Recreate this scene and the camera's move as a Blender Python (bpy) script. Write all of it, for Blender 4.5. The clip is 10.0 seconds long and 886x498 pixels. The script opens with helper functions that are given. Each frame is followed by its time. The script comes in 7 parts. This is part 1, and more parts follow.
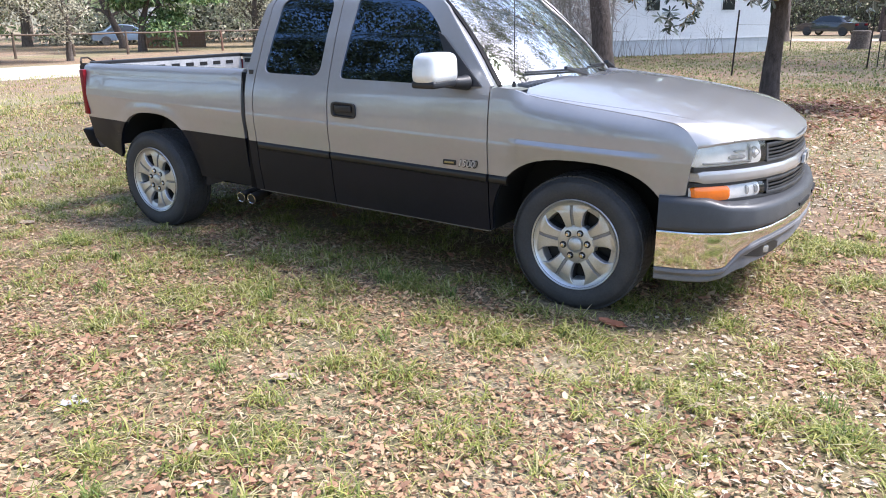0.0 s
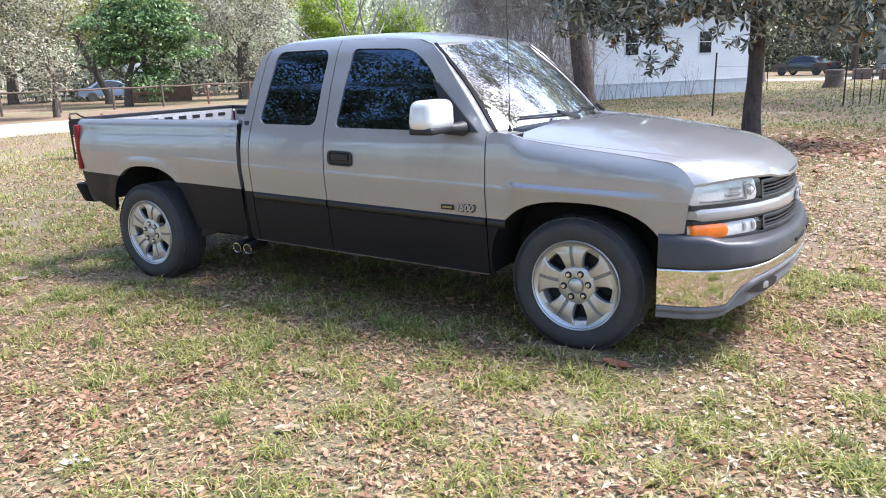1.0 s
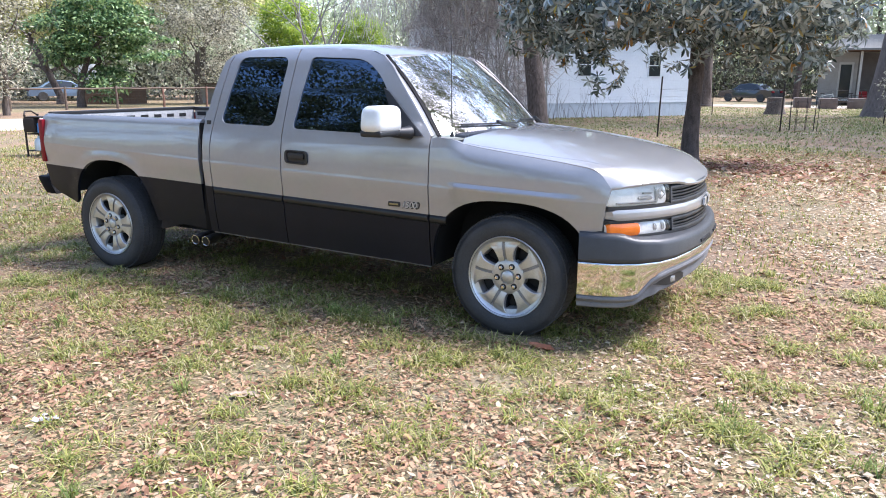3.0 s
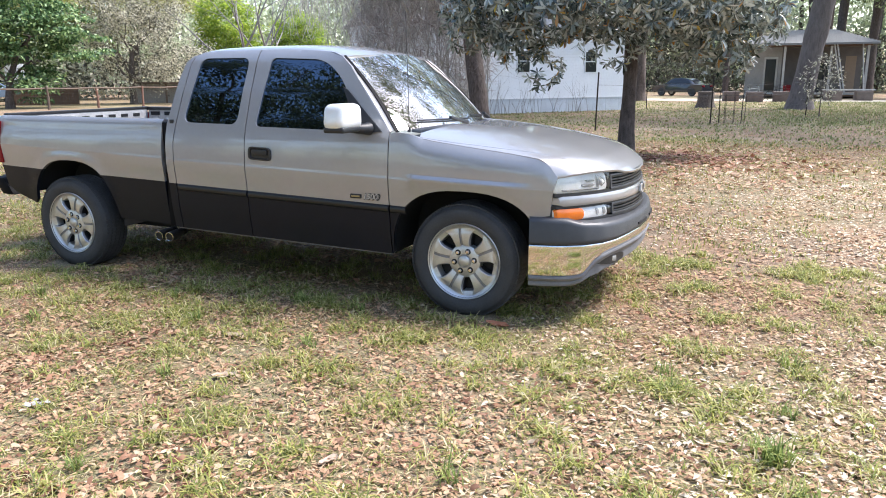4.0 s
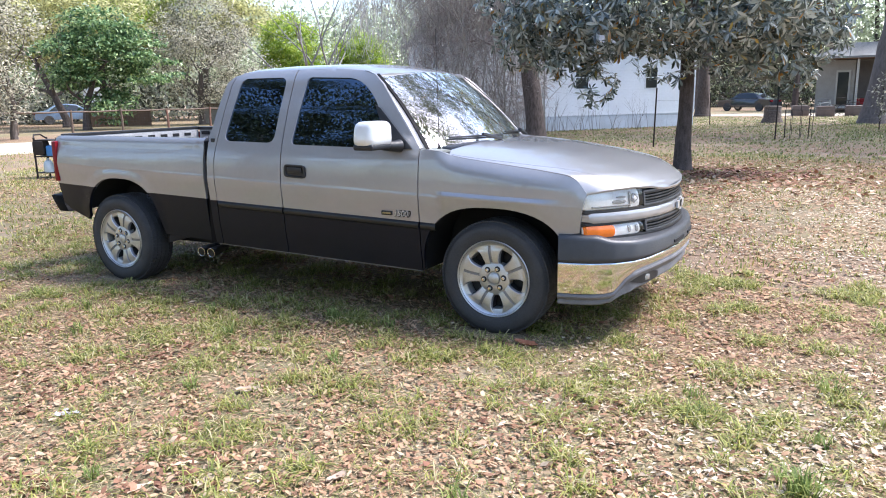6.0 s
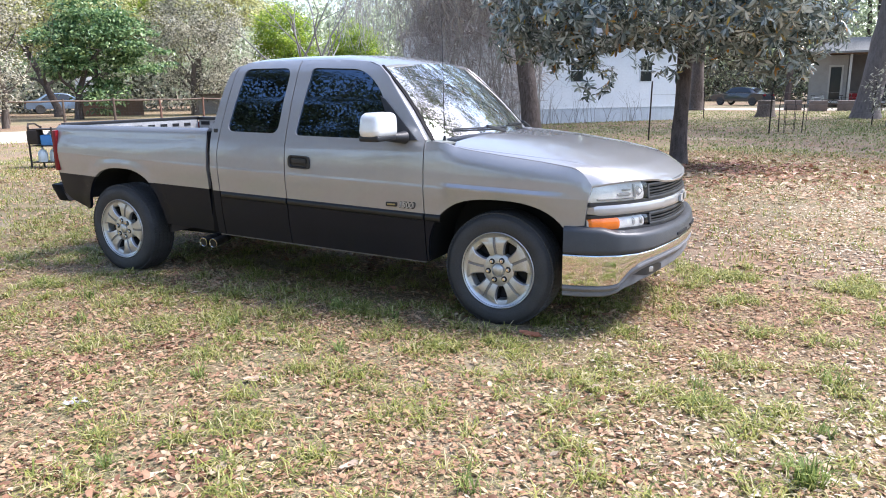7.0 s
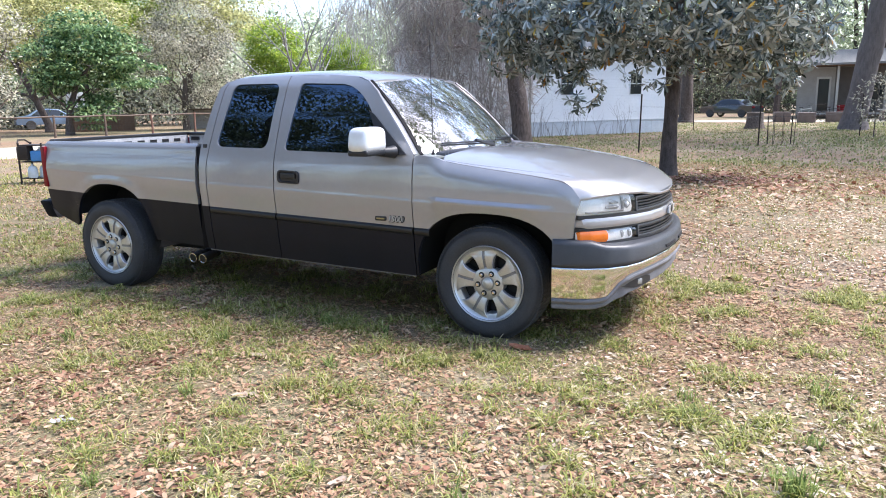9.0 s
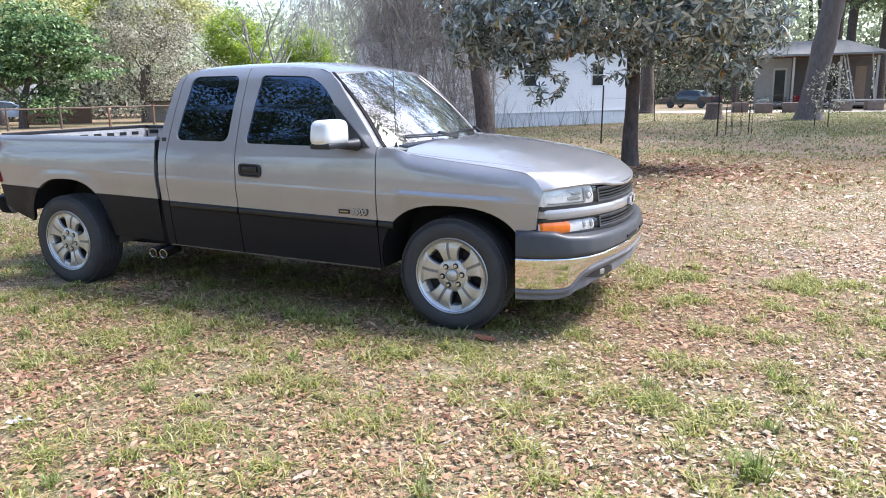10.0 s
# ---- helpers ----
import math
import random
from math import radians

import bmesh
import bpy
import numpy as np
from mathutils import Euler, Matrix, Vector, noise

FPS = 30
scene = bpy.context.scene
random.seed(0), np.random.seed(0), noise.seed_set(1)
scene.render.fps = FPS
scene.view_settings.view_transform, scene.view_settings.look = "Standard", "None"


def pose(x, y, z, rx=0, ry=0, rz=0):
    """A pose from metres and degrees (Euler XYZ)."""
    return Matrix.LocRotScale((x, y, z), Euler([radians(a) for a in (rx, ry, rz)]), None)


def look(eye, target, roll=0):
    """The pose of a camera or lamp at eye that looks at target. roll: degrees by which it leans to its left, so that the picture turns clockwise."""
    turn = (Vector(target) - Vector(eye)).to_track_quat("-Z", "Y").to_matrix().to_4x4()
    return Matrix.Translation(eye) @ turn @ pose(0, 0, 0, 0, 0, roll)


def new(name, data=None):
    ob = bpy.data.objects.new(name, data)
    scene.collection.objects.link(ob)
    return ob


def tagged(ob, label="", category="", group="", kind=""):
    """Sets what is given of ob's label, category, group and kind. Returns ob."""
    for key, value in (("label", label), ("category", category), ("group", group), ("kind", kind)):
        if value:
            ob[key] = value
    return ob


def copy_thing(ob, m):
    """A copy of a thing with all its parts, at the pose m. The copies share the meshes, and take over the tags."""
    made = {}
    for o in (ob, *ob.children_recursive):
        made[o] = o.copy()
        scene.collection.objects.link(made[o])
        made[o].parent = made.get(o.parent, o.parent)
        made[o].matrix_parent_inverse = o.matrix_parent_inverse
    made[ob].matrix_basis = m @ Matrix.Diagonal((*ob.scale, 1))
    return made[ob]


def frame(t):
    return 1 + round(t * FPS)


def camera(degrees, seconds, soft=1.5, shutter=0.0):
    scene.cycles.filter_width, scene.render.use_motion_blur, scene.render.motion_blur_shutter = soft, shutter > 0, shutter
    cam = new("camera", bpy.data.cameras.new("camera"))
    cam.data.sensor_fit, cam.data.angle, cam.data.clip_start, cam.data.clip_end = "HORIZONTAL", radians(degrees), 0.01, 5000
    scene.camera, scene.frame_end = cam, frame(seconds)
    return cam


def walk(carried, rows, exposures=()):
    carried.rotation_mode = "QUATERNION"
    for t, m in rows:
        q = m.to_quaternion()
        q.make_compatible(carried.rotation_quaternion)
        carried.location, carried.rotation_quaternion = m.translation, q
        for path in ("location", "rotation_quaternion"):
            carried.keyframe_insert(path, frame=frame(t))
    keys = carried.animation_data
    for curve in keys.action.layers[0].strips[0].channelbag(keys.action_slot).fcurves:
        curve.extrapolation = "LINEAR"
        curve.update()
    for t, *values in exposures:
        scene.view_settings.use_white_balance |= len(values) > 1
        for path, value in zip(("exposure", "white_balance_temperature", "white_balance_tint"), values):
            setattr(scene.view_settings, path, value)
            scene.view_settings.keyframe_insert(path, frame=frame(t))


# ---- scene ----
cam = camera(61.7, 10.0, 1.0)
PATH = [
    (0, (1.517, -3.801, 1.612), (0.495, -2.188, 1.017), -0.7),
    (0.5, (1.5, -3.79, 1.611), (0.465, -2.18, 1.03), -0.3),
    (1, (1.455, -3.84, 1.61), (0.447, -2.181, 1.132), -2.0),
    (1.5, (1.426, -3.933, 1.592), (0.387, -2.277, 1.17), -2.1),
    (2, (1.464, -3.993, 1.562), (0.509, -2.295, 1.107), 0.2),
    (2.2, (1.504, -4.021, 1.575), (0.584, -2.297, 1.15), 1.1),
    (3.3, (1.773, -4.324, 1.586), (0.883, -2.593, 1.127), -0.7),
    (3.5, (1.766, -4.427, 1.587), (0.892, -2.687, 1.13), -2.6),
    (4, (1.797, -4.562, 1.599), (1.029, -2.772, 1.147), -0.2),
    (4.5, (1.903, -4.507, 1.598), (1.125, -2.707, 1.208), -0.2),
    (5, (1.999, -4.425, 1.596), (1.105, -2.675, 1.227), -0.1),
    (5.5, (2.018, -4.412, 1.591), (1.091, -2.683, 1.202), -0.7),
    (6.8, (1.908, -4.503, 1.586), (1.007, -2.767, 1.168), -0.9),
    (7, (1.915, -4.5, 1.587), (1.014, -2.766, 1.162), -0.5),
    (7.5, (1.926, -4.491, 1.589), (1.007, -2.766, 1.167), -1.2),
    (8, (1.928, -4.49, 1.593), (1.011, -2.756, 1.204), -1.4),
    (8.5, (1.93, -4.494, 1.593), (1.017, -2.758, 1.201), -1.7),
    (9, (1.937, -4.492, 1.593), (1.05, -2.742, 1.202), -0.8),
    (9.5, (1.938, -4.489, 1.598), (1.103, -2.717, 1.193), -0.9),
    (10, (1.948, -4.494, 1.598), (1.147, -2.709, 1.184), -0.9),
]
# the clip's camera drifts a little in exposure and white balance
TONE = [(0, 1.48, 6300, 15.0), (1.0, 1.52, 6250, 15.0), (2.0, 1.54, 6150, 16.0), (3.5, 1.51, 6250, 15.0), (4.0, 1.50, 6550, 13.0), (4.5, 1.50, 6400, 14.0), (5.0, 1.49, 6250, 15.0), (7.0, 1.48, 6300, 15.0), (7.5, 1.47, 6400, 14.0), (8.5, 1.48, 6250, 15.0), (10, 1.48, 6250, 15.0)]
walk(cam, [(t, look(eye, target, roll)) for t, eye, target, roll in PATH], TONE)

# ---- light ----
SUN_ELEV, SUN_AZ = 56.0, 50.0   # degrees above the ground; azimuth from +y towards +x
world = bpy.data.worlds.new("sky")
scene.world = world
world.use_nodes = True
wn = world.node_tree.nodes
wn.clear()
sky = wn.new("ShaderNodeTexSky")
sky.sky_type = "NISHITA"
sky.sun_disc = False
sky.sun_elevation, sky.sun_rotation = radians(SUN_ELEV), radians(SUN_AZ)
sky.air_density, sky.dust_density, sky.ozone_density = 1.15, 1.6, 2.2
wbg = wn.new("ShaderNodeBackground")
wbg.inputs["Strength"].default_value = 0.15
wout = wn.new("ShaderNodeOutputWorld")
world.node_tree.links.new(sky.outputs[0], wbg.inputs[0])
world.node_tree.links.new(wbg.outputs[0], wout.inputs[0])
sun = new("sun", bpy.data.lights.new("sun", "SUN"))
sun.data.energy, sun.data.angle, sun.data.color = 3.25, radians(22.0), (1.0, 0.98, 0.97)
sd = Vector((math.sin(radians(SUN_AZ)) * math.cos(radians(SUN_ELEV)), math.cos(radians(SUN_AZ)) * math.cos(radians(SUN_ELEV)), math.sin(radians(SUN_ELEV))))
sun.matrix_world = look(sd * 40, (0, 0, 0))


# ---- materials ----
def mat(name, col, rough=0.6, metal=0.0, var=0.0, scale=8.0, bump=0.0, bscale=60.0, coat=0.0, col2=None, spec=0.5, island=0.0, detail=6.0, stretch=1.0, coat_ior=1.5):
    """A surface with a two-scale change of colour, fine relief and, on request, a change from piece to piece."""
    m = bpy.data.materials.new(name)
    m.use_nodes = True
    n, l = m.node_tree.nodes, m.node_tree.links
    b = n["Principled BSDF"]
    b.inputs["Base Color"].default_value = (*col, 1)
    b.inputs["Roughness"].default_value, b.inputs["Metallic"].default_value = rough, metal
    b.inputs["Coat Weight"].default_value, b.inputs["Coat Roughness"].default_value = coat, 0.06
    b.inputs["Coat IOR"].default_value = coat_ior
    b.inputs["Specular IOR Level"].default_value = spec
    tc = n.new("ShaderNodeTexCoord")
    mp = n.new("ShaderNodeMapping")
    mp.inputs["Scale"].default_value = (1, 1, stretch)
    l.new(tc.outputs["Object"], mp.inputs["Vector"])
    if var or col2:
        c2 = col2 or tuple(max(0.0, c * (1 - var)) for c in col)
        t1, t2 = n.new("ShaderNodeTexNoise"), n.new("ShaderNodeTexNoise")
        t1.inputs["Scale"].default_value, t2.inputs["Scale"].default_value = scale, scale * 9.7
        t1.inputs["Detail"].default_value = t2.inputs["Detail"].default_value = detail
        l.new(mp.outputs[0], t1.inputs["Vector"])
        l.new(mp.outputs[0], t2.inputs["Vector"])
        add = n.new("ShaderNodeMath")
        add.operation = "MULTIPLY_ADD"
        add.inputs[1].default_value = 0.5
        l.new(t2.outputs[0], add.inputs[0])
        half = n.new("ShaderNodeMath")
        half.operation = "MULTIPLY"
        half.inputs[1].default_value = 0.5
        l.new(t1.outputs[0], half.inputs[0])
        l.new(half.outputs[0], add.inputs[2])
        ramp = n.new("ShaderNodeValToRGB")
        ramp.color_ramp.elements[0].position, ramp.color_ramp.elements[1].position = 0.36, 0.64
        ramp.color_ramp.elements[0].color, ramp.color_ramp.elements[1].color = (*c2, 1), (*col, 1)
        l.new(add.outputs[0], ramp.inputs[0])
        out = ramp.outputs[0]
        if island:
            g = n.new("ShaderNodeNewGeometry")
            hsv = n.new("ShaderNodeHueSaturation")
            mr = n.new("ShaderNodeMapRange")
            mr.inputs["To Min"].default_value, mr.inputs["To Max"].default_value = 1 - island, 1 + island
            l.new(g.outputs["Random Per Island"], mr.inputs["Value"])
            l.new(mr.outputs[0], hsv.inputs["Value"])
            l.new(out, hsv.inputs["Color"])
            out = hsv.outputs[0]
        l.new(out, b.inputs["Base Color"])
    if bump:
        tb = n.new("ShaderNodeTexNoise")
        tb.inputs["Scale"].default_value, tb.inputs["Detail"].default_value = bscale, 5
        l.new(mp.outputs[0], tb.inputs["Vector"])
        bp = n.new("ShaderNodeBump")
        bp.inputs["Strength"].default_value, bp.inputs["Distance"].default_value = bump, 0.01
        l.new(tb.outputs[0], bp.inputs["Height"])
        l.new(bp.outputs[0], b.inputs["Normal"])
    return m


def leafmat(name, stops, rough=0.5, translucent=0.35, spec=0.4):
    """Leaves: each one takes its own colour from the stops; some light passes through."""
    m = bpy.data.materials.new(name)
    m.use_nodes = True
    n, l = m.node_tree.nodes, m.node_tree.links
    b = n["Principled BSDF"]
    g = n.new("ShaderNodeNewGeometry")
    ramp = n.new("ShaderNodeValToRGB")
    el = ramp.color_ramp.elements
    while len(el) < len(stops):
        el.new(0.5)
    for e, (p, c) in zip(el, stops):
        e.position, e.color = p, (*c, 1)
    l.new(g.outputs["Random Per Island"], ramp.inputs[0])
    l.new(ramp.outputs[0], b.inputs["Base Color"])
    b.inputs["Roughness"].default_value = rough
    b.inputs["Specular IOR Level"].default_value = spec
    tr = n.new("ShaderNodeBsdfTranslucent")
    l.new(ramp.outputs[0], tr.inputs["Color"])
    mix = n.new("ShaderNodeMixShader")
    mix.inputs[0].default_value = translucent
    l.new(b.outputs[0], mix.inputs[1])
    l.new(tr.outputs[0], mix.inputs[2])
    l.new(mix.outputs[0], n["Material Output"].inputs["Surface"])
    return m


def glassmat(name, tint, rough=0.0, ior=1.5, brighten=0.0, mirror_hue=(1.0, 1.0, 1.0)):
    """A thin pane: tinted light passes, the surface mirrors by Fresnel; a mixed-in pale diffuse share lightens it."""
    m = bpy.data.materials.new(name)
    m.use_nodes = True
    n, l = m.node_tree.nodes, m.node_tree.links
    n.remove(n["Principled BSDF"])
    tr, gl, fr, mix = n.new("ShaderNodeBsdfTransparent"), n.new("ShaderNodeBsdfGlossy"), n.new("ShaderNodeFresnel"), n.new("ShaderNodeMixShader")
    tr.inputs["Color"].default_value = (*tint, 1)
    gl.inputs["Roughness"].default_value, gl.inputs["Color"].default_value = rough, (*mirror_hue, 1)
    fr.inputs["IOR"].default_value = ior
    l.new(fr.outputs[0], mix.inputs[0])
    l.new(tr.outputs[0], mix.inputs[1])
    l.new(gl.outputs[0], mix.inputs[2])
    last = mix.outputs[0]
    if brighten:
        df, dm, tn, mr = n.new("ShaderNodeBsdfDiffuse"), n.new("ShaderNodeMixShader"), n.new("ShaderNodeTexNoise"), n.new("ShaderNodeMapRange")
        df.inputs["Color"].default_value = (0.62, 0.64, 0.60, 1)
        tn.inputs["Scale"].default_value, tn.inputs["Detail"].default_value = 5.0, 8
        mr.inputs["To Min"].default_value, mr.inputs["To Max"].default_value = brighten * 0.6, brighten * 1.4
        l.new(tn.outputs[0], mr.inputs["Value"])
        l.new(mr.outputs[0], dm.inputs[0])
        l.new(last, dm.inputs[1])
        l.new(df.outputs[0], dm.inputs[2])
        last = dm.outputs[0]
    l.new(last, n["Material Output"].inputs["Surface"])
    return m


PAINT = mat("pewter_paint", (0.355, 0.343, 0.338), 0.36, 0.32, var=0.05, scale=3, coat=1.0, coat_ior=1.75)
BLACK = mat("black_lower_paint", (0.010, 0.012, 0.019), 0.30, 0.0, var=0.2, scale=5, coat=0.0, spec=0.22)
TRIM = mat("black_plastic_trim", (0.022, 0.022, 0.024), 0.45, var=0.3, scale=20, bump=0.1, bscale=300)
PAD = mat("grey_bumper_plastic", (0.052, 0.054, 0.059), 0.42, var=0.2, scale=15, bump=0.1, bscale=400)
DAM = mat("grey_valance_plastic", (0.19, 0.19, 0.20), 0.5, var=0.25, scale=12, bump=0.1, bscale=300)
CHROME = mat("chrome", (0.82, 0.80, 0.77), 0.06, 1.0, var=0.08, scale=6)
SATIN = mat("mirror_cap_silver", (0.84, 0.83, 0.81), 0.28, 0.25, var=0.05, scale=8)
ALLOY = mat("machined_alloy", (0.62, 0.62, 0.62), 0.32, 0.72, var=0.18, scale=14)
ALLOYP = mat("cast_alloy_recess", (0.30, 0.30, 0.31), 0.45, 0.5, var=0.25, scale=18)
# near-black that stands in for the shade in the wheel's pockets
ALLOYD = mat("pocket_shade_black", (0.014, 0.014, 0.015), 0.6, 0.0, var=0.3)
RUBBER = mat("tyre_rubber", (0.054, 0.054, 0.056), 0.7, var=0.35, scale=9, bump=0.25, bscale=120)
DARK = mat("dark_underside", (0.01, 0.01, 0.01), 0.8, var=0.3)
SEAT = mat("grey_seat_cloth", (0.10, 0.10, 0.10), 0.9, var=0.2, bump=0.2, bscale=200)
DASH = mat("pale_grey_dash", (0.33, 0.35, 0.33), 0.7, var=0.1)
LINER = mat("bed_inner_paint", (0.52, 0.51, 0.50), 0.55, 0.3, var=0.3, scale=5)
# blue put into the mirror colour to strengthen the reflected sky
TINT = glassmat("dark_tinted_glass", (0.010, 0.012, 0.016), 0.012, 2.5, mirror_hue=(0.52, 0.72, 1.0))
# a small pale diffuse share imitates hazy light on the windscreen
WSGLASS = glassmat("windshield_glass", (0.62, 0.66, 0.63), 0.0, 1.31, brighten=0.025)
MOULD = mat("black_moulding", (0.012, 0.013, 0.016), 0.28, var=0.2, scale=10, spec=0.5)
STEP = mat("black_step_bumper", (0.010, 0.010, 0.012), 0.5, var=0.3, scale=10, spec=0.06)
LENS = glassmat("clear_lens", (0.97, 0.97, 0.97), 0.02, 1.6)
REFLECT = mat("lamp_reflector", (0.95, 0.95, 0.94), 0.20, 0.18, var=0.10, scale=10, bump=0.25, bscale=42)
REFLD = mat("lamp_shadow_line", (0.52, 0.53, 0.53), 0.25, 0.6, var=0.2, scale=12)
AMBER = mat("amber_lens", (0.95, 0.20, 0.015), 0.12, var=0.15, scale=30, coat=0.6)
REDLENS = mat("red_lens", (0.24, 0.008, 0.014), 0.30, var=0.2, scale=30, coat=0.0, spec=0.25)
BADGE = mat("badge_silver", (0.50, 0.49, 0.47), 0.3, 0.3)
GOLD = mat("badge_gold", (0.36, 0.28, 0.13), 0.35, 0.5)
# darker steel for the barrels of the exhaust tips
DSTEEL = mat("dark_steel", (0.05, 0.048, 0.045), 0.5, 0.6, var=0.4, scale=30)
STEEL = mat("exhaust_steel", (0.45, 0.43, 0.40), 0.25, 1.0, var=0.3, scale=30)


# ---- mesh helpers ----
def part(name, bm, material, parent=None, label="", smooth=True, at=None):
    """Links a bmesh as one mesh object under a thing or a part."""
    me = bpy.data.meshes.new(name)
    bm.to_mesh(me)
    bm.free()
    for m in (material if isinstance(material, (list, tuple)) else [material]):
        me.materials.append(m)
    if smooth:
        me.shade_smooth()
        me.set_sharp_from_angle(angle=radians(38))
    ob = new(name, me)
    if at is not None:
        ob.matrix_basis = at
    if parent:
        ob.parent = parent
    if label:
        ob["label"] = label
    return ob


def thing(name, x=0, y=0, z=0, rz=0, **tags):
    ob = new(name)
    ob.empty_display_size = 0.2
    ob.matrix_basis = pose(x, y, z, 0, 0, rz)
    return tagged(ob, **tags)


def box(bm, x0, x1, y0, y1, z0, z1, bevel=0.0, seg=2):
    r = bmesh.ops.create_cube(bm, size=1.0, matrix=Matrix.Translation(((x0 + x1) / 2, (y0 + y1) / 2, (z0 + z1) / 2)) @ Matrix.Diagonal((x1 - x0, y1 - y0, z1 - z0, 1)))
    if bevel:
        es = list({e for v in r["verts"] for e in v.link_edges})
        bmesh.ops.bevel(bm, geom=es, offset=bevel, segments=seg, affect="EDGES", profile=0.6)
    return bm


def boxpart(name, x0, x1, y0, y1, z0, z1, material, parent=None, label="", bevel=0.0, at=None):
    return part(name, box(bmesh.new(), x0, x1, y0, y1, z0, z1, bevel), material, parent, label, at=at)


def tube(bm, pts, r, n=8, cap=True):
    """A round bar along points; r is one radius or one for each point."""
    pts = [Vector(p) for p in pts]
    rs = r if isinstance(r, (list, tuple)) else [r] * len(pts)
    rings, side = [], None
    for i, p in enumerate(pts):
        d = (pts[min(i + 1, len(pts) - 1)] - pts[max(i - 1, 0)]).normalized()
        side = (side - d * side.dot(d)).normalized() if side is not None and (side - d * side.dot(d)).length > 1e-3 else d.orthogonal().normalized()
        up = d.cross(side)
        rings.append([bm.verts.new(p + (side * math.cos(a) + up * math.sin(a)) * rs[i]) for a in (2 * math.pi * k / n for k in range(n))])
    for a, b in zip(rings, rings[1:]):
        for k in range(n):
            bm.faces.new((a[k], a[(k + 1) % n], b[(k + 1) % n], b[k]))
    if cap:
        bm.faces.new(rings[0][::-1])
        bm.faces.new(rings[-1])
    return bm


def lathe(bm, prof, n=48, axis="y"):
    """Turns (radius, along) pairs round the y axis."""
    rings = []
    for r, a in prof:
        rings.append([bm.verts.new((r * math.cos(t), a, r * math.sin(t))) for t in (2 * math.pi * k / n for k in range(n))])
    for a, b in zip(rings, rings[1:]):
        for k in range(n):
            bm.faces.new((a[k], a[(k + 1) % n], b[(k + 1) % n], b[k]))
    return bm


def sheet(bm, fn, us, vs, thick=None):
    """A grid of fn(u, v); thick: a vector by which a second skin lies behind it, closed round the edge."""
    g = [[bm.verts.new(fn(u, v)) for v in vs] for u in us]
    for i in range(len(us) - 1):
        for j in range(len(vs) - 1):
            bm.faces.new((g[i][j], g[i + 1][j], g[i + 1][j + 1], g[i][j + 1]))
    if thick is not None:
        t = Vector(thick)
        h = [[bm.verts.new(v.co + t) for v in row] for row in g]
        nu, nv = len(us), len(vs)
        for i in range(nu - 1):
            for j in range(nv - 1):
                bm.faces.new((h[i][j + 1], h[i + 1][j + 1], h[i + 1][j], h[i][j]))
        for i in range(nu - 1):
            bm.faces.new((g[i + 1][0], g[i][0], h[i][0], h[i + 1][0]))
            bm.faces.new((g[i][-1], g[i + 1][-1], h[i + 1][-1], h[i][-1]))
        for j in range(nv - 1):
            bm.faces.new((g[0][j], g[0][j + 1], h[0][j + 1], h[0][j]))
            bm.faces.new((g[-1][j + 1], g[-1][j], h[-1][j], h[-1][j + 1]))
        bmesh.ops.recalc_face_normals(bm, faces=bm.faces[:])
    return bm


def lin(a, b, n):
    return [a + (b - a) * i / (n - 1) for i in range(n)]


def interp(x, table):
    """Smooth reading of a small table of (x, value)."""
    if x <= table[0][0]:
        return table[0][1]
    for (x0, v0), (x1, v1) in zip(table, table[1:]):
        if x <= x1:
            return v0 + (v1 - v0) * (x - x0) / (x1 - x0)
    return table[-1][1]


def fillet(pts, r, n=5):
    """Rounds the corners of a closed outline; r is one radius or one for each corner."""
    out = []
    k = len(pts)
    for i, p in enumerate(pts):
        rr = r[i] if isinstance(r, (list, tuple)) else r
        p, a, b = Vector(p), Vector(pts[i - 1]), Vector(pts[(i + 1) % k])
        if rr <= 0:
            out.append(tuple(p))
            continue
        da, db = (a - p), (b - p)
        rr = min(rr, da.length * 0.48, db.length * 0.48)
        s, e = p + da.normalized() * rr, p + db.normalized() * rr
        for j in range(n + 1):
            t = j / n
            q = s * (1 - t) ** 2 + p * 2 * t * (1 - t) + e * t ** 2
            out.append(tuple(q))
    return out


# ---- the pickup truck: it stands along x, nose towards +x, near side at y = -0.06, middle at y = 0.93 ----
MID = 0.93
HUB = 0.378
truck = thing("pickup_truck", 0, 0, 0, label="pewter and black extended-cab pickup truck parked on leaf-strewn grass", category="truck")


def zbreak(x):
    return 0.735 - 0.0285 * (x + 0.55)


PROFILE = [(0.20, 0.075), (0.40, 0.05), (0.55, 0.028), (0.70, 0.017), (0.78, 0.012), (0.86, 0.003), (0.917, 0.0), (0.925, 0.0003), (0.933, 0.0025), (1.03, 0.0064), (1.10, 0.012), (1.17, 0.022), (1.24, 0.042), (1.30, 0.062), (1.50, 0.135), (1.70, 0.222), (1.76, 0.255), (1.80, 0.292), (1.83, 0.34)]


def bulge(x, z, cx, w, top):
    """The raised lip over the rear wheel arch."""
    dx, dz = abs(x - cx) / w, (z - 0.38) / (top - 0.38)
    if dz < 0:
        return 0.0
    r = (dx ** 2.8 + dz ** 2.8) ** (1 / 2.8)
    if r >= 1:
        return 0.0
    return 0.012 * min(1.0, (1 - r) / 0.045)


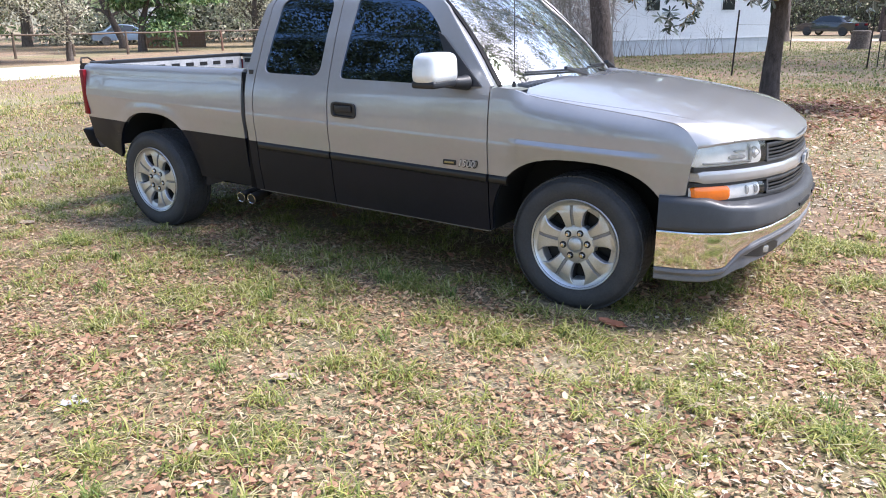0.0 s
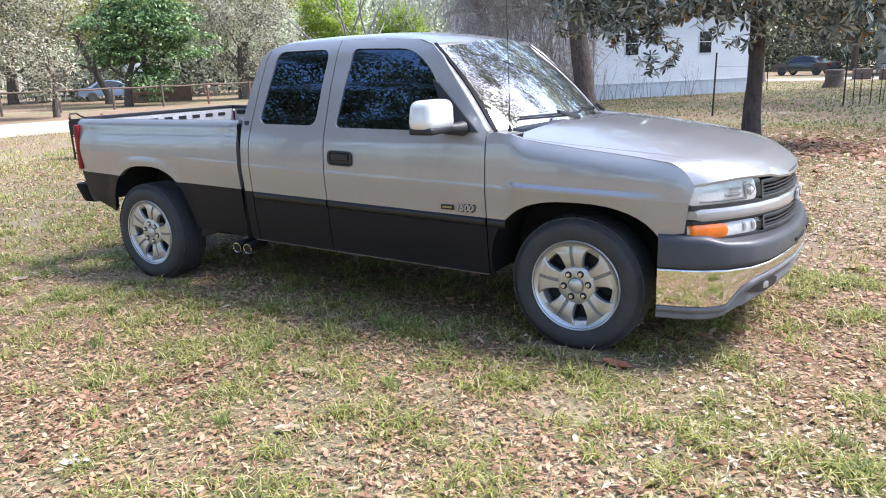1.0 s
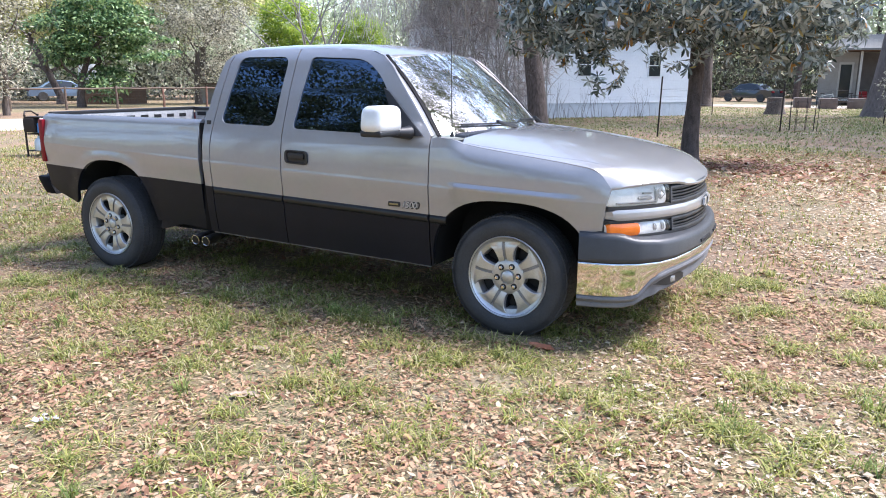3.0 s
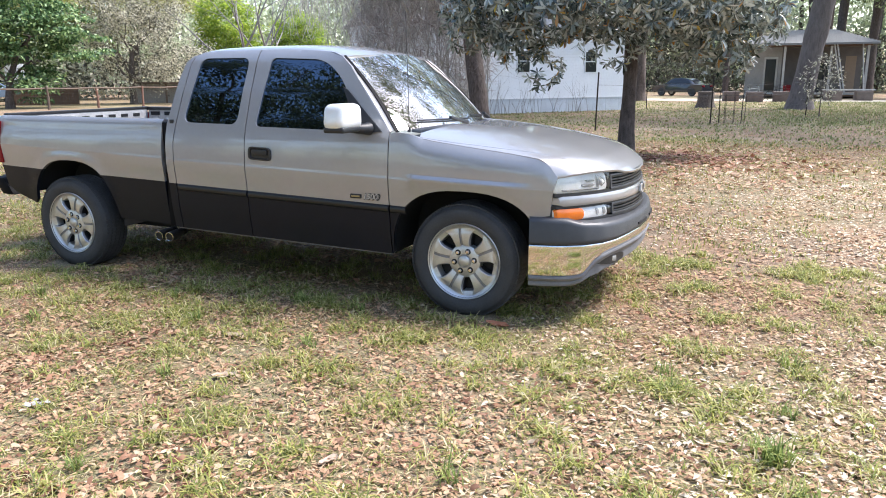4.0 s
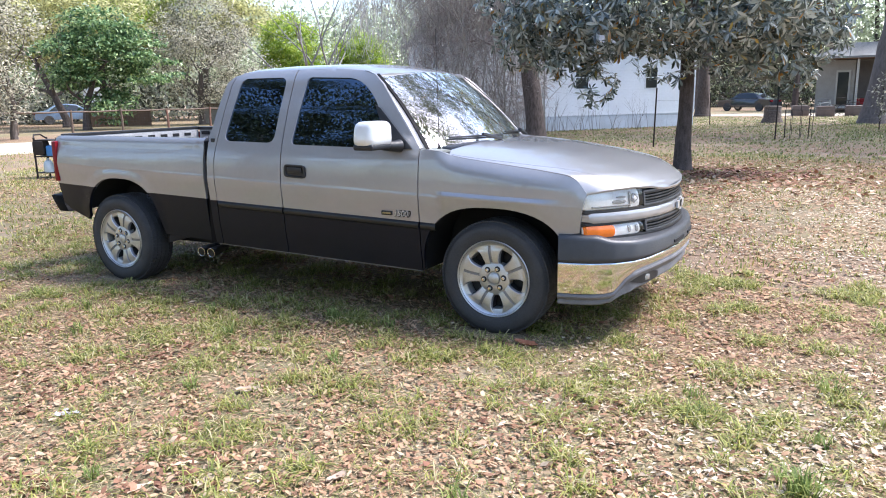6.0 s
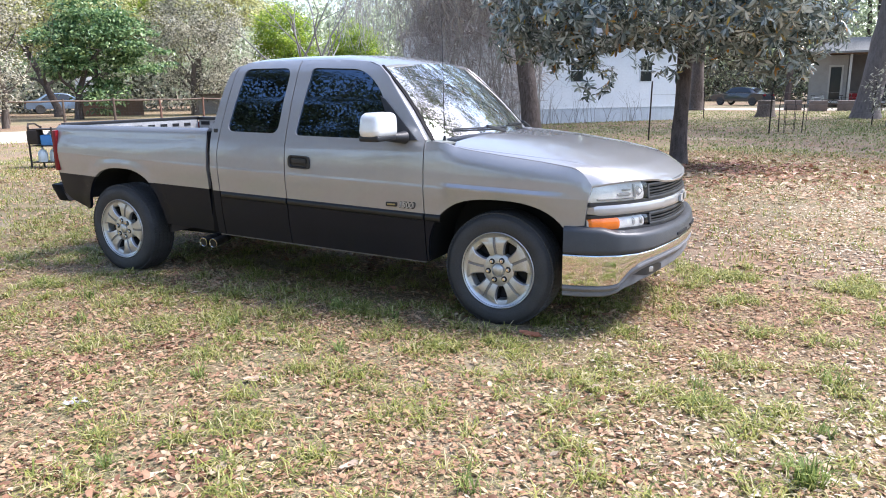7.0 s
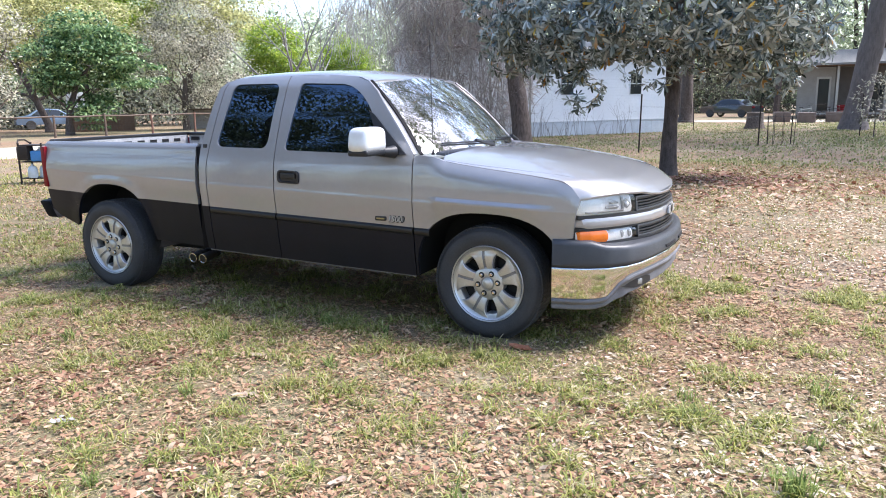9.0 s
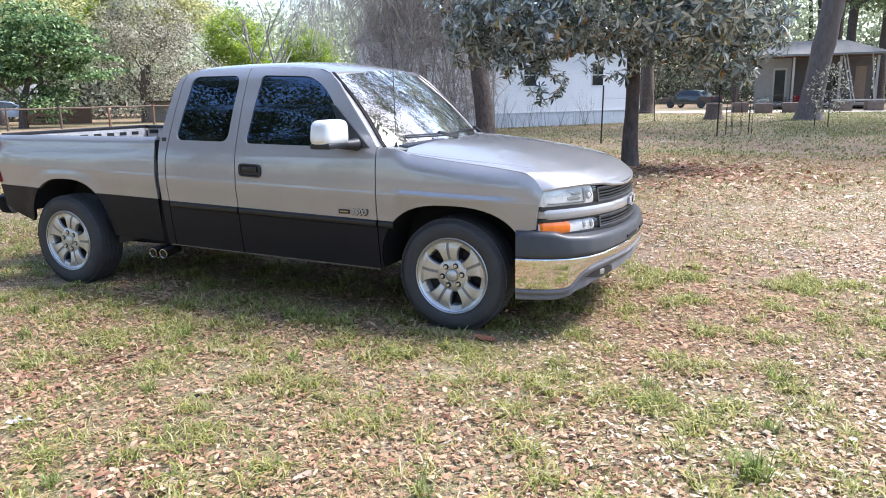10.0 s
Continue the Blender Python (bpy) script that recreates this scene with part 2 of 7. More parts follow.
def ridge(x, z):
    """The long crest above the front wheel: a crisp upper edge that fades downwards and at both ends."""
    h = z - zbreak(x)
    if h > 0.226 or x < -0.40 or x > 0.47:
        return 0.0
    ends = min(1.0, (x + 0.40) / 0.05) * min(1.0, (0.47 - x) / 0.22)
    return 0.023 * ends * min(1.0, (0.226 - h) / 0.022) * min(1.0, max(0.0, 1 - (0.216 - h) / 0.14))


WINGTOP = [(-0.545, 1.235), (-0.40, 1.224), (-0.35, 1.208), (-0.31, 1.192), (-0.22, 1.176), (0.0, 1.149), (0.32, 1.112), (0.48, 1.088), (0.53, 1.072), (0.56, 1.054), (0.58, 1.036), (0.60, 1.012), (0.625, 0.980)]


def side(x, z):
    """The skin's y on the near side."""
    lift = (zbreak(x) - 0.735) * min(1.0, max(0.0, (1.16 - z) / 0.12))
    y = -0.06 + interp(z - lift, PROFILE)
    if 0.917 < z - lift < 1.1 and (x > -0.42 or x < -3.0):
        fade = min(1.0, max(0.0, (x + 0.42) / 0.2 if x > -0.42 else (-3.0 - x) / 0.25))
        y -= 0.0025 * fade * min(1.0, (z - lift - 0.917) / 0.016) * min(1.0, (1.1 - z + lift) / 0.07)
    if x > -0.55:
        f = max(0.0, (x - 0.1) / 0.5)
        y += 0.045 * f ** 2.2 - ridge(x, z)
        t = (z - interp(x, WINGTOP) + 0.12) / 0.12
        if t > 0 and x > -0.42:
            y += max(0.0, 0.006 - y) * t ** 2.6 * min(1.0, (x + 0.42) / 0.12)
    if x < -2.53:
        y += 0.03 + max(0.0, (-4.1 - x)) ** 2 * 0.10 - bulge(x, z, -3.62, 0.50, 1.0)
        if z > 1.2:
            y += (z - 1.2) * 0.05 - (interp(z, PROFILE) - 0.03)
        if z > 1.235:
            y += 0.032 * ((z - 1.235) / 0.048) ** 2
    return y


def arch(cx, a, b, zb, n=26):
    """The edge of a wheel arch, front to rear, from height zb."""
    e = 2.6
    t0 = 1 - (abs(zb - HUB) / b) ** e
    x0 = a * t0 ** (1 / e) if zb > HUB else a
    out = []
    for i in range(n + 1):
        t = math.pi * i / n
        c, s = math.cos(t), math.sin(t)
        out.append((cx + a * math.copysign(abs(c) ** (2 / e), c), HUB + b * abs(s) ** (2 / e)))
    return [p for p in out if p[1] > zb]


def panel(name, outline, holes=(), parent=None, label="", far=False, step=0.06, mats=None, split=True, fn=side, depth=0.03, off=0.0):
    """A pressed sheet: an outline in x and z with holes, cut to a grid, laid on the skin and turned in along its edges."""
    bm = bmesh.new()
    edges = []
    for loop in (outline, *holes):
        vs = [bm.verts.new((p[0], 0, p[1])) for p in loop]
        edges += [bm.edges.new((a, b)) for a, b in zip(vs, vs[1:] + vs[:1])]
    bmesh.ops.triangle_fill(bm, use_beauty=True, use_dissolve=False, edges=edges, normal=(0, -1, 0))
    xs, zs = [p[0] for p in outline], [p[1] for p in outline]

    def cut(co, no):
        bmesh.ops.bisect_plane(bm, geom=bm.verts[:] + bm.edges[:] + bm.faces[:], dist=1e-5, plane_co=co, plane_no=no)

    for k in range(math.ceil(min(xs) / step), math.floor(max(xs) / step) + 1):
        cut((k * step, 0, 0), (1, 0, 0))
    sz = step * 0.5
    for k in range(math.ceil(min(zs) / sz), math.floor(max(zs) / sz) + 1):
        cut((0, 0, k * sz), (0, 0, 1))
    if split:
        for dz in (0.0, 0.17, 0.182, 0.19, 0.198, 0.206, 0.216, 0.226, 0.234):
            cut((-0.55, 0, 0.735 + dz), (0.0285, 0, 1))

    def online(a, b):
        for v, s in ((0, step), (2, sz)):
            if abs(a[v] - b[v]) < 1e-5 and abs(a[v] / s - round(a[v] / s)) < 1e-3:
                return True
        return abs((a.z - zbreak(a.x)) - (b.z - zbreak(b.x))) < 1e-4

    bmesh.ops.dissolve_edges(bm, edges=[e for e in bm.edges if len(e.link_faces) == 2 and not online(e.verts[0].co, e.verts[1].co)], use_verts=False)
    for f in bm.faces:
        f.normal_update()
        if f.normal.y > 0:
            f.normal_flip()
        c = f.calc_center_median()
        f.material_index = 1 if split and c.z < zbreak(c.x) else 0
        f.smooth = True
    for v in bm.verts:
        v.co.y = fn(v.co.x, v.co.z) + off
    rim = [e for e in bm.edges if len(e.link_faces) == 1]
    r = bmesh.ops.extrude_edge_only(bm, edges=rim)
    for g in r["geom"]:
        if isinstance(g, bmesh.types.BMVert):
            g.co.y += depth
        if isinstance(g, bmesh.types.BMFace):
            g.smooth = True
    if far:
        for v in bm.verts:
            v.co.y = 2 * MID - v.co.y
        bmesh.ops.reverse_faces(bm, faces=bm.faces[:])
    return part(name, bm, mats or [PAINT, BLACK], parent or truck, label)


def rocker(x):
    return 0.382 - 0.0245 * (x + 0.55)


G = 0.004
# front wing, doors, cab corner and bed side, near and far
FRONT_ARCH = arch(0.005, 0.535, 0.487, 0.40)
wing = [(-0.545 + G, rocker(-0.55)), (-0.545 + G, 1.222), (-0.50, 1.235)] + WINGTOP[1:] + [(0.60, 0.868), (0.585, 0.73), (0.50, 0.715)] + [(0.497, 0.60)] + FRONT_ARCH + [(-0.525, 0.40)]
front_door = [(-0.545 - G, rocker(-0.55)), (-0.545 - G, 1.245), (-0.60, 1.30), (-0.93, 1.675), (-1.02, 1.745), (-1.14, 1.782), (-1.40, 1.80), (-1.745 + G, 1.806), (-1.745 + G, rocker(-1.74))]
front_glass = fillet([(-0.745, 1.232), (-0.985, 1.60), (-1.15, 1.725), (-1.615, 1.742), (-1.665, 1.247)], [0.02, 0.16, 0.12, 0.04, 0.04])
rear_door = [(-1.745 - G, rocker(-1.74)), (-1.745 - G, 1.806), (-2.15, 1.803), (-2.28, 1.79), (-2.345, 1.755), (-2.365, 1.70), (-2.405, 1.26), (-2.42, 1.10), (-2.42, rocker(-2.42))]
rear_glass = fillet([(-1.83, 1.256), (-1.815, 1.745), (-2.275, 1.745), (-2.345, 1.265)], 0.07)
corner = [(-2.42 - 2 * G, rocker(-2.42)), (-2.42 - 2 * G, 1.10), (-2.405 - 2 * G, 1.26), (-2.365 - 2 * G, 1.70), (-2.345 - 2 * G, 1.752), (-2.30, 1.778), (-2.36, 1.764), (-2.42, 1.715), (-2.45, 1.60), (-2.50, 1.25), (-2.50, rocker(-2.5))]
bed_side = [(-2.572, 0.434), (-2.572, 1.283), (-4.43, 1.283), (-4.455, 1.26), (-4.455, 0.86), (-4.445, 0.80), (-4.42, 0.67), (-4.33, 0.605), (-4.10, 0.525)] + [p for p in arch(-3.60, 0.475, 0.545, 0.50)][::-1] + [(-3.12, 0.455)]
for far in (False, True):
    panel("front_wing", wing, (), far=far, step=0.03 if not far else 0.06, label="pewter front wing with raised arch lip")
    d = panel("front_door", front_door, (front_glass,), far=far, label="pewter and black front door with dark glass")
    panel("window_glass", [(MidX[0], MidX[1]) for MidX in front_glass], (), parent=d, far=far, mats=[TINT], split=False, depth=0.004, off=0.012, label="dark tinted door glass")
    e = panel("rear_door", rear_door, (rear_glass,), far=far, label="pewter and black rear half door")
    panel("window_glass", rear_glass, (), parent=e, far=far, mats=[TINT], split=False, depth=0.004, off=0.012, label="dark tinted rear side glass")
    panel("cab_corner", corner, (), far=far)
    panel("bed_side", bed_side, (), far=far, label="pewter and black bed side with raised arch lip")
    # black moulding along the colour break
    sgn = -1 if far else 1

    def mould(u, v, far=far):
        x, z = u, zbreak(u) - 0.002 - 0.052 * v
        y = side(x, z) - 0.012 * math.sin(math.pi * min(1, max(0, v))) ** 0.5 + 0.002
        return (x, 2 * MID - y if far else y, z)

    for x0, x1 in ((-0.42, -0.537), (-0.553, -1.738), (-1.752, -2.41)):
        part("side_moulding", sheet(bmesh.new(), mould, lin(x0, x1, max(3, int(abs(x1 - x0) / 0.05))), [0, 0.08, 0.25, 0.5, 0.75, 0.92, 1], (0, 0.014 * sgn, 0)), MOULD, truck, "black side moulding")
    # thin weld flange under the sill
    for x0, x1 in ((-0.56, -1.74), (-1.75, -2.49)):
        part("sill_flange", sheet(bmesh.new(), lambda u, v, far=far: (u, 2 * MID - side(u, rocker(u)) - 0.022 if far else side(u, rocker(u)) + 0.022, rocker(u) + 0.012 - 0.026 * v), lin(x0, x1, 12), [0, 0.6, 1.0], (0, 0.004, 0)), DAM, truck)
    # door handle in its black bezel
    hy = side(-1.6, 1.06)
    flip = Matrix.Translation((0, 2 * MID, 0)) @ Matrix.Diagonal((1, -1, 1, 1)) if far else Matrix()
    bm = bmesh.new()
    out = fillet([(-1.705, 1.008), (-1.502, 1.0), (-1.505, 1.096), (-1.70, 1.104)], 0.035)
    a = [bm.verts.new((x, hy - 0.013, z)) for x, z in out]
    b = [bm.verts.new((x, hy + 0.02, z)) for x, z in out]
    i = [bm.verts.new((-1.6 + (x + 1.6) * 0.84, hy - 0.013, 1.052 + (z - 1.052) * 0.80)) for x, z in out]
    j = [bm.verts.new((-1.6 + (x + 1.6) * 0.78, hy - 0.003, 1.052 + (z - 1.052) * 0.70)) for x, z in out]
    k = len(out)
    for q in range(k):
        w = (q + 1) % k
        bm.faces.new((b[q], b[w], a[w], a[q]))
        bm.faces.new((a[q], a[w], i[w], i[q]))
        bm.faces.new((i[q], i[w], j[w], j[q]))
    bm.faces.new(j)
    bm.transform(flip)
    bmesh.ops.recalc_face_normals(bm, faces=bm.faces[:])
    h = part("door_handle", bm, TRIM, d, "black door handle")
    bm = box(bmesh.new(), -1.672, -1.532, hy - 0.017, hy - 0.002, 1.040, 1.082, 0.008)
    bm.transform(flip)
    part("pull", bm, TRIM, h)

# roof
ROOFX = [(-2.43, 1.765), (-2.40, 1.80), (-2.33, 1.826), (-2.2, 1.842), (-1.9, 1.852), (-1.5, 1.852), (-1.3, 1.842), (-1.1, 1.808), (-0.98, 1.778), (-0.92, 1.758)]


def roof(u, v):
    x = -2.43 + u * (1.408 + 0.10 * (1 - v * v))
    w = interp(x, [(-2.43, 0.66), (-2.36, 0.695), (-1.4, 0.70), (-1.05, 0.69), (-0.9, 0.68)])
    z = interp(x, ROOFX)
    a = abs(v)
    return (x, MID + w * math.copysign(1 - (1 - a) ** 1.15, v), z - 0.03 * a ** 2 - 0.022 * a ** 10)


part("roof", sheet(bmesh.new(), roof, lin(0, 1, 34), [math.copysign(1 - (1 - abs(t)) ** 1.6, t) for t in lin(-1, 1, 33)], (0, 0, -0.02)), PAINT, truck, "pale pewter roof")


# windscreen
def screen(s, v):
    w = 0.895 - 0.185 * s
    x = (-0.545 + 0.225 * (1 - v * v)) * (1 - s) + (-1.035 + 0.105 * (1 - v * v)) * s + 0.02 * math.sin(math.pi * s)
    z = (1.238 + 0.012 * (1 - v * v)) * (1 - s) + (1.742 + 0.030 * (1 - v * v)) * s + 0.012 * math.sin(math.pi * s)
    return (x, MID + w * v, z)


part("windscreen", sheet(bmesh.new(), screen, lin(0.0, 1, 14), lin(-1, 1, 25)), WSGLASS, truck, "clear windscreen with leaf reflections").visible_shadow = False


def seal(lo, hi, v0, v1, name, lift=0.011):
    return part(name, sheet(bmesh.new(), lambda a, b: tuple(Vector(screen(a, b)) + Vector((lift, 0, lift))), lin(lo, hi, 27), lin(v0, v1, 14), (0, 0, -0.008)), STEP, truck, "black windscreen seal")


seal(-0.02, 1.0, -1.0, -0.968, "screen_seal")
seal(-0.02, 1.0, 0.968, 1.0, "screen_seal")

# painted pillars between the doors' upper edge and the screen
PA = [(-0.548, 1.235), (-0.60, 1.302), (-0.71, 1.427), (-0.82, 1.552), (-0.93, 1.678), (-1.02, 1.748), (-1.12, 1.778)]
PB = [-0.01, 0.11, 0.36, 0.60, 0.85, 0.975, 1.03]
for s in (-1, 1):
    def pillar(u, v, s=s):
        i = min(int(u), len(PA) - 2)
        q = u - i
        x, z = PA[i][0] * (1 - q) + PA[i + 1][0] * q, PA[i][1] * (1 - q) + PA[i + 1][1] * q
        a = Vector((x, side(x, z), z))
        b = Vector(screen(PB[i] * (1 - q) + PB[i + 1] * q, -1.0)) + Vector((0.004, -0.004, 0.006))
        p = a.lerp(b, v) + Vector((0.35, -0.8, 0.3)) * 0.012 * math.sin(math.pi * v)
        return (p.x, p.y if s < 0 else 2 * MID - p.y, p.z)

    part("windscreen_pillar", sheet(bmesh.new(), pillar, lin(0, len(PA) - 1.0, 25), lin(0, 1, 7), (0, -0.012 * s, -0.006)), PAINT, truck)


# bonnet
def xfront(y):
    u = abs(y - MID)
    return interp(u, [(0, 1.010), (0.2, 1.002), (0.4, 0.968), (0.57, 0.905), (0.70, 0.835), (0.80, 0.765), (0.88, 0.69), (0.94, 0.615), (0.99, 0.52)])


def bonnet(u, v):
    y = MID + 0.922 * v
    a = abs(v)
    xr = -0.30 - 0.08 * a ** 2 + 0.06 * max(0, a - 0.9) * 10 * 0.8
    xf = xfront(y) - 0.015
    x = xr + (xf - xr) * u
    ze = interp(x, [(-0.45, 1.215), (-0.3, 1.193), (-0.22, 1.179), (0.0, 1.152), (0.32, 1.116), (0.48, 1.094), (0.6, 1.07), (0.75, 1.038), (1.0, 0.98)])
    zc = interp(x, [(-0.45, 1.262), (-0.2, 1.252), (0.1, 1.222), (0.4, 1.175), (0.6, 1.13), (0.8, 1.072), (0.92, 1.020), (1.0, 0.975)])
    f = max(0.0, 1 - max(0.0, (a - 0.2) / 0.8) ** 2.7) ** 0.85
    z = ze + (zc - ze) * f
    if u > 0.86:
        z -= (0.026 + 0.06 * max(0.0, (a - 0.5) / 0.5) ** 1.5) * ((u - 0.86) / 0.14) ** 2.2
    return (x, y, z)




def shut(u):
    """Where the bonnet ends and the wing's crown begins, as a share of the half width."""
    return interp(u, [(0, 0.985), (0.25, 0.975), (0.6, 0.945), (0.8, 0.905), (0.92, 0.865), (1.0, 0.84)])


BU = lin(0, 0.85, 26) + lin(0.87, 1, 10)
part("bonnet", sheet(bmesh.new(), lambda u, v: bonnet(u, v * (shut(u) - 0.002)), BU, [math.copysign(1 - (1 - abs(t)) ** 1.5, t) for t in lin(-1, 1, 49)], (-0.004, 0, -0.012)), PAINT, truck, "pewter bonnet, bright with sky")
for s in (-1, 1):
    part("wing_crown", sheet(bmesh.new(), lambda u, v, s=s: bonnet(u, s * (shut(u) + 0.002 + (0.998 - shut(u)) * v)), BU, lin(0, 1, 9), (-0.004, 0, -0.012)), PAINT, truck)
# cowl with its grille
part("cowl", sheet(bmesh.new(), lambda u, v: (-0.56 + 0.235 * (1 - v * v) + u * (0.30 - 0.10 * (1 - v * v)), MID + 0.84 * v, 1.222 - 0.05 * abs(v) ** 3 + 0.008 * math.sin(u * math.pi)), lin(0, 1, 6), lin(-1, 1, 30), (0, 0, -0.02)), TRIM, truck, "black cowl below the windscreen")
for s in (-1, 1):
    for k in range(17):
        v = s * (0.36 + 0.03 * k)
        x = -0.545 + 0.225 * (1 - v * v) + 0.045
        boxpart("cowl_rib", -0.034, 0.034, -0.006, 0.006, -0.012, 0.010, DAM, truck, bevel=0.003, at=pose(x, MID + 0.9 * v, 1.250 - 0.035 * v ** 4, 0, 8, -16 * s))
# wipers
for y0, y1, yb in ((0.28, 0.92, 0.78), (1.02, 1.62, 1.52)):
    w = None
    bm = bmesh.new()

    def onscreen(y, s, lift=0.02):
        p = Vector(screen(s, (y - MID) / (0.895 - 0.185 * s)))
        return p + Vector((lift * 0.7, 0, lift))

    tube(bm, [onscreen(yb, -0.03, 0.03), onscreen((yb + y0) / 2 + 0.05, 0.035, 0.04), onscreen((y0 + y1) / 2, 0.055, 0.03)], [0.017, 0.013, 0.009], 6)
    w = part("wiper", bm, TRIM, truck, "black wiper arm and blade")
    bm = bmesh.new()
    tube(bm, [onscreen(t, 0.045 + 0.035 * k / 8, 0.010) for k, t in enumerate(lin(y1, y0, 9))], 0.007, 6)
    part("blade", bm, TRIM, w)

# front: strips that follow the nose's curve
def strip(name, y0, y1, zlo, zhi, off, material, parent=None, label="", n=22, m=5, round_=0.012, depth=0.03, far=False, taper=0.0, tilt=0.0):
    def fn(u, v):
        y = y0 + (y1 - y0) * u
        e = min(u, 1 - u) * abs(y1 - y0)
        k = 1.0 if e > round_ else 1 - taper * (1 - e / round_) ** 2
        zl, zh = zlo(y) if callable(zlo) else zlo, zhi(y) if callable(zhi) else zhi
        zm = (zl + zh) / 2
        z = zm + (zl + (zh - zl) * v - zm) * k
        x = xfront(y) + off - 0.10 * (z - 0.72) - 0.35 * round_ * (1 - min(1, min(v, 1 - v) * abs(zh - zl) / round_)) ** 2 - tilt * (z - zl)
        return (x, 2 * MID - y if far else y, z)

    ob = part(name, sheet(bmesh.new(), fn, lin(0, 1, n), lin(0, 1, m), (-depth, 0, 0) if depth else None), material, parent or truck, label)
    if not depth:
        ob.visible_shadow = False
    return ob


# black backing behind all the lamps and grilles
strip("nose_panel", 0.0, 2 * MID, 0.68, 0.985, -0.045, TRIM, n=50, label="black nose panel")
for far in (False, True):
    h = strip("headlamp", 0.002, 0.352, 0.872, 0.990, -0.010, REFLECT, far=far, n=40, taper=0.14, round_=0.022, label="clear headlamp with bright reflector", depth=0.05, tilt=0.12)
    strip("lens", -0.002, 0.358, 0.868, 0.994, 0.004, LENS, h, far=far, n=40, depth=0, taper=0.14, round_=0.022)
    strip("lamp_divider", 0.262, 0.272, 0.880, 0.974, -0.002, REFLD, h, far=far, n=3, depth=0.012)
    strip("lamp_ledge", 0.040, 0.262, 0.884, 0.894, -0.003, REFLD, h, far=far, n=14, depth=0.012)
    strip("bulb_shield", 0.150, 0.235, 0.902, 0.924, -0.004, REFLD, h, far=far, n=9, depth=0.012, taper=0.5, round_=0.014)
    strip("bulb_shield", 0.180, 0.235, 0.936, 0.946, -0.004, REFLD, h, far=far, n=9, depth=0.012, taper=0.5, round_=0.006)
    strip("lamp_bowl", 0.285, 0.330, 0.892, 0.960, -0.004, REFLD, h, far=far, n=9, depth=0.012, taper=0.6, round_=0.03)
    strip("bulb", 0.297, 0.318, 0.908, 0.944, -0.001, REFLECT, h, far=far, n=7, depth=0.012, taper=0.6, round_=0.014)
    t = strip("turn_lamp", 0.012, 0.338, 0.700, 0.771, -0.008, REFLECT, far=far, n=30, label="turn lamp with amber and clear lens", depth=0.04, tilt=0.12, taper=0.2, round_=0.02)
    strip("amber_lens", 0.002, 0.140, 0.699, 0.772, 0.002, AMBER, t, "orange lens", far=far, n=30, depth=0.02, taper=0.2, round_=0.018)
    for yy in (0.24, 0.30):
        strip("facet", yy, yy + 0.016, 0.712, 0.760, -0.003, REFLD, t, far=far, n=4, depth=0.008, taper=0.3, round_=0.01)
    strip("lens", 0.142, 0.35, 0.697, 0.775, 0.004, LENS, t, far=far, n=8, depth=0, taper=0.2, round_=0.02)
for zz0, zz1 in ((0.684, 0.698), (0.774, 0.792), (0.850, 0.872)):
    strip("nose_trim", 0.004, 2 * MID - 0.004, zz0, zz1, -0.004, TRIM, n=60, m=3, round_=0.004, depth=0.04)
strip("grille_bar", 0.012, 2 * MID - 0.012, 0.79, 0.852, 0.010, PAINT, n=90, m=7, round_=0.02, depth=0.05, taper=0.3, label="silver bar across the grille")
for nm, zl, zh in (("upper_grille", 0.868, 0.966), ("lower_grille", 0.700, 0.778)):
    g = strip(nm, 0.385, 2 * MID - 0.385, zl, zh, -0.038, DARK, n=40, depth=0.01, label="black slatted grille in a grey frame")
    for zz0, zz1 in ((zl, zl + 0.012), (zh - 0.012, zh)):
        strip("frame", 0.375, 2 * MID - 0.375, zz0, zz1, 0.002, PAD, g, n=40, m=3, round_=0.006, depth=0.05)
    for yy in (0.375, 2 * MID - 0.39):
        strip("frame", yy, yy + 0.015, zl, zh, 0.002, PAD, g, n=3, m=3, round_=0.006, depth=0.05)
    k = 4 if zh - zl > 0.09 else 3
    for q in range(k):
        zz = zl + (zh - zl) * (q + 1) / (k + 1)
        strip("slat", 0.39, 2 * MID - 0.39, zz - 0.005, zz + 0.005, -0.008, TRIM, g, n=40, m=3, round_=0.004, depth=0.02)
# plain emblem on the bar
bm = bmesh.new()
for pts in (fillet([(-0.10, -0.024), (0.10, -0.024), (0.115, 0.024), (-0.085, 0.024)], 0.004), fillet([(-0.034, -0.042), (0.026, -0.042), (0.048, 0.042), (-0.012, 0.042)], 0.004)):
    vs = [bm.verts.new((0, a, b)) for a, b in pts]
    f = bm.faces.new(vs)
    r = bmesh.ops.extrude_face_region(bm, geom=[f])
    for v in r["geom"]:
        if isinstance(v, bmesh.types.BMVert):
            v.co.x += 0.012
bmesh.ops.recalc_face_normals(bm, faces=bm.faces[:])
part("emblem", bm, BADGE, truck, "plain silver emblem", at=pose(1.012, MID, 0.821))


# bumper: plan curve from the wheel opening round the nose
def xbump(y):
    u = abs(y - MID)
    return interp(u, [(0, 1.068), (0.25, 1.058), (0.5, 1.018), (0.68, 0.970), (0.80, 0.908), (0.90, 0.81), (0.955, 0.70), (0.985, 0.60), (1.0, 0.47)])


BY = [MID - 1.0 + (1 - math.cos(math.pi * i / 2 / 14)) * 0.25 for i in range(15)] + lin(0.21, MID, 12)[1:]
BY = BY + [2 * MID - y for y in BY[-2::-1]]
CY = lin(-0.07, 0.21, 26) + lin(0.21, MID, 14)[1:]
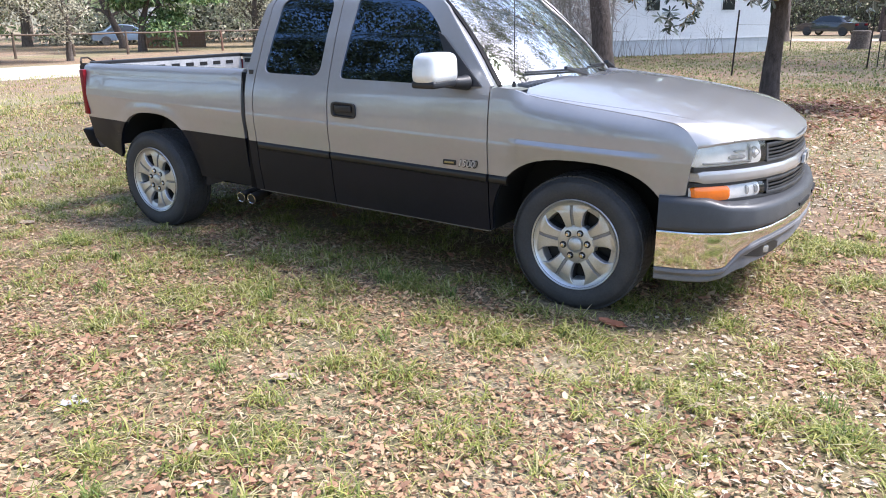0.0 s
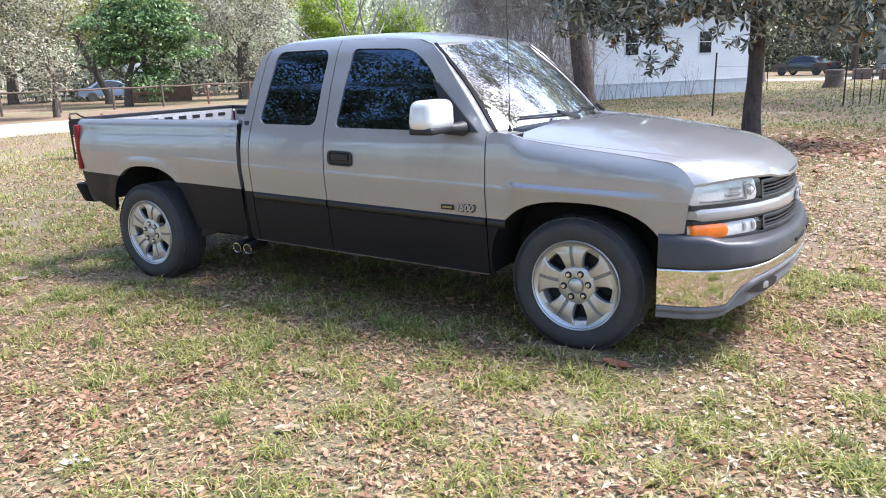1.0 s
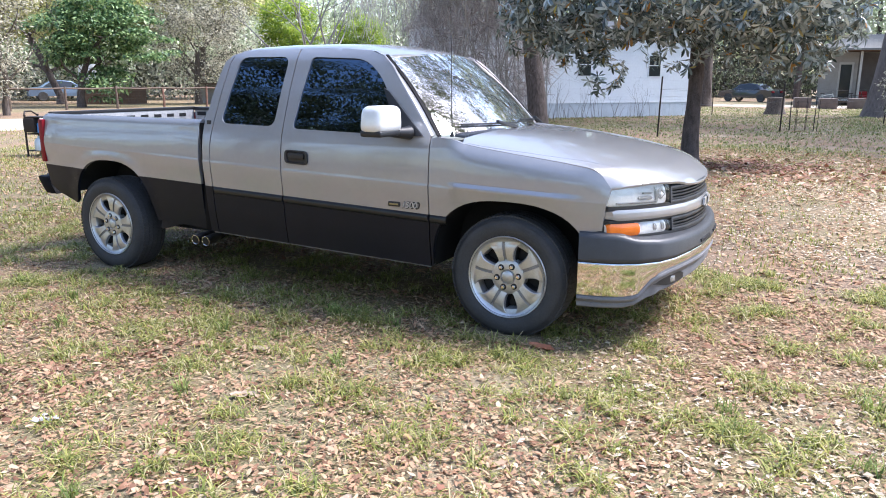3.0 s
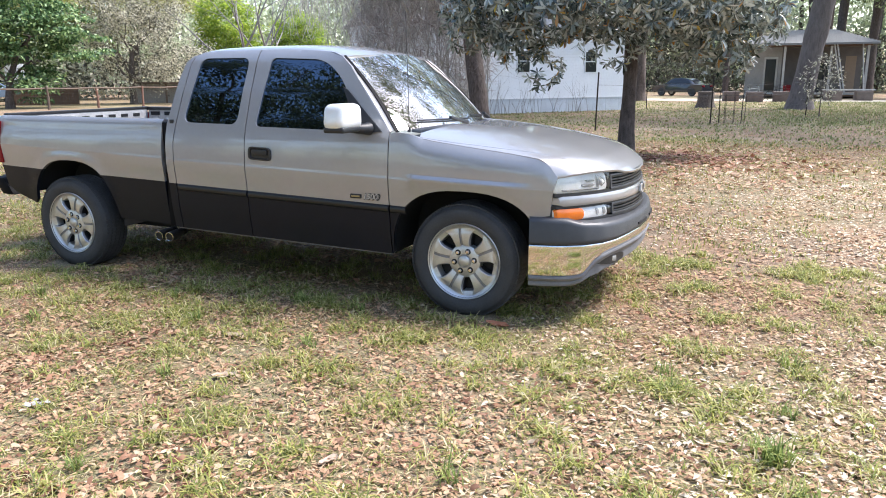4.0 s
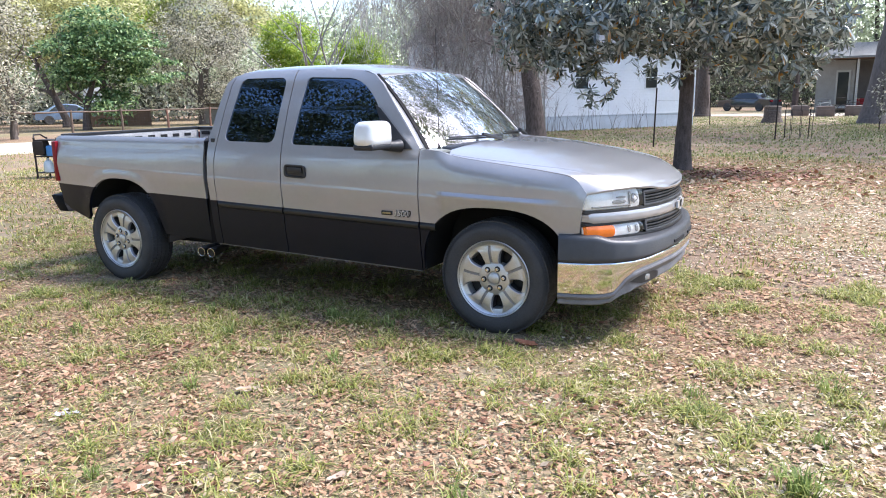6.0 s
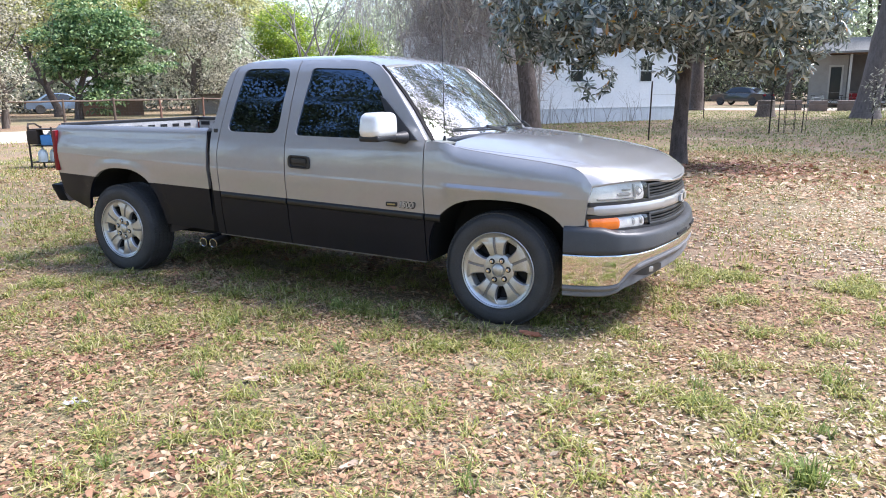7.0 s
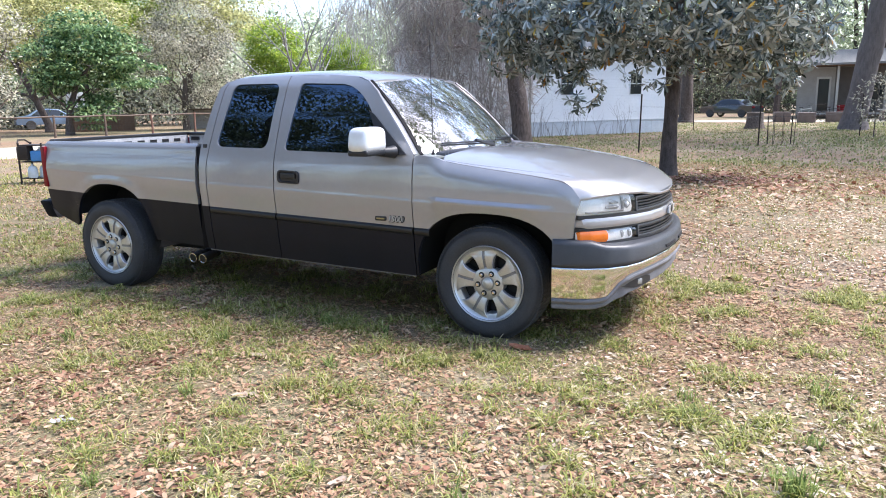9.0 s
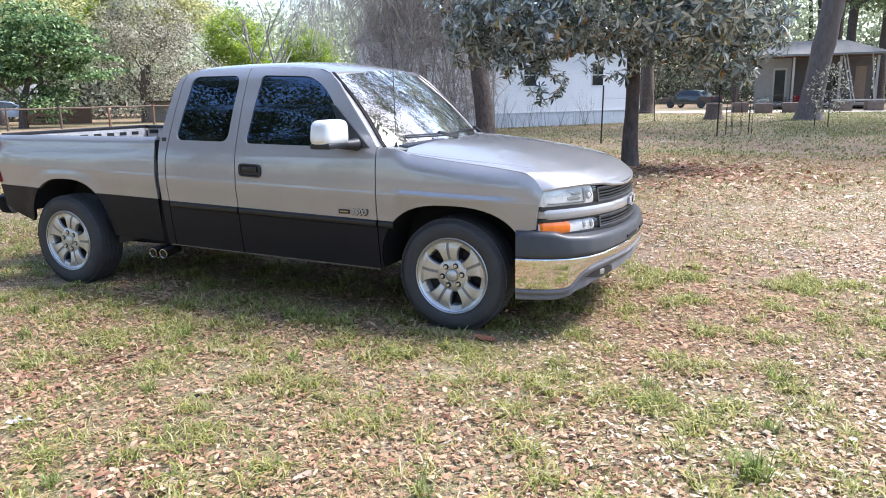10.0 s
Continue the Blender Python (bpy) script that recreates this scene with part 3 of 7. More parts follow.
CY = CY + [2 * MID - y for y in CY[-2::-1]]


def bstrip(name, prof, material, label, ys=BY, parent=None):
    """A bumper piece: a profile of (offset, z) swept round the nose; z may depend on y."""
    bm = bmesh.new()
    rows = []
    for y in ys:
        pr = prof(y)
        u = (y - MID) / 1.0
        rows.append([bm.verts.new((xbump(y) + o * max(0.25, 1 - abs(u) ** 6), y + 0.9 * (-o) * u ** 5 * -1, z)) for o, z in pr])
    for a, b in zip(rows, rows[1:]):
        for k in range(len(a) - 1):
            bm.faces.new((a[k], b[k], b[k + 1], a[k + 1]))
    bmesh.ops.recalc_face_normals(bm, faces=bm.faces[:])
    bm.faces.ensure_lookup_table()
    mid = min(bm.faces, key=lambda f: abs(f.calc_center_median().y - MID))
    return part(name, bm, material, parent or truck, label)


def chrome_low(y):
    u = abs(y - MID)
    return interp(u, [(0, 0.498), (0.5, 0.500), (0.70, 0.492), (0.80, 0.468), (0.84, 0.44), (0.88, 0.385), (0.905, 0.352), (0.93, 0.342), (1.0, 0.335)])


def dam_low(y):
    u = abs(y - MID)
    return interp(u, [(0, 0.395), (0.5, 0.385), (0.75, 0.36), (0.85, 0.325), (0.93, 0.275), (1.0, 0.262)])


def pad_top(y):
    u = abs(y - MID)
    return interp(u, [(0, 0.672), (0.8, 0.682), (0.91, 0.69), (0.95, 0.715), (1.0, 0.72)])


def chrome_top(y):
    return interp(abs(y - MID), [(0, 0.572), (0.5, 0.566), (0.85, 0.552), (1.0, 0.545)])


bstrip("bumper_pad", lambda y: [(-0.20, pad_top(y) + 0.006), (-0.045, pad_top(y) + 0.002), (-0.028, pad_top(y) - 0.003), (-0.014, pad_top(y) - 0.014), (-0.007, pad_top(y) - 0.030), (0.002, chrome_top(y) + 0.030), (0.004, chrome_top(y) + 0.018), (-0.004, chrome_top(y) + 0.006), (-0.03, chrome_top(y))], PAD, "dark grey plastic bumper top")
bstrip("chrome_face", lambda y: [(-0.03, chrome_top(y) + 0.003), (-0.006, chrome_top(y) - 0.001), (-0.003, chrome_top(y) - 0.005), (-0.0025, chrome_top(y) - 0.010), (-0.002, (2 * chrome_top(y) + chrome_low(y)) / 3), (-0.004, (chrome_top(y) + 2 * chrome_low(y)) / 3), (-0.012, chrome_low(y) + 0.010), (-0.03, chrome_low(y))], CHROME, "chromed bumper face mirroring the grass", ys=CY)
bstrip("lower_valance", lambda y: [(-0.020, chrome_low(y) + 0.006), (-0.006, chrome_low(y) + 0.001), (-0.004, chrome_low(y) - 0.012), (-0.016, chrome_low(y) - 0.026), (-0.036, (chrome_low(y) + dam_low(y)) / 2), (-0.030, dam_low(y) + 0.025), (-0.034, dam_low(y) + 0.008), (-0.05, dam_low(y)), (-0.09, dam_low(y))], DAM, "grey plastic lower valance", ys=CY)
for far in (False, True):
    for nm, y0, y1, z0, z1, m_ in (("pad_slot", 0.62, 0.86, 0.596, 0.614, DARK), ("fog_recess", 0.12, 0.42, 0.392, 0.452, TRIM)):
        def fn(u, v, y0=y0, y1=y1, z0=z0, z1=z1, far=far, nm=nm):
            y = y0 + (y1 - y0) * u
            k = 1.0 if nm == "pad_slot" else min(1.0, 0.25 + 2.2 * u) * min(1.0, 0.5 + 3 * (1 - u))
            z = (z0 + z1) / 2 + (z1 - z0) * (v - 0.5) * k
            x = xbump(y) + (0.008 if nm == "pad_slot" else -0.024)
            return (x, 2 * MID - y if far else y, z)
        part(nm, sheet(bmesh.new(), fn, lin(0, 1, 10), lin(0, 1, 4), (-0.02, 0, 0)), m_, truck)
    bm = box(bmesh.new(), -0.012, 0.010, -0.042, 0.042, -0.019, 0.019, 0.008)
    part("fog_lamp", bm, REFLD, truck, "small clear fog lamp", at=pose(xbump(0.26) - 0.034, 0.26 if not far else 2 * MID - 0.26, 0.424, 0, 0, -34 if not far else 34))

# wheels
def tyre_mesh():
    bm = bmesh.new()
    R, w = 0.393, 0.132
    lathe(bm, [(0.262, -w + 0.012), (0.275, -w + 0.002), (0.320, -w - 0.006), (0.352, -w), (0.370, -w + 0.012), (0.382, -w + 0.026), (0.389, -w + 0.045), (R, -w + 0.07), (R + 0.001, 0), (R, w - 0.07), (0.382, w - 0.026), (0.352, w), (0.320, w + 0.006), (0.262, w - 0.012)], 72)
    # tread blocks
    for row, (a0, a1, ph) in enumerate(((-0.108, -0.070, 0.0), (-0.064, -0.026, 0.5), (-0.020, 0.020, 0.0), (0.026, 0.064, 0.5), (0.070, 0.108, 0.0))):
        for k in range(80):
            t0, t1 = 2 * math.pi * (k + ph) / 80, 2 * math.pi * (k + ph + 0.86) / 80
            vs = []
            for r in (0.386, 0.3965):
                for t, a in ((t0, a0), (t1, a0), (t1, a1), (t0, a1)):
                    rr = r - (0.004 if row == 0 and a == a0 or row == 4 and a == a1 else 0)
                    vs.append(bm.verts.new((rr * math.cos(t + a * 0.5), a, rr * math.sin(t + a * 0.5))))
            for q in ((4, 5, 6, 7), (0, 1, 5, 4), (1, 2, 6, 5), (2, 3, 7, 6), (3, 0, 4, 7)):
                bm.faces.new([vs[i] for i in q])
    # shoulder lugs that run from the tread onto the sidewall
    for k in range(90):
        t0, t1 = 2 * math.pi * k / 90, 2 * math.pi * (k + 0.62) / 90
        for sg in (-1, 1):
            lo = [(0.366, sg * (w + 0.001)), (0.3825, sg * (w - 0.019)), (0.3905, sg * (w - 0.036)), (0.394, sg * (w - 0.062))]
            va = [bm.verts.new((r * math.cos(t0), y_, r * math.sin(t0))) for r, y_ in lo]
            vb = [bm.verts.new((r * math.cos(t1), y_, r * math.sin(t1))) for r, y_ in lo]
            for q in range(3):
                bm.faces.new((va[q], va[q + 1], vb[q + 1], vb[q]))
    bmesh.ops.recalc_face_normals(bm, faces=bm.faces[:])
    return bm


def wheel(x, y, far):
    m = pose(x, y, HUB, 0, 0, 180 if far else 0) @ pose(0, 0, 0, 0, -8 if x > -1 else 17, 0)
    # the disc behind the spokes is near-black for the shade of the brake well
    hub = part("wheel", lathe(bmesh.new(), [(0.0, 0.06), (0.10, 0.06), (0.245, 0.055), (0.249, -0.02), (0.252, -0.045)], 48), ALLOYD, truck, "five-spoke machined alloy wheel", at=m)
    part("tyre", tyre_mesh(), RUBBER, hub, "black road tyre", at=pose(0, 0.085, 0))
    part("rim", lathe(bmesh.new(), [(0.206, 0.045), (0.208, -0.012), (0.212, -0.020), (0.238, -0.028), (0.243, -0.031), (0.248, -0.036), (0.254, -0.044), (0.261, -0.047), (0.265, -0.042), (0.264, -0.025)], 72), ALLOY, hub)
    for s in range(5):
        a = 2 * math.pi * s / 5 + math.pi / 2
        ca, sa = math.cos(a), math.sin(a)
        # broad flat spoke, flared where it meets the rim, with a squared channel down the middle
        prof = [(0.080, 0.052, -0.016), (0.112, 0.050, -0.024), (0.130, 0.054, -0.029), (0.160, 0.064, -0.033), (0.182, 0.076, -0.034), (0.197, 0.094, -0.033), (0.208, 0.116, -0.030), (0.226, 0.136, -0.026)]
        bm = bmesh.new()
        rows = []
        for k, (r, hw, yy) in enumerate(prof):
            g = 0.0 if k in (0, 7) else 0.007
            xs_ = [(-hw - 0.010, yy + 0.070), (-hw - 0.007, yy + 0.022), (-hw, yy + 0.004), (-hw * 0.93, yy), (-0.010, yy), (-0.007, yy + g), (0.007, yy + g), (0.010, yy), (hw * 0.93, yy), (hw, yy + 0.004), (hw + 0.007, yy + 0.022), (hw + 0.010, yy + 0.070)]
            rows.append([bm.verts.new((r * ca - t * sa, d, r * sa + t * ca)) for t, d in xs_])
        # the deep side faces of the spoke get the same shade colour
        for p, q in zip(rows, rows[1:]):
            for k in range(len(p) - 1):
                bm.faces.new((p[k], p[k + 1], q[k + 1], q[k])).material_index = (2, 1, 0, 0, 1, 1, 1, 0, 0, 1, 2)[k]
        bmesh.ops.recalc_face_normals(bm, faces=bm.faces[:])
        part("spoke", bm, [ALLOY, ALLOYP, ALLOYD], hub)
    part("hub_face", lathe(bmesh.new(), [(0.0, -0.014), (0.044, -0.014), (0.050, -0.023), (0.100, -0.024), (0.113, -0.016), (0.118, 0.03)], 40), ALLOY, hub)
    part("centre_cap", lathe(bmesh.new(), [(0.0, -0.037), (0.030, -0.035), (0.040, -0.029), (0.043, -0.010)], 32), ALLOY, hub, "grey centre cap")
    for s in range(6):
        a = 2 * math.pi * s / 6
        bm = lathe(bmesh.new(), [(0.0, -0.042), (0.010, -0.041), (0.0130, -0.034), (0.0135, -0.012)], 6)
        part("lug_nut", bm, CHROME, hub, at=pose(0.073 * math.cos(a), 0, 0.073 * math.sin(a)))
        # dark disc round the nut stands in for shade in its recess
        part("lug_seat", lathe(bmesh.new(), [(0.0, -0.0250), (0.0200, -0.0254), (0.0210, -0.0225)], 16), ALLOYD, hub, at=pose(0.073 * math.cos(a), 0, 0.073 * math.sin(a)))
    return hub


for x in (0.0, -3.645):
    wheel(x, 0.015, False)
    wheel(x, 2 * MID - 0.015, True)

# wheel-house liners, chassis, inner body
for cx, a, b, u1 in ((0.005, 0.55, 0.50, 1.0), (-3.60, 0.50, 0.56, 0.88)):
    for y0, y1 in ((0.03, 0.40), (2 * MID - 0.03, 2 * MID - 0.40)):
        part("wheel_house", sheet(bmesh.new(), lambda u, v, cx=cx, a=a, b=b, y0=y0, y1=y1: (cx + a * math.copysign(abs(math.cos(math.pi * u)) ** 0.77, math.cos(math.pi * u)), y0 + (y1 - y0) * v, HUB - 0.0 + b * math.sin(math.pi * u) ** 0.77), lin(0, u1, 24), [0, 0.5, 1]), DARK, truck, "dark wheel-house liner")
    for y0, y1 in ((0.395, 0.405), (2 * MID - 0.405, 2 * MID - 0.395)):
        boxpart("wheel_house_wall", cx - 0.52, cx + 0.55, y0, y1, 0.36, 0.86, DARK, truck)
for y0, y1 in ((0.42, 0.52), (1.34, 1.44)):
    boxpart("chassis_rail", -4.40, 0.80, y0, y1, 0.42, 0.58, DARK, truck, bevel=0.01)
boxpart("floor_pan", -2.46, -0.60, 0.04, 2 * MID - 0.04, 0.47, 0.55, DARK, truck, bevel=0.01)
boxpart("firewall", -0.62, -0.56, 0.08, 2 * MID - 0.08, 0.5, 1.20, DARK, truck)
boxpart("engine_bay", -0.50, 0.50, 0.42, 2 * MID - 0.42, 0.55, 1.0, DARK, truck, bevel=0.02)
for y0, y1 in ((0.0, 0.05), (2 * MID - 0.05, 2 * MID)):
    boxpart("door_inner", -2.44, -0.57, y0 + 0.015, y1 - 0.015, 0.50, 1.215, DARK, truck)
boxpart("cab_back", -2.47, -2.44, 0.06, 2 * MID - 0.06, 0.50, 1.26, PAINT, truck)
part("rear_window", sheet(bmesh.new(), lambda u, v: (-2.475 + 0.06 * v, MID + (0.84 - 0.17 * v) * u, 1.26 + 0.50 * v), lin(-1, 1, 8), lin(0, 1, 5), (0.006, 0, 0)), TINT, truck, "dark rear window")
boxpart("fuel_tank", -2.3, -1.2, 0.10, 0.42, 0.40, 0.60, DARK, truck, bevel=0.05)
tube(bmb := bmesh.new(), [(-0.6, 0.66, 0.42), (-2.2, 0.66, 0.40), (-2.45, 0.55, 0.38), (-2.74, 0.32, 0.335)], 0.032, 10)
part("exhaust_pipe", bmb, STEEL, truck)
for dx in (0.0, 0.11):
    bm = bmesh.new()
    d = Vector((0.06, -0.98, -0.10)).normalized()
    p0 = Vector((-2.802 + dx, 0.296, 0.328))
    prof = [(p0, 0.030), (p0 + d * 0.09, 0.034), (p0 + d * 0.10, 0.039), (p0 + d * 0.20, 0.040), (p0 + d * 0.206, 0.038), (p0 + d * 0.20, 0.034), (p0 + d * 0.15, 0.033)]
    tube(bm, [p for p, r in prof], [r for p, r in prof], 18, False)
    tip = part("exhaust_tip", bm, DSTEEL, truck, "polished twin exhaust tip")
    q1, q2 = d.orthogonal().normalized(), d.cross(d.orthogonal().normalized())
    bm = bmesh.new()
    tube(bm, [p0 + d * 0.203 + (q1 * math.cos(t) + q2 * math.sin(t)) * 0.037 for t in lin(0, 2 * math.pi, 25)], 0.0045, 6, False)
    part("rolled_rim", bm, CHROME, tip, "polished rim")
    bm = bmesh.new()
    tube(bm, [p0 + d * 0.02, p0 + d * 0.16], 0.0325, 14)
    part("bore", bm, DARK, tip)
boxpart("bed_underframe", -4.30, -2.58, 0.42, 2 * MID - 0.42, 0.50, 0.70, DARK, truck, bevel=0.02)
boxpart("muffler", -3.10, -2.35, 0.62, 1.02, 0.27, 0.45, DARK, truck, bevel=0.06)
for yy in (0.44, 1.36):
    boxpart("leaf_spring", -4.30, -2.95, yy, yy + 0.07, 0.30, 0.37, DARK, truck, bevel=0.012)
boxpart("far_guard", -3.12, -2.58, 1.60, 1.66, 0.27, 0.52, DARK, truck, bevel=0.01)
boxpart("cross_member", -3.05, -2.55, 0.50, 2 * MID - 0.30, 0.36, 0.52, DARK, truck, bevel=0.03)
boxpart("sill_inner", -2.48, -0.62, 1.55, 1.72, 0.36, 0.50, DARK, truck, bevel=0.02)
part("spare_tyre", lathe(bmesh.new(), [(0.16, -0.09), (0.34, -0.10), (0.37, -0.05), (0.37, 0.05), (0.34, 0.10), (0.16, 0.09)], 28), RUBBER, truck, "spare tyre slung under the bed", at=pose(-4.02, MID, 0.47, 90))
tube(bmb := bmesh.new(), [(-3.645, 0.15, HUB), (-3.645, 1.71, HUB)], 0.05, 10)
part("rear_axle", bmb, DARK, truck)
tube(bmb := bmesh.new(), [(0.0, 0.15, HUB), (0.0, 1.71, HUB)], 0.04, 10)
part("front_axle", bmb, DARK, truck)

# cab interior
boxpart("dashboard", -0.98, -0.52, 0.10, 2 * MID - 0.10, 0.80, 1.215, DASH, truck, "pale grey dashboard", bevel=0.05)
for yc in (0.47, 2 * MID - 0.47):
    s = boxpart("seat", -1.62, -1.15, yc - 0.26, yc + 0.26, 0.62, 0.88, SEAT, truck, "grey cloth seat", bevel=0.06)
    boxpart("backrest", -0.08, 0.08, -0.25, 0.25, 0.0, 0.62, SEAT, s, bevel=0.05, at=pose(-1.66, yc, 0.82, 0, -14))
    boxpart("headrest", -0.05, 0.05, -0.13, 0.13, 0.0, 0.2, SEAT, s, bevel=0.04, at=pose(-1.82, yc, 1.44, 0, -10))
boxpart("rear_bench", -2.40, -2.1, 0.15, 2 * MID - 0.15, 0.6, 1.15, SEAT, truck, bevel=0.05)
bm = bmesh.new()
tube(bm, [(0.19 * math.cos(t), 0.19 * math.sin(t), 0) for t in lin(0, 2 * math.pi, 33)], 0.014, 8, False)
tube(bm, [(0, -0.18, 0), (0, 0.18, 0)], 0.016, 6)
tube(bm, [(0, 0, 0), (0.02, 0, -0.3)], 0.03, 8)
part("steering_wheel", bm, TRIM, truck, at=pose(-1.10, 2 * MID - 0.47, 1.10, 0, -62))
bm = box(bmesh.new(), -0.01, 0.01, -0.12, 0.12, -0.03, 0.03, 0.008)
part("rear_view_mirror", bm, TRIM, truck, at=pose(-0.90, MID, 1.67))

# bed: floor, inner walls with pockets, rails, tailgate
boxpart("bed_floor", -4.42, -2.60, 0.41, 2 * MID - 0.41, 0.78, 0.82, LINER, truck, "scuffed pale grey bed floor")
boxpart("bed_front_wall", -2.63, -2.585, 0.03, 2 * MID - 0.03, 0.80, 1.275, LINER, truck, bevel=0.01)
for k in range(7):
    y = 0.22 + 0.237 * k
    boxpart("wall_rib", -2.648, -2.63, y - 0.05, y + 0.05, 0.85, 1.22, LINER, truck, bevel=0.006)
for s in (0, 1):
    fy = (lambda y: 2 * MID - y) if s else (lambda y: y)
    y0, y1 = sorted((fy(0.10), fy(0.075)))
    boxpart("bed_inner_wall", -4.42, -2.62, y0, y1, 0.95, 1.262, LINER, truck, "pale grey inner bed wall", bevel=0.004)
    y0, y1 = sorted((fy(0.006 if s else 0.034), fy(0.115)))
    boxpart("bed_rail", -4.445, -2.58, y0, y1, 1.258, 1.292 if s else 1.280, TRIM if s else PAINT, truck, "black rail cap" if s else "", bevel=0.008)
    for k in range(9):
        x = -2.80 - 0.19 * k
        y0, y1 = sorted((fy(0.113), fy(0.10)))
        boxpart("wall_rib", x - 0.04, x + 0.04, y0, y1, 0.96, 1.19, LINER, truck, bevel=0.005)
        y0, y1 = sorted((fy(0.116), fy(0.098)))
        # near-black block stands in for the shade inside an open pocket
        boxpart("pocket_shade_block", x - 0.055, x + 0.055, y0, y1, 1.205, 1.243, DARK, truck)
t = boxpart("tailgate", -4.47, -4.43, 0.10, 2 * MID - 0.10, 0.78, 1.27, PAINT, truck, "pewter tailgate, closed", bevel=0.012)
boxpart("top_cap", -4.48, -4.42, 0.09, 2 * MID - 0.09, 1.268, 1.296, TRIM, t, "black plastic cap", bevel=0.006)
boxpart("inner_skin", -4.432, -4.424, 0.12, 2 * MID - 0.12, 0.80, 1.262, LINER, t, bevel=0.002)
for k in range(9):
    yy = 0.22 + 0.165 * k
    # dark block on the skin imitates a shaded opening
    boxpart("slot_shade_block", -4.428, -4.420, yy, yy + 0.09, 1.20, 1.232, DARK, t)
boxpart("tailgate_handle", -4.48, -4.468, MID - 0.12, MID + 0.12, 1.12, 1.20, TRIM, t, bevel=0.005)
for far in (False, True):
    y = 0.045 if not far else 2 * MID - 0.045
    l_ = boxpart("tail_lamp", -4.476, -4.418, y - 0.068 if not far else y - 0.05, y + 0.05 if not far else y + 0.068, 0.865, 1.235, REDLENS, truck, "red tail lamp", bevel=0.014)
    boxpart("reverse_lens", -4.478, -4.47, y - 0.03, y + 0.03, 0.90, 0.98, LENS, l_, bevel=0.003)
bm = box(bmesh.new(), -4.65, -4.50, 0.06, 2 * MID - 0.06, 0.56, 0.72, 0.03)
for v in bm.verts:
    v.co.x -= (v.co.z - 0.64) * 0.7
r = part("rear_bumper", bm, STEP, truck, "black step bumper")
boxpart("step_pad", -4.70, -4.56, 0.16, 0.62, 0.715, 0.726, RUBBER, r, bevel=0.004)
boxpart("step_pad", -4.70, -4.56, 1.24, 1.70, 0.715, 0.726, RUBBER, r, bevel=0.004)
boxpart("bumper_bracket", -4.52, -4.38, 0.45, 0.55, 0.50, 0.66, DARK, truck)
boxpart("bumper_bracket", -4.52, -4.38, 1.31, 1.41, 0.50, 0.66, DARK, truck)
boxpart("gap_strip", -2.566, -2.506, 0.0, 0.06, 0.43, 1.26, STEP, truck, "black strip filling the gap between cab and bed", bevel=0.006)
boxpart("gap_strip", -2.565, -2.508, 2 * MID - 0.06, 2 * MID, 0.52, 1.26, RUBBER, truck, bevel=0.006)

# door mirror
for far in (False,):
    flip = Matrix.Translation((0, 2 * MID, 0)) @ Matrix.Diagonal((1, -1, 1, 1)) if far else Matrix()
    bm = box(bmesh.new(), -0.085, 0.075, -0.150, 0.12, -0.088, 0.085, 0.060, 6)
    for v in bm.verts:
        v.co.y *= 1.0 - (1.3 if v.co.y < 0 else 0.6) * max(0.0, v.co.z + 0.03)
        v.co.x += 0.10 * v.co.y * 0.5
    bm.transform(flip @ pose(-0.775, -0.22, 1.345))
    if far:
        bmesh.ops.reverse_faces(bm, faces=bm.faces[:])
    cap = part("door_mirror", bm, SATIN, truck, "door mirror with pale silver cap")
    bm = box(bmesh.new(), -0.086, 0.070, -0.146, 0.135, -0.104, -0.064, 0.018, 4)
    bm.transform(flip @ pose(-0.775, -0.215, 1.345))
    if far:
        bmesh.ops.reverse_faces(bm, faces=bm.faces[:])
    part("base", bm, TRIM, cap, "black lower shell")
    bm = bmesh.new()
    tube(bm, [(-0.76, -0.17, 1.262), (-0.735, -0.12, 1.258), (-0.71, -0.075, 1.255), (-0.70, -0.03, 1.254)], [0.028, 0.034, 0.038, 0.046], 14)
    bm.transform(flip)
    if far:
        bmesh.ops.reverse_faces(bm, faces=bm.faces[:])
    part("arm", bm, TRIM, cap)
    bm = bmesh.new()
    vs = [bm.verts.new((x, side(x, z) - 0.004, z)) for x, z in ((-0.60, 1.236), (-0.78, 1.226), (-0.955, 1.535), (-0.905, 1.510))]
    bm.faces.new(vs)
    r = bmesh.ops.extrude_face_region(bm, geom=bm.faces[:])
    for v in r["geom"]:
        if isinstance(v, bmesh.types.BMVert):
            v.co.y -= 0.012
    bmesh.ops.recalc_face_normals(bm, faces=bm.faces[:])
    bm.transform(flip)
    part("sail_panel", bm, TRIM, cap)
    bm = box(bmesh.new(), -0.006, 0.006, -0.075, 0.07, -0.055, 0.05, 0.004)
    bm.transform(flip @ pose(-0.868, -0.22, 1.345))
    part("mirror_glass", bm, CHROME, cap)

# aerial
bm = bmesh.new()
tube(bm, [(-0.42, 0.03, 1.235), (-0.42, 0.03, 1.27)], [0.014, 0.008], 8)
aer = part("aerial", bm, TRIM, truck, "thin black whip aerial")
bm = bmesh.new()
tube(bm, [(-0.42, 0.03, 1.26), (-0.425, 0.03, 1.6), (-0.435, 0.03, 2.02)], [0.003, 0.0025, 0.0018], 6)
part("rod", bm, TRIM, aer)

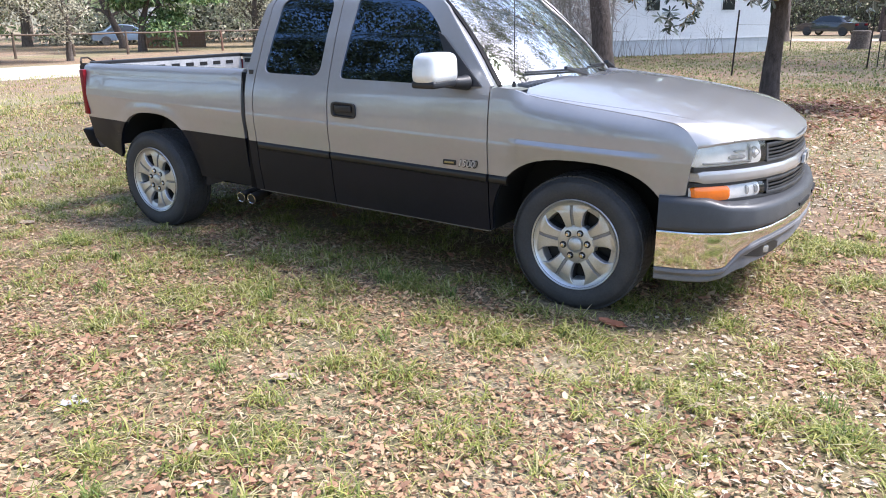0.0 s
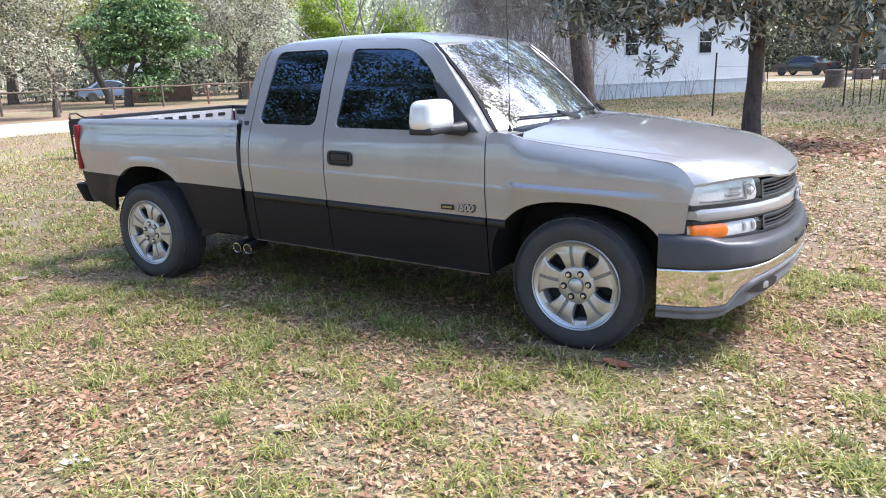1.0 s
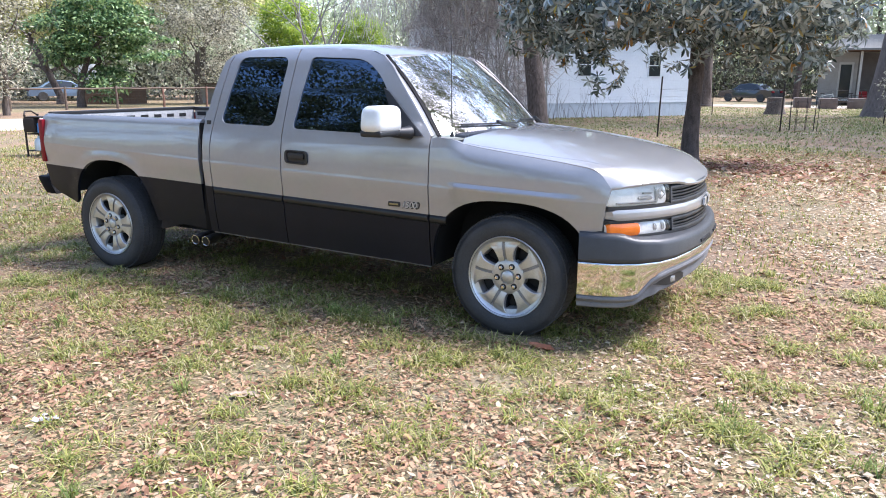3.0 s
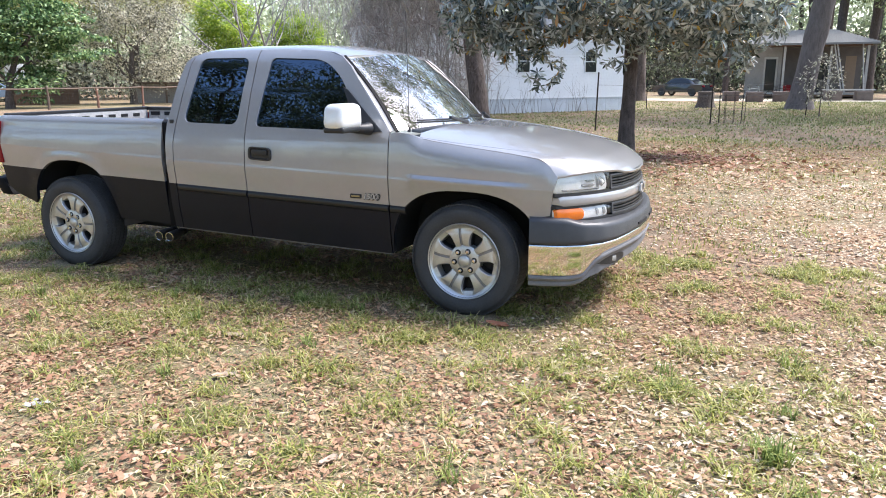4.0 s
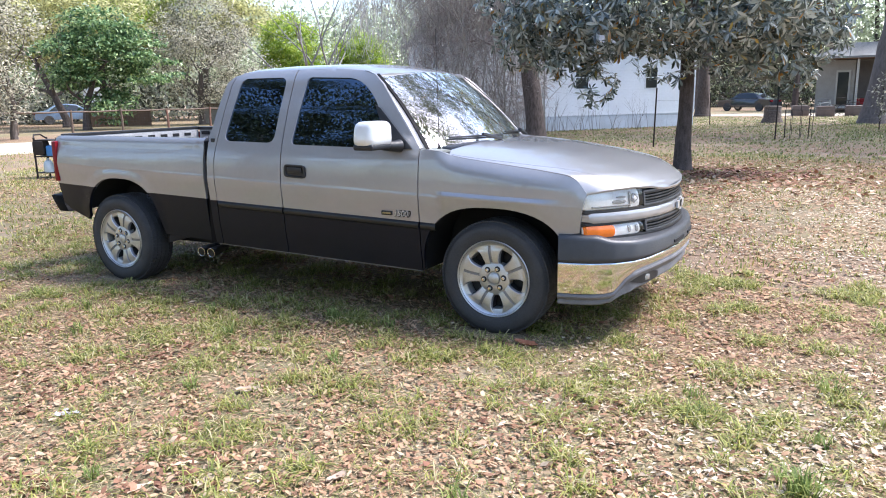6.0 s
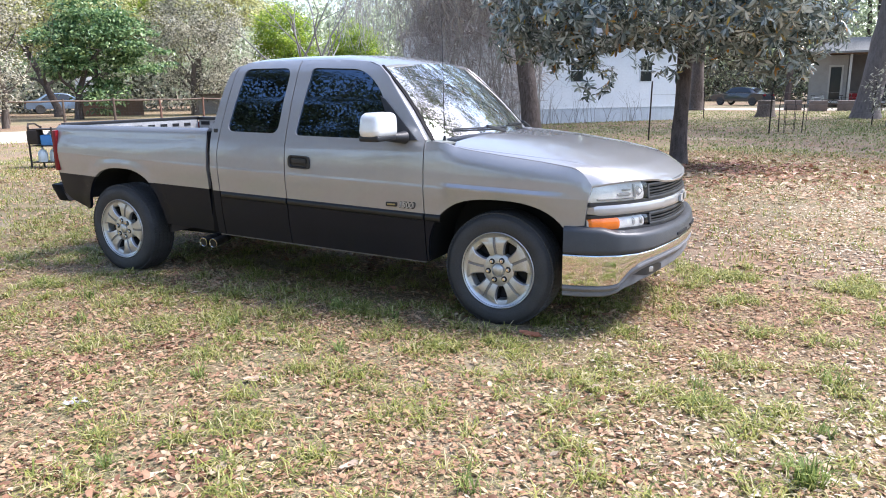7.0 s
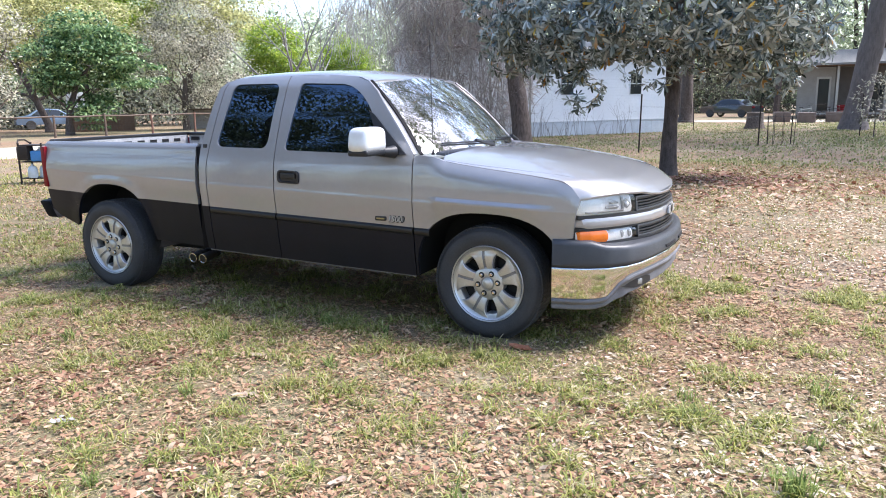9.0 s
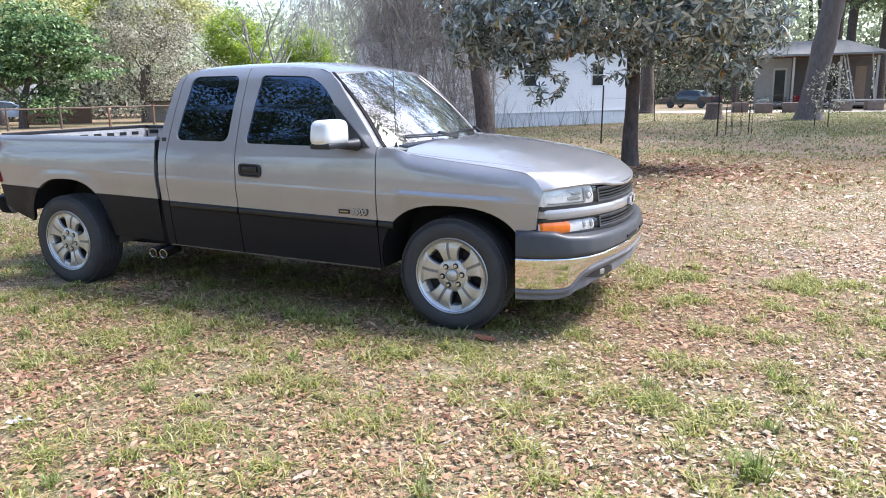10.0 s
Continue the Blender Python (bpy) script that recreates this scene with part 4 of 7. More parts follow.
# badges on the door: a plain emblem and the number
def text(body, size, material, parent, at, extrude=0.003):
    cu = bpy.data.curves.new("lettering", "FONT")
    cu.body, cu.size, cu.extrude, cu.shear = body, size, extrude, 0.25
    tmp = new("lettering", cu)
    me = bpy.data.meshes.new_from_object(tmp.evaluated_get(bpy.context.evaluated_depsgraph_get()))
    bpy.data.objects.remove(tmp)
    me.materials.clear()
    me.materials.append(material)
    ob = new("lettering", me)
    ob.matrix_basis, ob.parent = at, parent
    return ob


by = side(-0.7, 0.80)
bg = boxpart("door_badge", -0.850, -0.760, by - 0.005, by + 0.002, 0.769, 0.800, TRIM, truck, "small badge with number", bevel=0.006)
boxpart("emblem", -0.838, -0.772, by - 0.009, by - 0.004, 0.779, 0.790, GOLD, bg, bevel=0.002)
for off, size, fill, dy in ((-0.003, 0.070, TRIM, 0.003), (0.004, 0.058, BADGE, 0.007)):
    text("1500", size, fill, bg, pose(-0.752 + off, by - dy, 0.764 + off * 0.8, 90, 0, 0), 0.002)
boxpart("corner_badge", -2.475, -2.435, side(-2.45, 1.265) - 0.004, side(-2.45, 1.265) + 0.004, 1.243, 1.283, TRIM, truck, "small dark badge", bevel=0.003)


# ---- ground, dirt road ----
def groundmat():
    """Leaf-littered lawn: tan thatch, pinkish litter, green patches and pale sandy spots, at several scales."""
    m = mat("leafy_lawn", (0.30, 0.25, 0.15), 0.95, bump=0.9, bscale=35)
    n, l = m.node_tree.nodes, m.node_tree.links
    b = n["Principled BSDF"]
    tc = n.new("ShaderNodeTexCoord")

    def noise_(scale, detail=5, lo=0.4, hi=0.6):
        t = n.new("ShaderNodeTexNoise")
        t.inputs["Scale"].default_value, t.inputs["Detail"].default_value = scale, detail
        l.new(tc.outputs["Object"], t.inputs["Vector"])
        r = n.new("ShaderNodeMapRange")
        r.inputs["From Min"].default_value, r.inputs["From Max"].default_value = lo, hi
        l.new(t.outputs[0], r.inputs["Value"])
        return r.outputs[0]

    def mixc(f, a, c, amount=1.0):
        x = n.new("ShaderNodeMix")
        x.data_type = "RGBA"
        if amount != 1.0:
            mu = n.new("ShaderNodeMath")
            mu.operation = "MULTIPLY"
            mu.inputs[1].default_value = amount
            l.new(f, mu.inputs[0])
            f = mu.outputs[0]
        l.new(f, x.inputs[0])
        for sock, v in ((x.inputs[6], a), (x.inputs[7], c)):
            if isinstance(v, tuple):
                sock.default_value = (*v, 1)
            else:
                l.new(v, sock)
        return x.outputs[2]

    c = mixc(noise_(30, 6), (0.05, 0.031, 0.02), (0.19, 0.13, 0.08))
    c = mixc(noise_(85, 4, 0.47, 0.6), c, (0.43, 0.30, 0.195), 0.7)
    c = mixc(noise_(1.1, 5, 0.46, 0.6), c, (0.27, 0.15, 0.09), 0.5)
    c = mixc(noise_(0.75, 6, 0.48, 0.62), c, (0.22, 0.21, 0.06), 0.10)
    c = mixc(noise_(0.12, 4, 0.42, 0.58), c, (0.17, 0.20, 0.08), 0.34)
    c = mixc(noise_(0.35, 4, 0.58, 0.68), c, (0.50, 0.40, 0.31), 0.3)
    l.new(c, b.inputs["Base Color"])
    return m


LAWN = groundmat()
SAND = mat("pale_sand", (0.46, 0.41, 0.33), 0.95, var=0.25, scale=0.8, bump=0.5, bscale=20)
bm = bmesh.new()
bmesh.ops.create_grid(bm, x_segments=60, y_segments=60, size=900)
tagged(part("ground", bm, LAWN), "sparse lawn under dry fallen leaves", "ground", kind="structure")


def ribbon(name, mid_pts, width, z, material, **tags):
    bm = bmesh.new()
    rows = []
    for i, p in enumerate(mid_pts):
        p = Vector((*p, 0))
        d = Vector((*mid_pts[min(i + 1, len(mid_pts) - 1)], 0)) - Vector((*mid_pts[max(i - 1, 0)], 0))
        s = Vector((-d.y, d.x, 0)).normalized()
        row = []
        for k in range(7):
            f = k / 6 - 0.5
            wob = 0.5 * noise.noise((i * 0.7, k * 3.1, 2)) if k in (0, 6) else 0
            row.append(bm.verts.new(p + s * (width * f + wob) + Vector((0, 0, z * (1 - (2 * f) ** 4)))))
        rows.append(row)
    for a, b in zip(rows, rows[1:]):
        for k in range(6):
            bm.faces.new((a[k], a[k + 1], b[k + 1], b[k]))
    bmesh.ops.recalc_face_normals(bm, faces=bm.faces[:])
    for f in bm.faces:
        if f.normal.z < 0:
            f.normal_flip()
    return tagged(part(name, bm, material), **tags)


ribbon("dirt_road", [(-24.5 + 0.18 * (y - 8) - 0.3 * math.sin(y * 0.1), y) for y in lin(-40, 60, 60)], 7.0, 0.03, SAND, label="pale sandy track past the fence", category="road", kind="structure")


# ---- leaves, grass, trees ----
rng = np.random.default_rng(7)


def unit(a):
    return a / np.maximum(1e-9, np.linalg.norm(a, axis=1, keepdims=True))


def leafmesh(name, base, axis, up, length, width, fold, material, parent=None, bend=0.0, oval=False):
    """Many small leaves as one mesh: each a folded blade from base along axis."""
    n = len(base)
    axis = unit(axis)
    sidev = unit(np.cross(axis, up))
    nrm = np.cross(sidev, axis)
    length, width = np.broadcast_to(length, n)[:, None], np.broadcast_to(width, n)[:, None]
    tip = base + axis * length - nrm * length * bend
    if oval == "paddle":
        q = nrm * fold * width
        a = base + axis * length * 0.38 + q - nrm * length * bend * 0.2
        b = base + axis * length * 0.72 + q - nrm * length * bend * 0.55
        e = base + axis * length * 0.94 + q * 0.5 - nrm * length * bend * 0.9
        v = np.stack([base, a + sidev * width * 0.36, b + sidev * width * 0.5, e + sidev * width * 0.24, tip, e - sidev * width * 0.24, b - sidev * width * 0.5, a - sidev * width * 0.36], 1).reshape(-1, 3)
        k = np.arange(n)[:, None] * 8
        f = np.concatenate([k + [0, 1, 7], k + [1, 2, 7], k + [2, 6, 7], k + [2, 3, 6], k + [3, 5, 6], k + [3, 4, 5]], 1).reshape(-1, 3)
    elif oval:
        a, b = base + axis * length * 0.28 + nrm * fold * width, base + axis * length * 0.72 + nrm * fold * width - nrm * length * bend * 0.5
        j = rng.uniform(0.3, 0.6, (4, n, 1)) * width
        v = np.stack([base, a + sidev * j[0], b + sidev * j[1], tip + sidev * (j[0] - j[3]), b - sidev * j[2], a - sidev * j[3]], 1).reshape(-1, 3)
        k = np.arange(n)[:, None] * 6
        f = np.concatenate([k + [0, 1, 5], k + [1, 2, 5], k + [2, 4, 5], k + [2, 3, 4]], 1).reshape(-1, 3)
    else:
        mid = base + axis * length * 0.5 + nrm * fold * width
        v = np.stack([base, mid + sidev * width * 0.5, tip, mid - sidev * width * 0.5], 1).reshape(-1, 3)
        k = np.arange(n)[:, None] * 4
        f = np.concatenate([k + [0, 1, 2], k + [0, 2, 3]], 1).reshape(-1, 3)
    me = bpy.data.meshes.new(name)
    me.vertices.add(len(v))
    me.vertices.foreach_set("co", v.astype(np.float32).ravel())
    me.loops.add(len(f) * 3)
    me.loops.foreach_set("vertex_index", f.astype(np.int32).ravel())
    me.polygons.add(len(f))
    me.polygons.foreach_set("loop_start", (np.arange(len(f)) * 3).astype(np.int32))
    me.update(calc_edges=True)
    me.materials.append(material)
    ob = new(name, me)
    if parent:
        ob.parent = parent
    return ob


def scatter_dirs(n):
    return unit(rng.normal(size=(n, 3)))


def crown_points(blobs, per):
    """Points in lumpy shells of several ellipsoids."""
    out, nrm = [], []
    for cx, cy, cz, rx, ry, rz, w in blobs:
        n = int(per * w)
        d = scatter_dirs(n)
        r = np.cbrt(rng.uniform(0.25, 1.0, n))[:, None]
        out.append(np.array([cx, cy, cz]) + d * r * np.array([rx, ry, rz]))
        nrm.append(d)
    return np.concatenate(out), np.concatenate(nrm)


def foliage(name, blobs, clusters, per, size, ratio, spread, material, parent, droop=0.2):
    """Leaf clusters through the crown."""
    c, d = crown_points(blobs, clusters)
    n = len(c) * per
    base = np.repeat(c, per, 0) + rng.normal(size=(n, 3)) * spread
    ax = scatter_dirs(n) * 0.8 + np.repeat(d, per, 0) * 0.5 + np.array([0, 0, -droop])
    up = scatter_dirs(n) * 0.7 + np.array([0, 0, 1.0])
    ln = size * rng.uniform(0.6, 1.3, n)
    return leafmesh(name, base, ax, up, ln, ln * ratio, 0.15, material, parent)


def boughs(name, blobs, count, clumps, per, size, ratio, spread, material, parent, droop=0.15, reach=0.9):
    """Foliage in flat sprays: each bough leaves the crown outwards and carries a few clumps, with gaps between them."""
    c, d = crown_points(blobs, count)
    m = len(c)
    run = unit(d * np.array([1, 1, 0.35]) + rng.normal(size=(m, 3)) * 0.5)
    k = (np.arange(clumps) - (clumps - 1) / 2) / max(1, clumps - 1)
    at = c[:, None, :] + run[:, None, :] * (k[None, :, None] * 2 * reach * rng.uniform(0.6, 1.2, (m, 1, 1)))
    at[:, :, 2] -= droop * (k[None, :] + 0.5) ** 2 * 2 * reach
    at = at.reshape(-1, 3) + rng.normal(size=(m * clumps, 3)) * 0.12
    n = len(at) * per
    base = np.repeat(at, per, 0) + rng.normal(size=(n, 3)) * np.array(spread) * np.repeat(rng.uniform(0.6, 1.25, (len(at), 1)), per, 0)
    ax = scatter_dirs(n) * np.array([1, 1, 0.6]) + np.repeat(np.repeat(run, clumps, 0), per, 0) * 0.4 + np.array([0, 0, -droop - 0.1])
    up = scatter_dirs(n) * 0.8 + np.array([0, 0, 1.0])
    ln = size * rng.uniform(0.6, 1.3, n)
    return leafmesh(name, base, ax, up, ln, ln * ratio, 0.15, material, parent)


BARK = mat("grey_brown_bark", (0.18, 0.15, 0.13), 0.95, scale=16, bump=1.0, bscale=34, stretch=0.2, col2=(0.04, 0.031, 0.027))
BARKD = mat("dark_bark", (0.14, 0.112, 0.10), 0.95, scale=17, bump=1.0, bscale=36, stretch=0.35, col2=(0.035, 0.026, 0.022))
BARKG = mat("pale_grey_bark", (0.46, 0.44, 0.41), 0.9, var=0.4, scale=8, bump=0.8, bscale=26, stretch=0.3)
# pale grey stops put sky glints into the colour of some leaves
L_MAG_SHEEN = leafmat("magnolia_leaf", [(0.0, (0.028, 0.042, 0.032)), (0.3, (0.11, 0.14, 0.115)), (0.65, (0.32, 0.36, 0.32)), (0.945, (0.66, 0.70, 0.65)), (0.955, (0.26, 0.24, 0.09)), (0.985, (0.46, 0.20, 0.04)), (1.0, (0.50, 0.42, 0.08))], 0.22, 0.22, 1.0)
L_DEEP = leafmat("deep_green_leaf", [(0, (0.022, 0.06, 0.028)), (0.45, (0.11, 0.215, 0.08)), (1, (0.44, 0.57, 0.26))], 0.42, 0.34, 0.5)
L_GREY = leafmat("grey_green_leaf", [(0, (0.05, 0.05, 0.035)), (0.35, (0.17, 0.165, 0.115)), (0.6, (0.55, 0.53, 0.42)), (1, (0.84, 0.79, 0.62))], 0.35, 0.5)
L_YOAK = leafmat("spring_oak_leaf", [(0, (0.16, 0.17, 0.07)), (0.5, (0.52, 0.52, 0.25)), (1, (0.86, 0.81, 0.45))], 0.5, 0.7)
L_LIME = leafmat("lime_leaf", [(0, (0.13, 0.22, 0.03)), (0.5, (0.30, 0.43, 0.06)), (1, (0.52, 0.58, 0.10))], 0.5, 0.55)
L_OVER = leafmat("dark_oak_leaf", [(0, (0.04, 0.05, 0.025)), (0.6, (0.10, 0.12, 0.06)), (1, (0.17, 0.19, 0.10))], 0.5, 0.25)
L_OLIVE = leafmat("olive_leaf", [(0, (0.09, 0.115, 0.045)), (0.6, (0.23, 0.255, 0.10)), (1, (0.42, 0.41, 0.16))], 0.5, 0.5)
L_FAR = leafmat("far_wood_leaf", [(0, (0.09, 0.13, 0.06)), (0.5, (0.19, 0.25, 0.11)), (1, (0.36, 0.42, 0.22))], 0.6, 0.5)
# greens lightened so that distance haze is in the leaf colour
L_HAZE = leafmat("haze_toned_far_leaf", [(0, (0.24, 0.28, 0.18)), (0.5, (0.46, 0.52, 0.34)), (1, (0.74, 0.78, 0.58))], 0.7, 0.6)
L_MOSS = leafmat("hanging_moss", [(0, (0.27, 0.25, 0.235)), (0.6, (0.46, 0.44, 0.42)), (1, (0.64, 0.62, 0.59))], 0.9, 0.5, 0.1)
L_VINE = leafmat("dry_vine", [(0, (0.24, 0.20, 0.19)), (0.6, (0.58, 0.53, 0.51)), (1, (0.82, 0.78, 0.76))], 0.9, 0.55, 0.1)
L_DRY = leafmat("dry_leaf", [(0, (0.12, 0.055, 0.032)), (0.2, (0.31, 0.17, 0.10)), (0.5, (0.455, 0.275, 0.158)), (0.85, (0.50, 0.34, 0.20)), (0.97, (0.53, 0.405, 0.265)), (1, (0.38, 0.32, 0.15))], 0.6, 0.15, 0.3)
L_GRASS = leafmat("grass_blade", [(0, (0.12, 0.15, 0.045)), (0.4, (0.25, 0.28, 0.062)), (0.72, (0.41, 0.385, 0.11)), (1, (0.58, 0.50, 0.30))], 0.6, 0.3, 0.3)


def branches(bm, p, d, length, r, depth, droop=0.0, split=3, n=5):
    """A limb that bends and forks."""
    pts, rs = [Vector(p)], [r]
    d = Vector(d).normalized()
    for k in range(4):
        d = (d + Vector(rng.normal(size=3)) * 0.16 + Vector((0, 0, -droop))).normalized()
        pts.append(pts[-1] + d * length / 4)
        rs.append(r * (1 - 0.18 * (k + 1)))
    tube(bm, pts, rs, n, False)
    if depth > 0:
        for s in range(split):
            nd = (d + Vector(rng.normal(size=3)) * 0.55).normalized()
            q = pts[2 + s % 3]
            branches(bm, q, nd, length * rng.uniform(0.55, 0.8), rs[2 + s % 3] * 0.62, depth - 1, droop, split, max(4, n - 1))


def tree(name, x, y, trunk, bark, label, limbs=5, depth=2, limb_len=2.5, category="tree", limb_r=0.45, droop=0.0, rise=0.6):
    """Empty at the foot, a tapered trunk with a root flare and forking limbs. trunk: (dx, dy, z, r) rows."""
    t = thing(name, x, y, 0, label=label, category=category)
    bm = bmesh.new()
    x0, y0, z0, r0 = trunk[0]
    rows = [(x0, y0, -0.15, r0 * 1.5), (x0, y0, 0.12, r0 * 1.25), (x0, y0, 0.5, r0 * 1.05)] + list(trunk[1:])
    fine = []
    for p, q in zip(rows, rows[1:]):
        m = max(1, int(math.ceil((min(q[2], 6.0) - p[2]) / 0.22)))
        fine += [tuple(p[i] + (q[i] - p[i]) * j / m for i in range(4)) for j in range(m)]
    rows = fine + [rows[-1]]
    tube(bm, [(a, b, c) for a, b, c, r in rows], [r for a, b, c, r in rows], 26)
    for v in bm.verts:
        k = (noise.noise((v.co.x * 3 / r0 * 0.3 + x, v.co.y * 3 / r0 * 0.3, v.co.z * 0.7)) * 0.16 + noise.noise((v.co.x * 3.2 / r0 + x, v.co.y * 3.2 / r0, v.co.z * 1.3)) * 0.10) * r0
        v.co += Vector((v.co.x, v.co.y, 0)).normalized() * k
    part("trunk", bm, bark, t)
    if limbs:
        tops = trunk[1:]
        for i in range(limbs):
            bm = bmesh.new()
            a, b, c, r = tops[-1 - i % min(2, len(tops))]
            ang = 2 * math.pi * i / limbs + rng.uniform(-0.4, 0.4)
            branches(bm, (a, b, c - 0.1), (math.cos(ang), math.sin(ang), rise), limb_len * rng.uniform(0.8, 1.2), r * limb_r * 1.2, depth, droop)
            tagged(part("limb", bm, bark, t), kind="stuff")
    return t


# magnolia beyond the bonnet
MX, MY = -0.85, 11.4
mag = tree("magnolia_tree", MX, MY, [(0, 0, 0, 0.15), (0.02, 0.0, 1.2, 0.14), (0.0, 0.05, 2.2, 0.13), (0.05, 0.0, 3.5, 0.12), (0.0, 0.0, 6.0, 0.10), (0.0, 0.0, 9.5, 0.07), (0.3, 0, 12.8, 0.03)], BARKD, "broad magnolia tree with glossy dark leaves and bare trunk", limbs=9, depth=2, limb_len=2.2, rise=0.15, droop=0.03)
mag_blobs = [(0, 0, 5.0, 3.1, 3.0, 2.0, 1.3), (-1.9, -0.6, 3.1, 1.8, 1.5, 0.9, 0.6), (-2.6, -0.5, 3.7, 1.7, 1.5, 1.1, 0.6), (1.7, 0.2, 3.1, 1.5, 1.4, 0.85, 0.6), (1.5, 0.4, 3.9, 1.5, 1.6, 1.2, 0.45), (0.5, -1.6, 3.4, 2.0, 1.2, 0.9, 0.6), (0.9, -0.4, 2.75, 1.3, 1.1, 0.6, 0.35), (-1.75, -0.4, 1.75, 0.5, 0.5, 0.42, 0.07), (-0.35, -0.5, 2.15, 0.6, 0.5, 0.40, 0.08), (1.75, 0.3, 2.05, 0.65, 0.5, 0.45, 0.11), (2.3, 0.4, 2.6, 0.7, 0.8, 0.6, 0.14), (-3.3, -0.2, 2.6, 0.8, 0.6, 0.5, 0.10), (-2.4, -0.3, 2.35, 0.9, 0.6, 0.45, 0.14), (-2.9, -0.4, 2.95, 1.2, 0.9, 0.6, 0.25), (-1.0, -0.7, 2.75, 1.2, 0.8, 0.5, 0.25), (1.0, -0.3, 2.35, 0.9, 0.7, 0.45, 0.16), (0, 0, 6.9, 3.0, 2.8, 1.7, 0.8), (0.2, 0, 8.6, 2.4, 2.3, 1.6, 0.6), (0, 0, 10.4, 2.2, 2.2, 1.5, 0.5), (0.6, 0, 12.6, 2.4, 2.2, 1.8, 0.5)]
c, d = crown_points(mag_blobs, 420)
per = 10
d = unit(d + np.array([0, 0, 0.15]) + rng.normal(size=d.shape) * 0.3)
n = len(c) * per
dd = np.repeat(d, per, 0)
# leaves stand round the shoot's tip like spokes, a little drooping
ref = unit(np.cross(d, scatter_dirs(len(c))))
ref2 = np.cross(d, ref)
turn = np.tile(np.arange(per) * 2.4, len(c)) + rng.normal(size=n) * 0.25
perp = np.repeat(ref, per, 0) * np.cos(turn)[:, None] + np.repeat(ref2, per, 0) * np.sin(turn)[:, None]
ax = dd * rng.uniform(-0.1, 0.75, (n, 1)) + perp + np.array([0, 0, -0.30]) + rng.normal(size=(n, 3)) * 0.08
ln = rng.uniform(0.13, 0.235, n) * np.repeat(rng.uniform(0.8, 1.15, len(c)), per)
leafmesh("crown", np.repeat(c, per, 0) + rng.normal(size=(n, 3)) * 0.015, ax, dd, ln, ln * 0.255, 0.06, L_MAG_SHEEN, mag, bend=0.20, oval="paddle")

# oak with hanging moss before the white home
oak = tree("moss_oak", -7.25, 19.72, [(0, 0, 0, 0.31), (-0.10, 0, 1.4, 0.29), (-0.32, 0, 3.0, 0.29), (-0.3, 0.2, 5.0, 0.33), (-0.5, 0.3, 7.5, 0.26)], BARKD, "stout oak trunk draped with grey hanging moss", limbs=7, depth=2, limb_len=4.0, rise=0.7, limb_r=0.26)
c, d = crown_points([(-2.6, 1.0, 6.6, 4.2, 3.0, 2.3, 0.8), (-5.6, 1.5, 5.6, 3.2, 2.6, 2.2, 0.8), (-0.8, 0.4, 5.0, 1.3, 1.0, 1.2, 0.15)], 420)
per = 10
n = len(c) * per
base = np.repeat(c, per, 0) + rng.normal(size=(n, 3)) * np.array([0.16, 0.16, 0.5])
ax = rng.normal(size=(n, 3)) * np.array([0.35, 0.35, 0.2]) + np.array([0, 0, -1.0])
leafmesh("hanging_moss", base, ax, scatter_dirs(n), rng.uniform(0.35, 1.1, n), 0.022, 0.2, L_MOSS, oak)
foliage("crown", [(-0.5, 0.3, 9.6, 7.0, 5.0, 2.6, 1.0), (3.0, 0.5, 11.0, 4.5, 3.5, 2.4, 0.5)], 260, 8, 0.17, 0.45, 0.22, L_OLIVE, oak)

# long bare boughs that arch down from the oak over the thicket
TWIG = mat("pale_bare_twig", (0.36, 0.34, 0.32), 0.9, var=0.4, scale=12)
for k in range(16):
    bm = bmesh.new()
    z0 = rng.uniform(4.2, 7.0)
    branches(bm, (-0.3, 0.1, z0), (-1.0, rng.uniform(-0.35, 0.35), rng.uniform(0.15, 0.6)), rng.uniform(3.2, 5.6), 0.05, 3, 0.10, 3, 5)
    tagged(part("bough", bm, TWIG, oak), kind="stuff")
for k in range(5):
    bm = bmesh.new()
    branches(bm, (-0.2, 0.0, rng.uniform(3.6, 5.0)), (rng.uniform(-0.3, 0.5), -1.0, 0.2), rng.uniform(1.6, 2.6), 0.03, 3, 0.16, 3, 5)
    tagged(part("bough", bm, TWIG, oak), kind="stuff")

# thicket of bare grey stems behind the cab
thick = thing("bare_thicket", -11.6, 20.2, 0, 28, label="tangle of bare grey-brown saplings and vines", category="thicket", kind="stuff")
bm = bmesh.new()
for k in range(80):
    px, py = rng.uniform(-0.6, 4.4), rng.uniform(-1.2, 1.2)
    branches(bm, (px, py, 0), (rng.uniform(-0.25, 0.25), rng.uniform(-0.2, 0.2), 1), rng.uniform(3.5, 6.5), rng.uniform(0.015, 0.04), 2, 0.0, 3, 4)
part("stems", bm, BARKG, thick)
base, d = crown_points([(1.9, 0, 2.8, 2.7, 1.6, 2.9, 1.0), (1.9, 0.3, 5.4, 2.8, 1.8, 2.0, 0.7)], 9500)
n = len(base)
leafmesh("vines", base, rng.normal(size=(n, 3)) + np.array([0, 0, -0.6]), scatter_dirs(n), rng.uniform(0.25, 0.9, n), 0.022, 0.2, L_VINE, thick)

# trees beyond the fence
def leafy(name, x, y, trunk, blobs, clusters, per, size, ratio, spread, material, label, bark=BARK, limbs=6, depth=2, limb_len=2.2, rise=0.8):
    t = tree(name, x, y, trunk, bark, label, limbs, depth, limb_len, rise=rise)
    foliage("crown", blobs, clusters, per, size, ratio, spread, material, t)
    return t


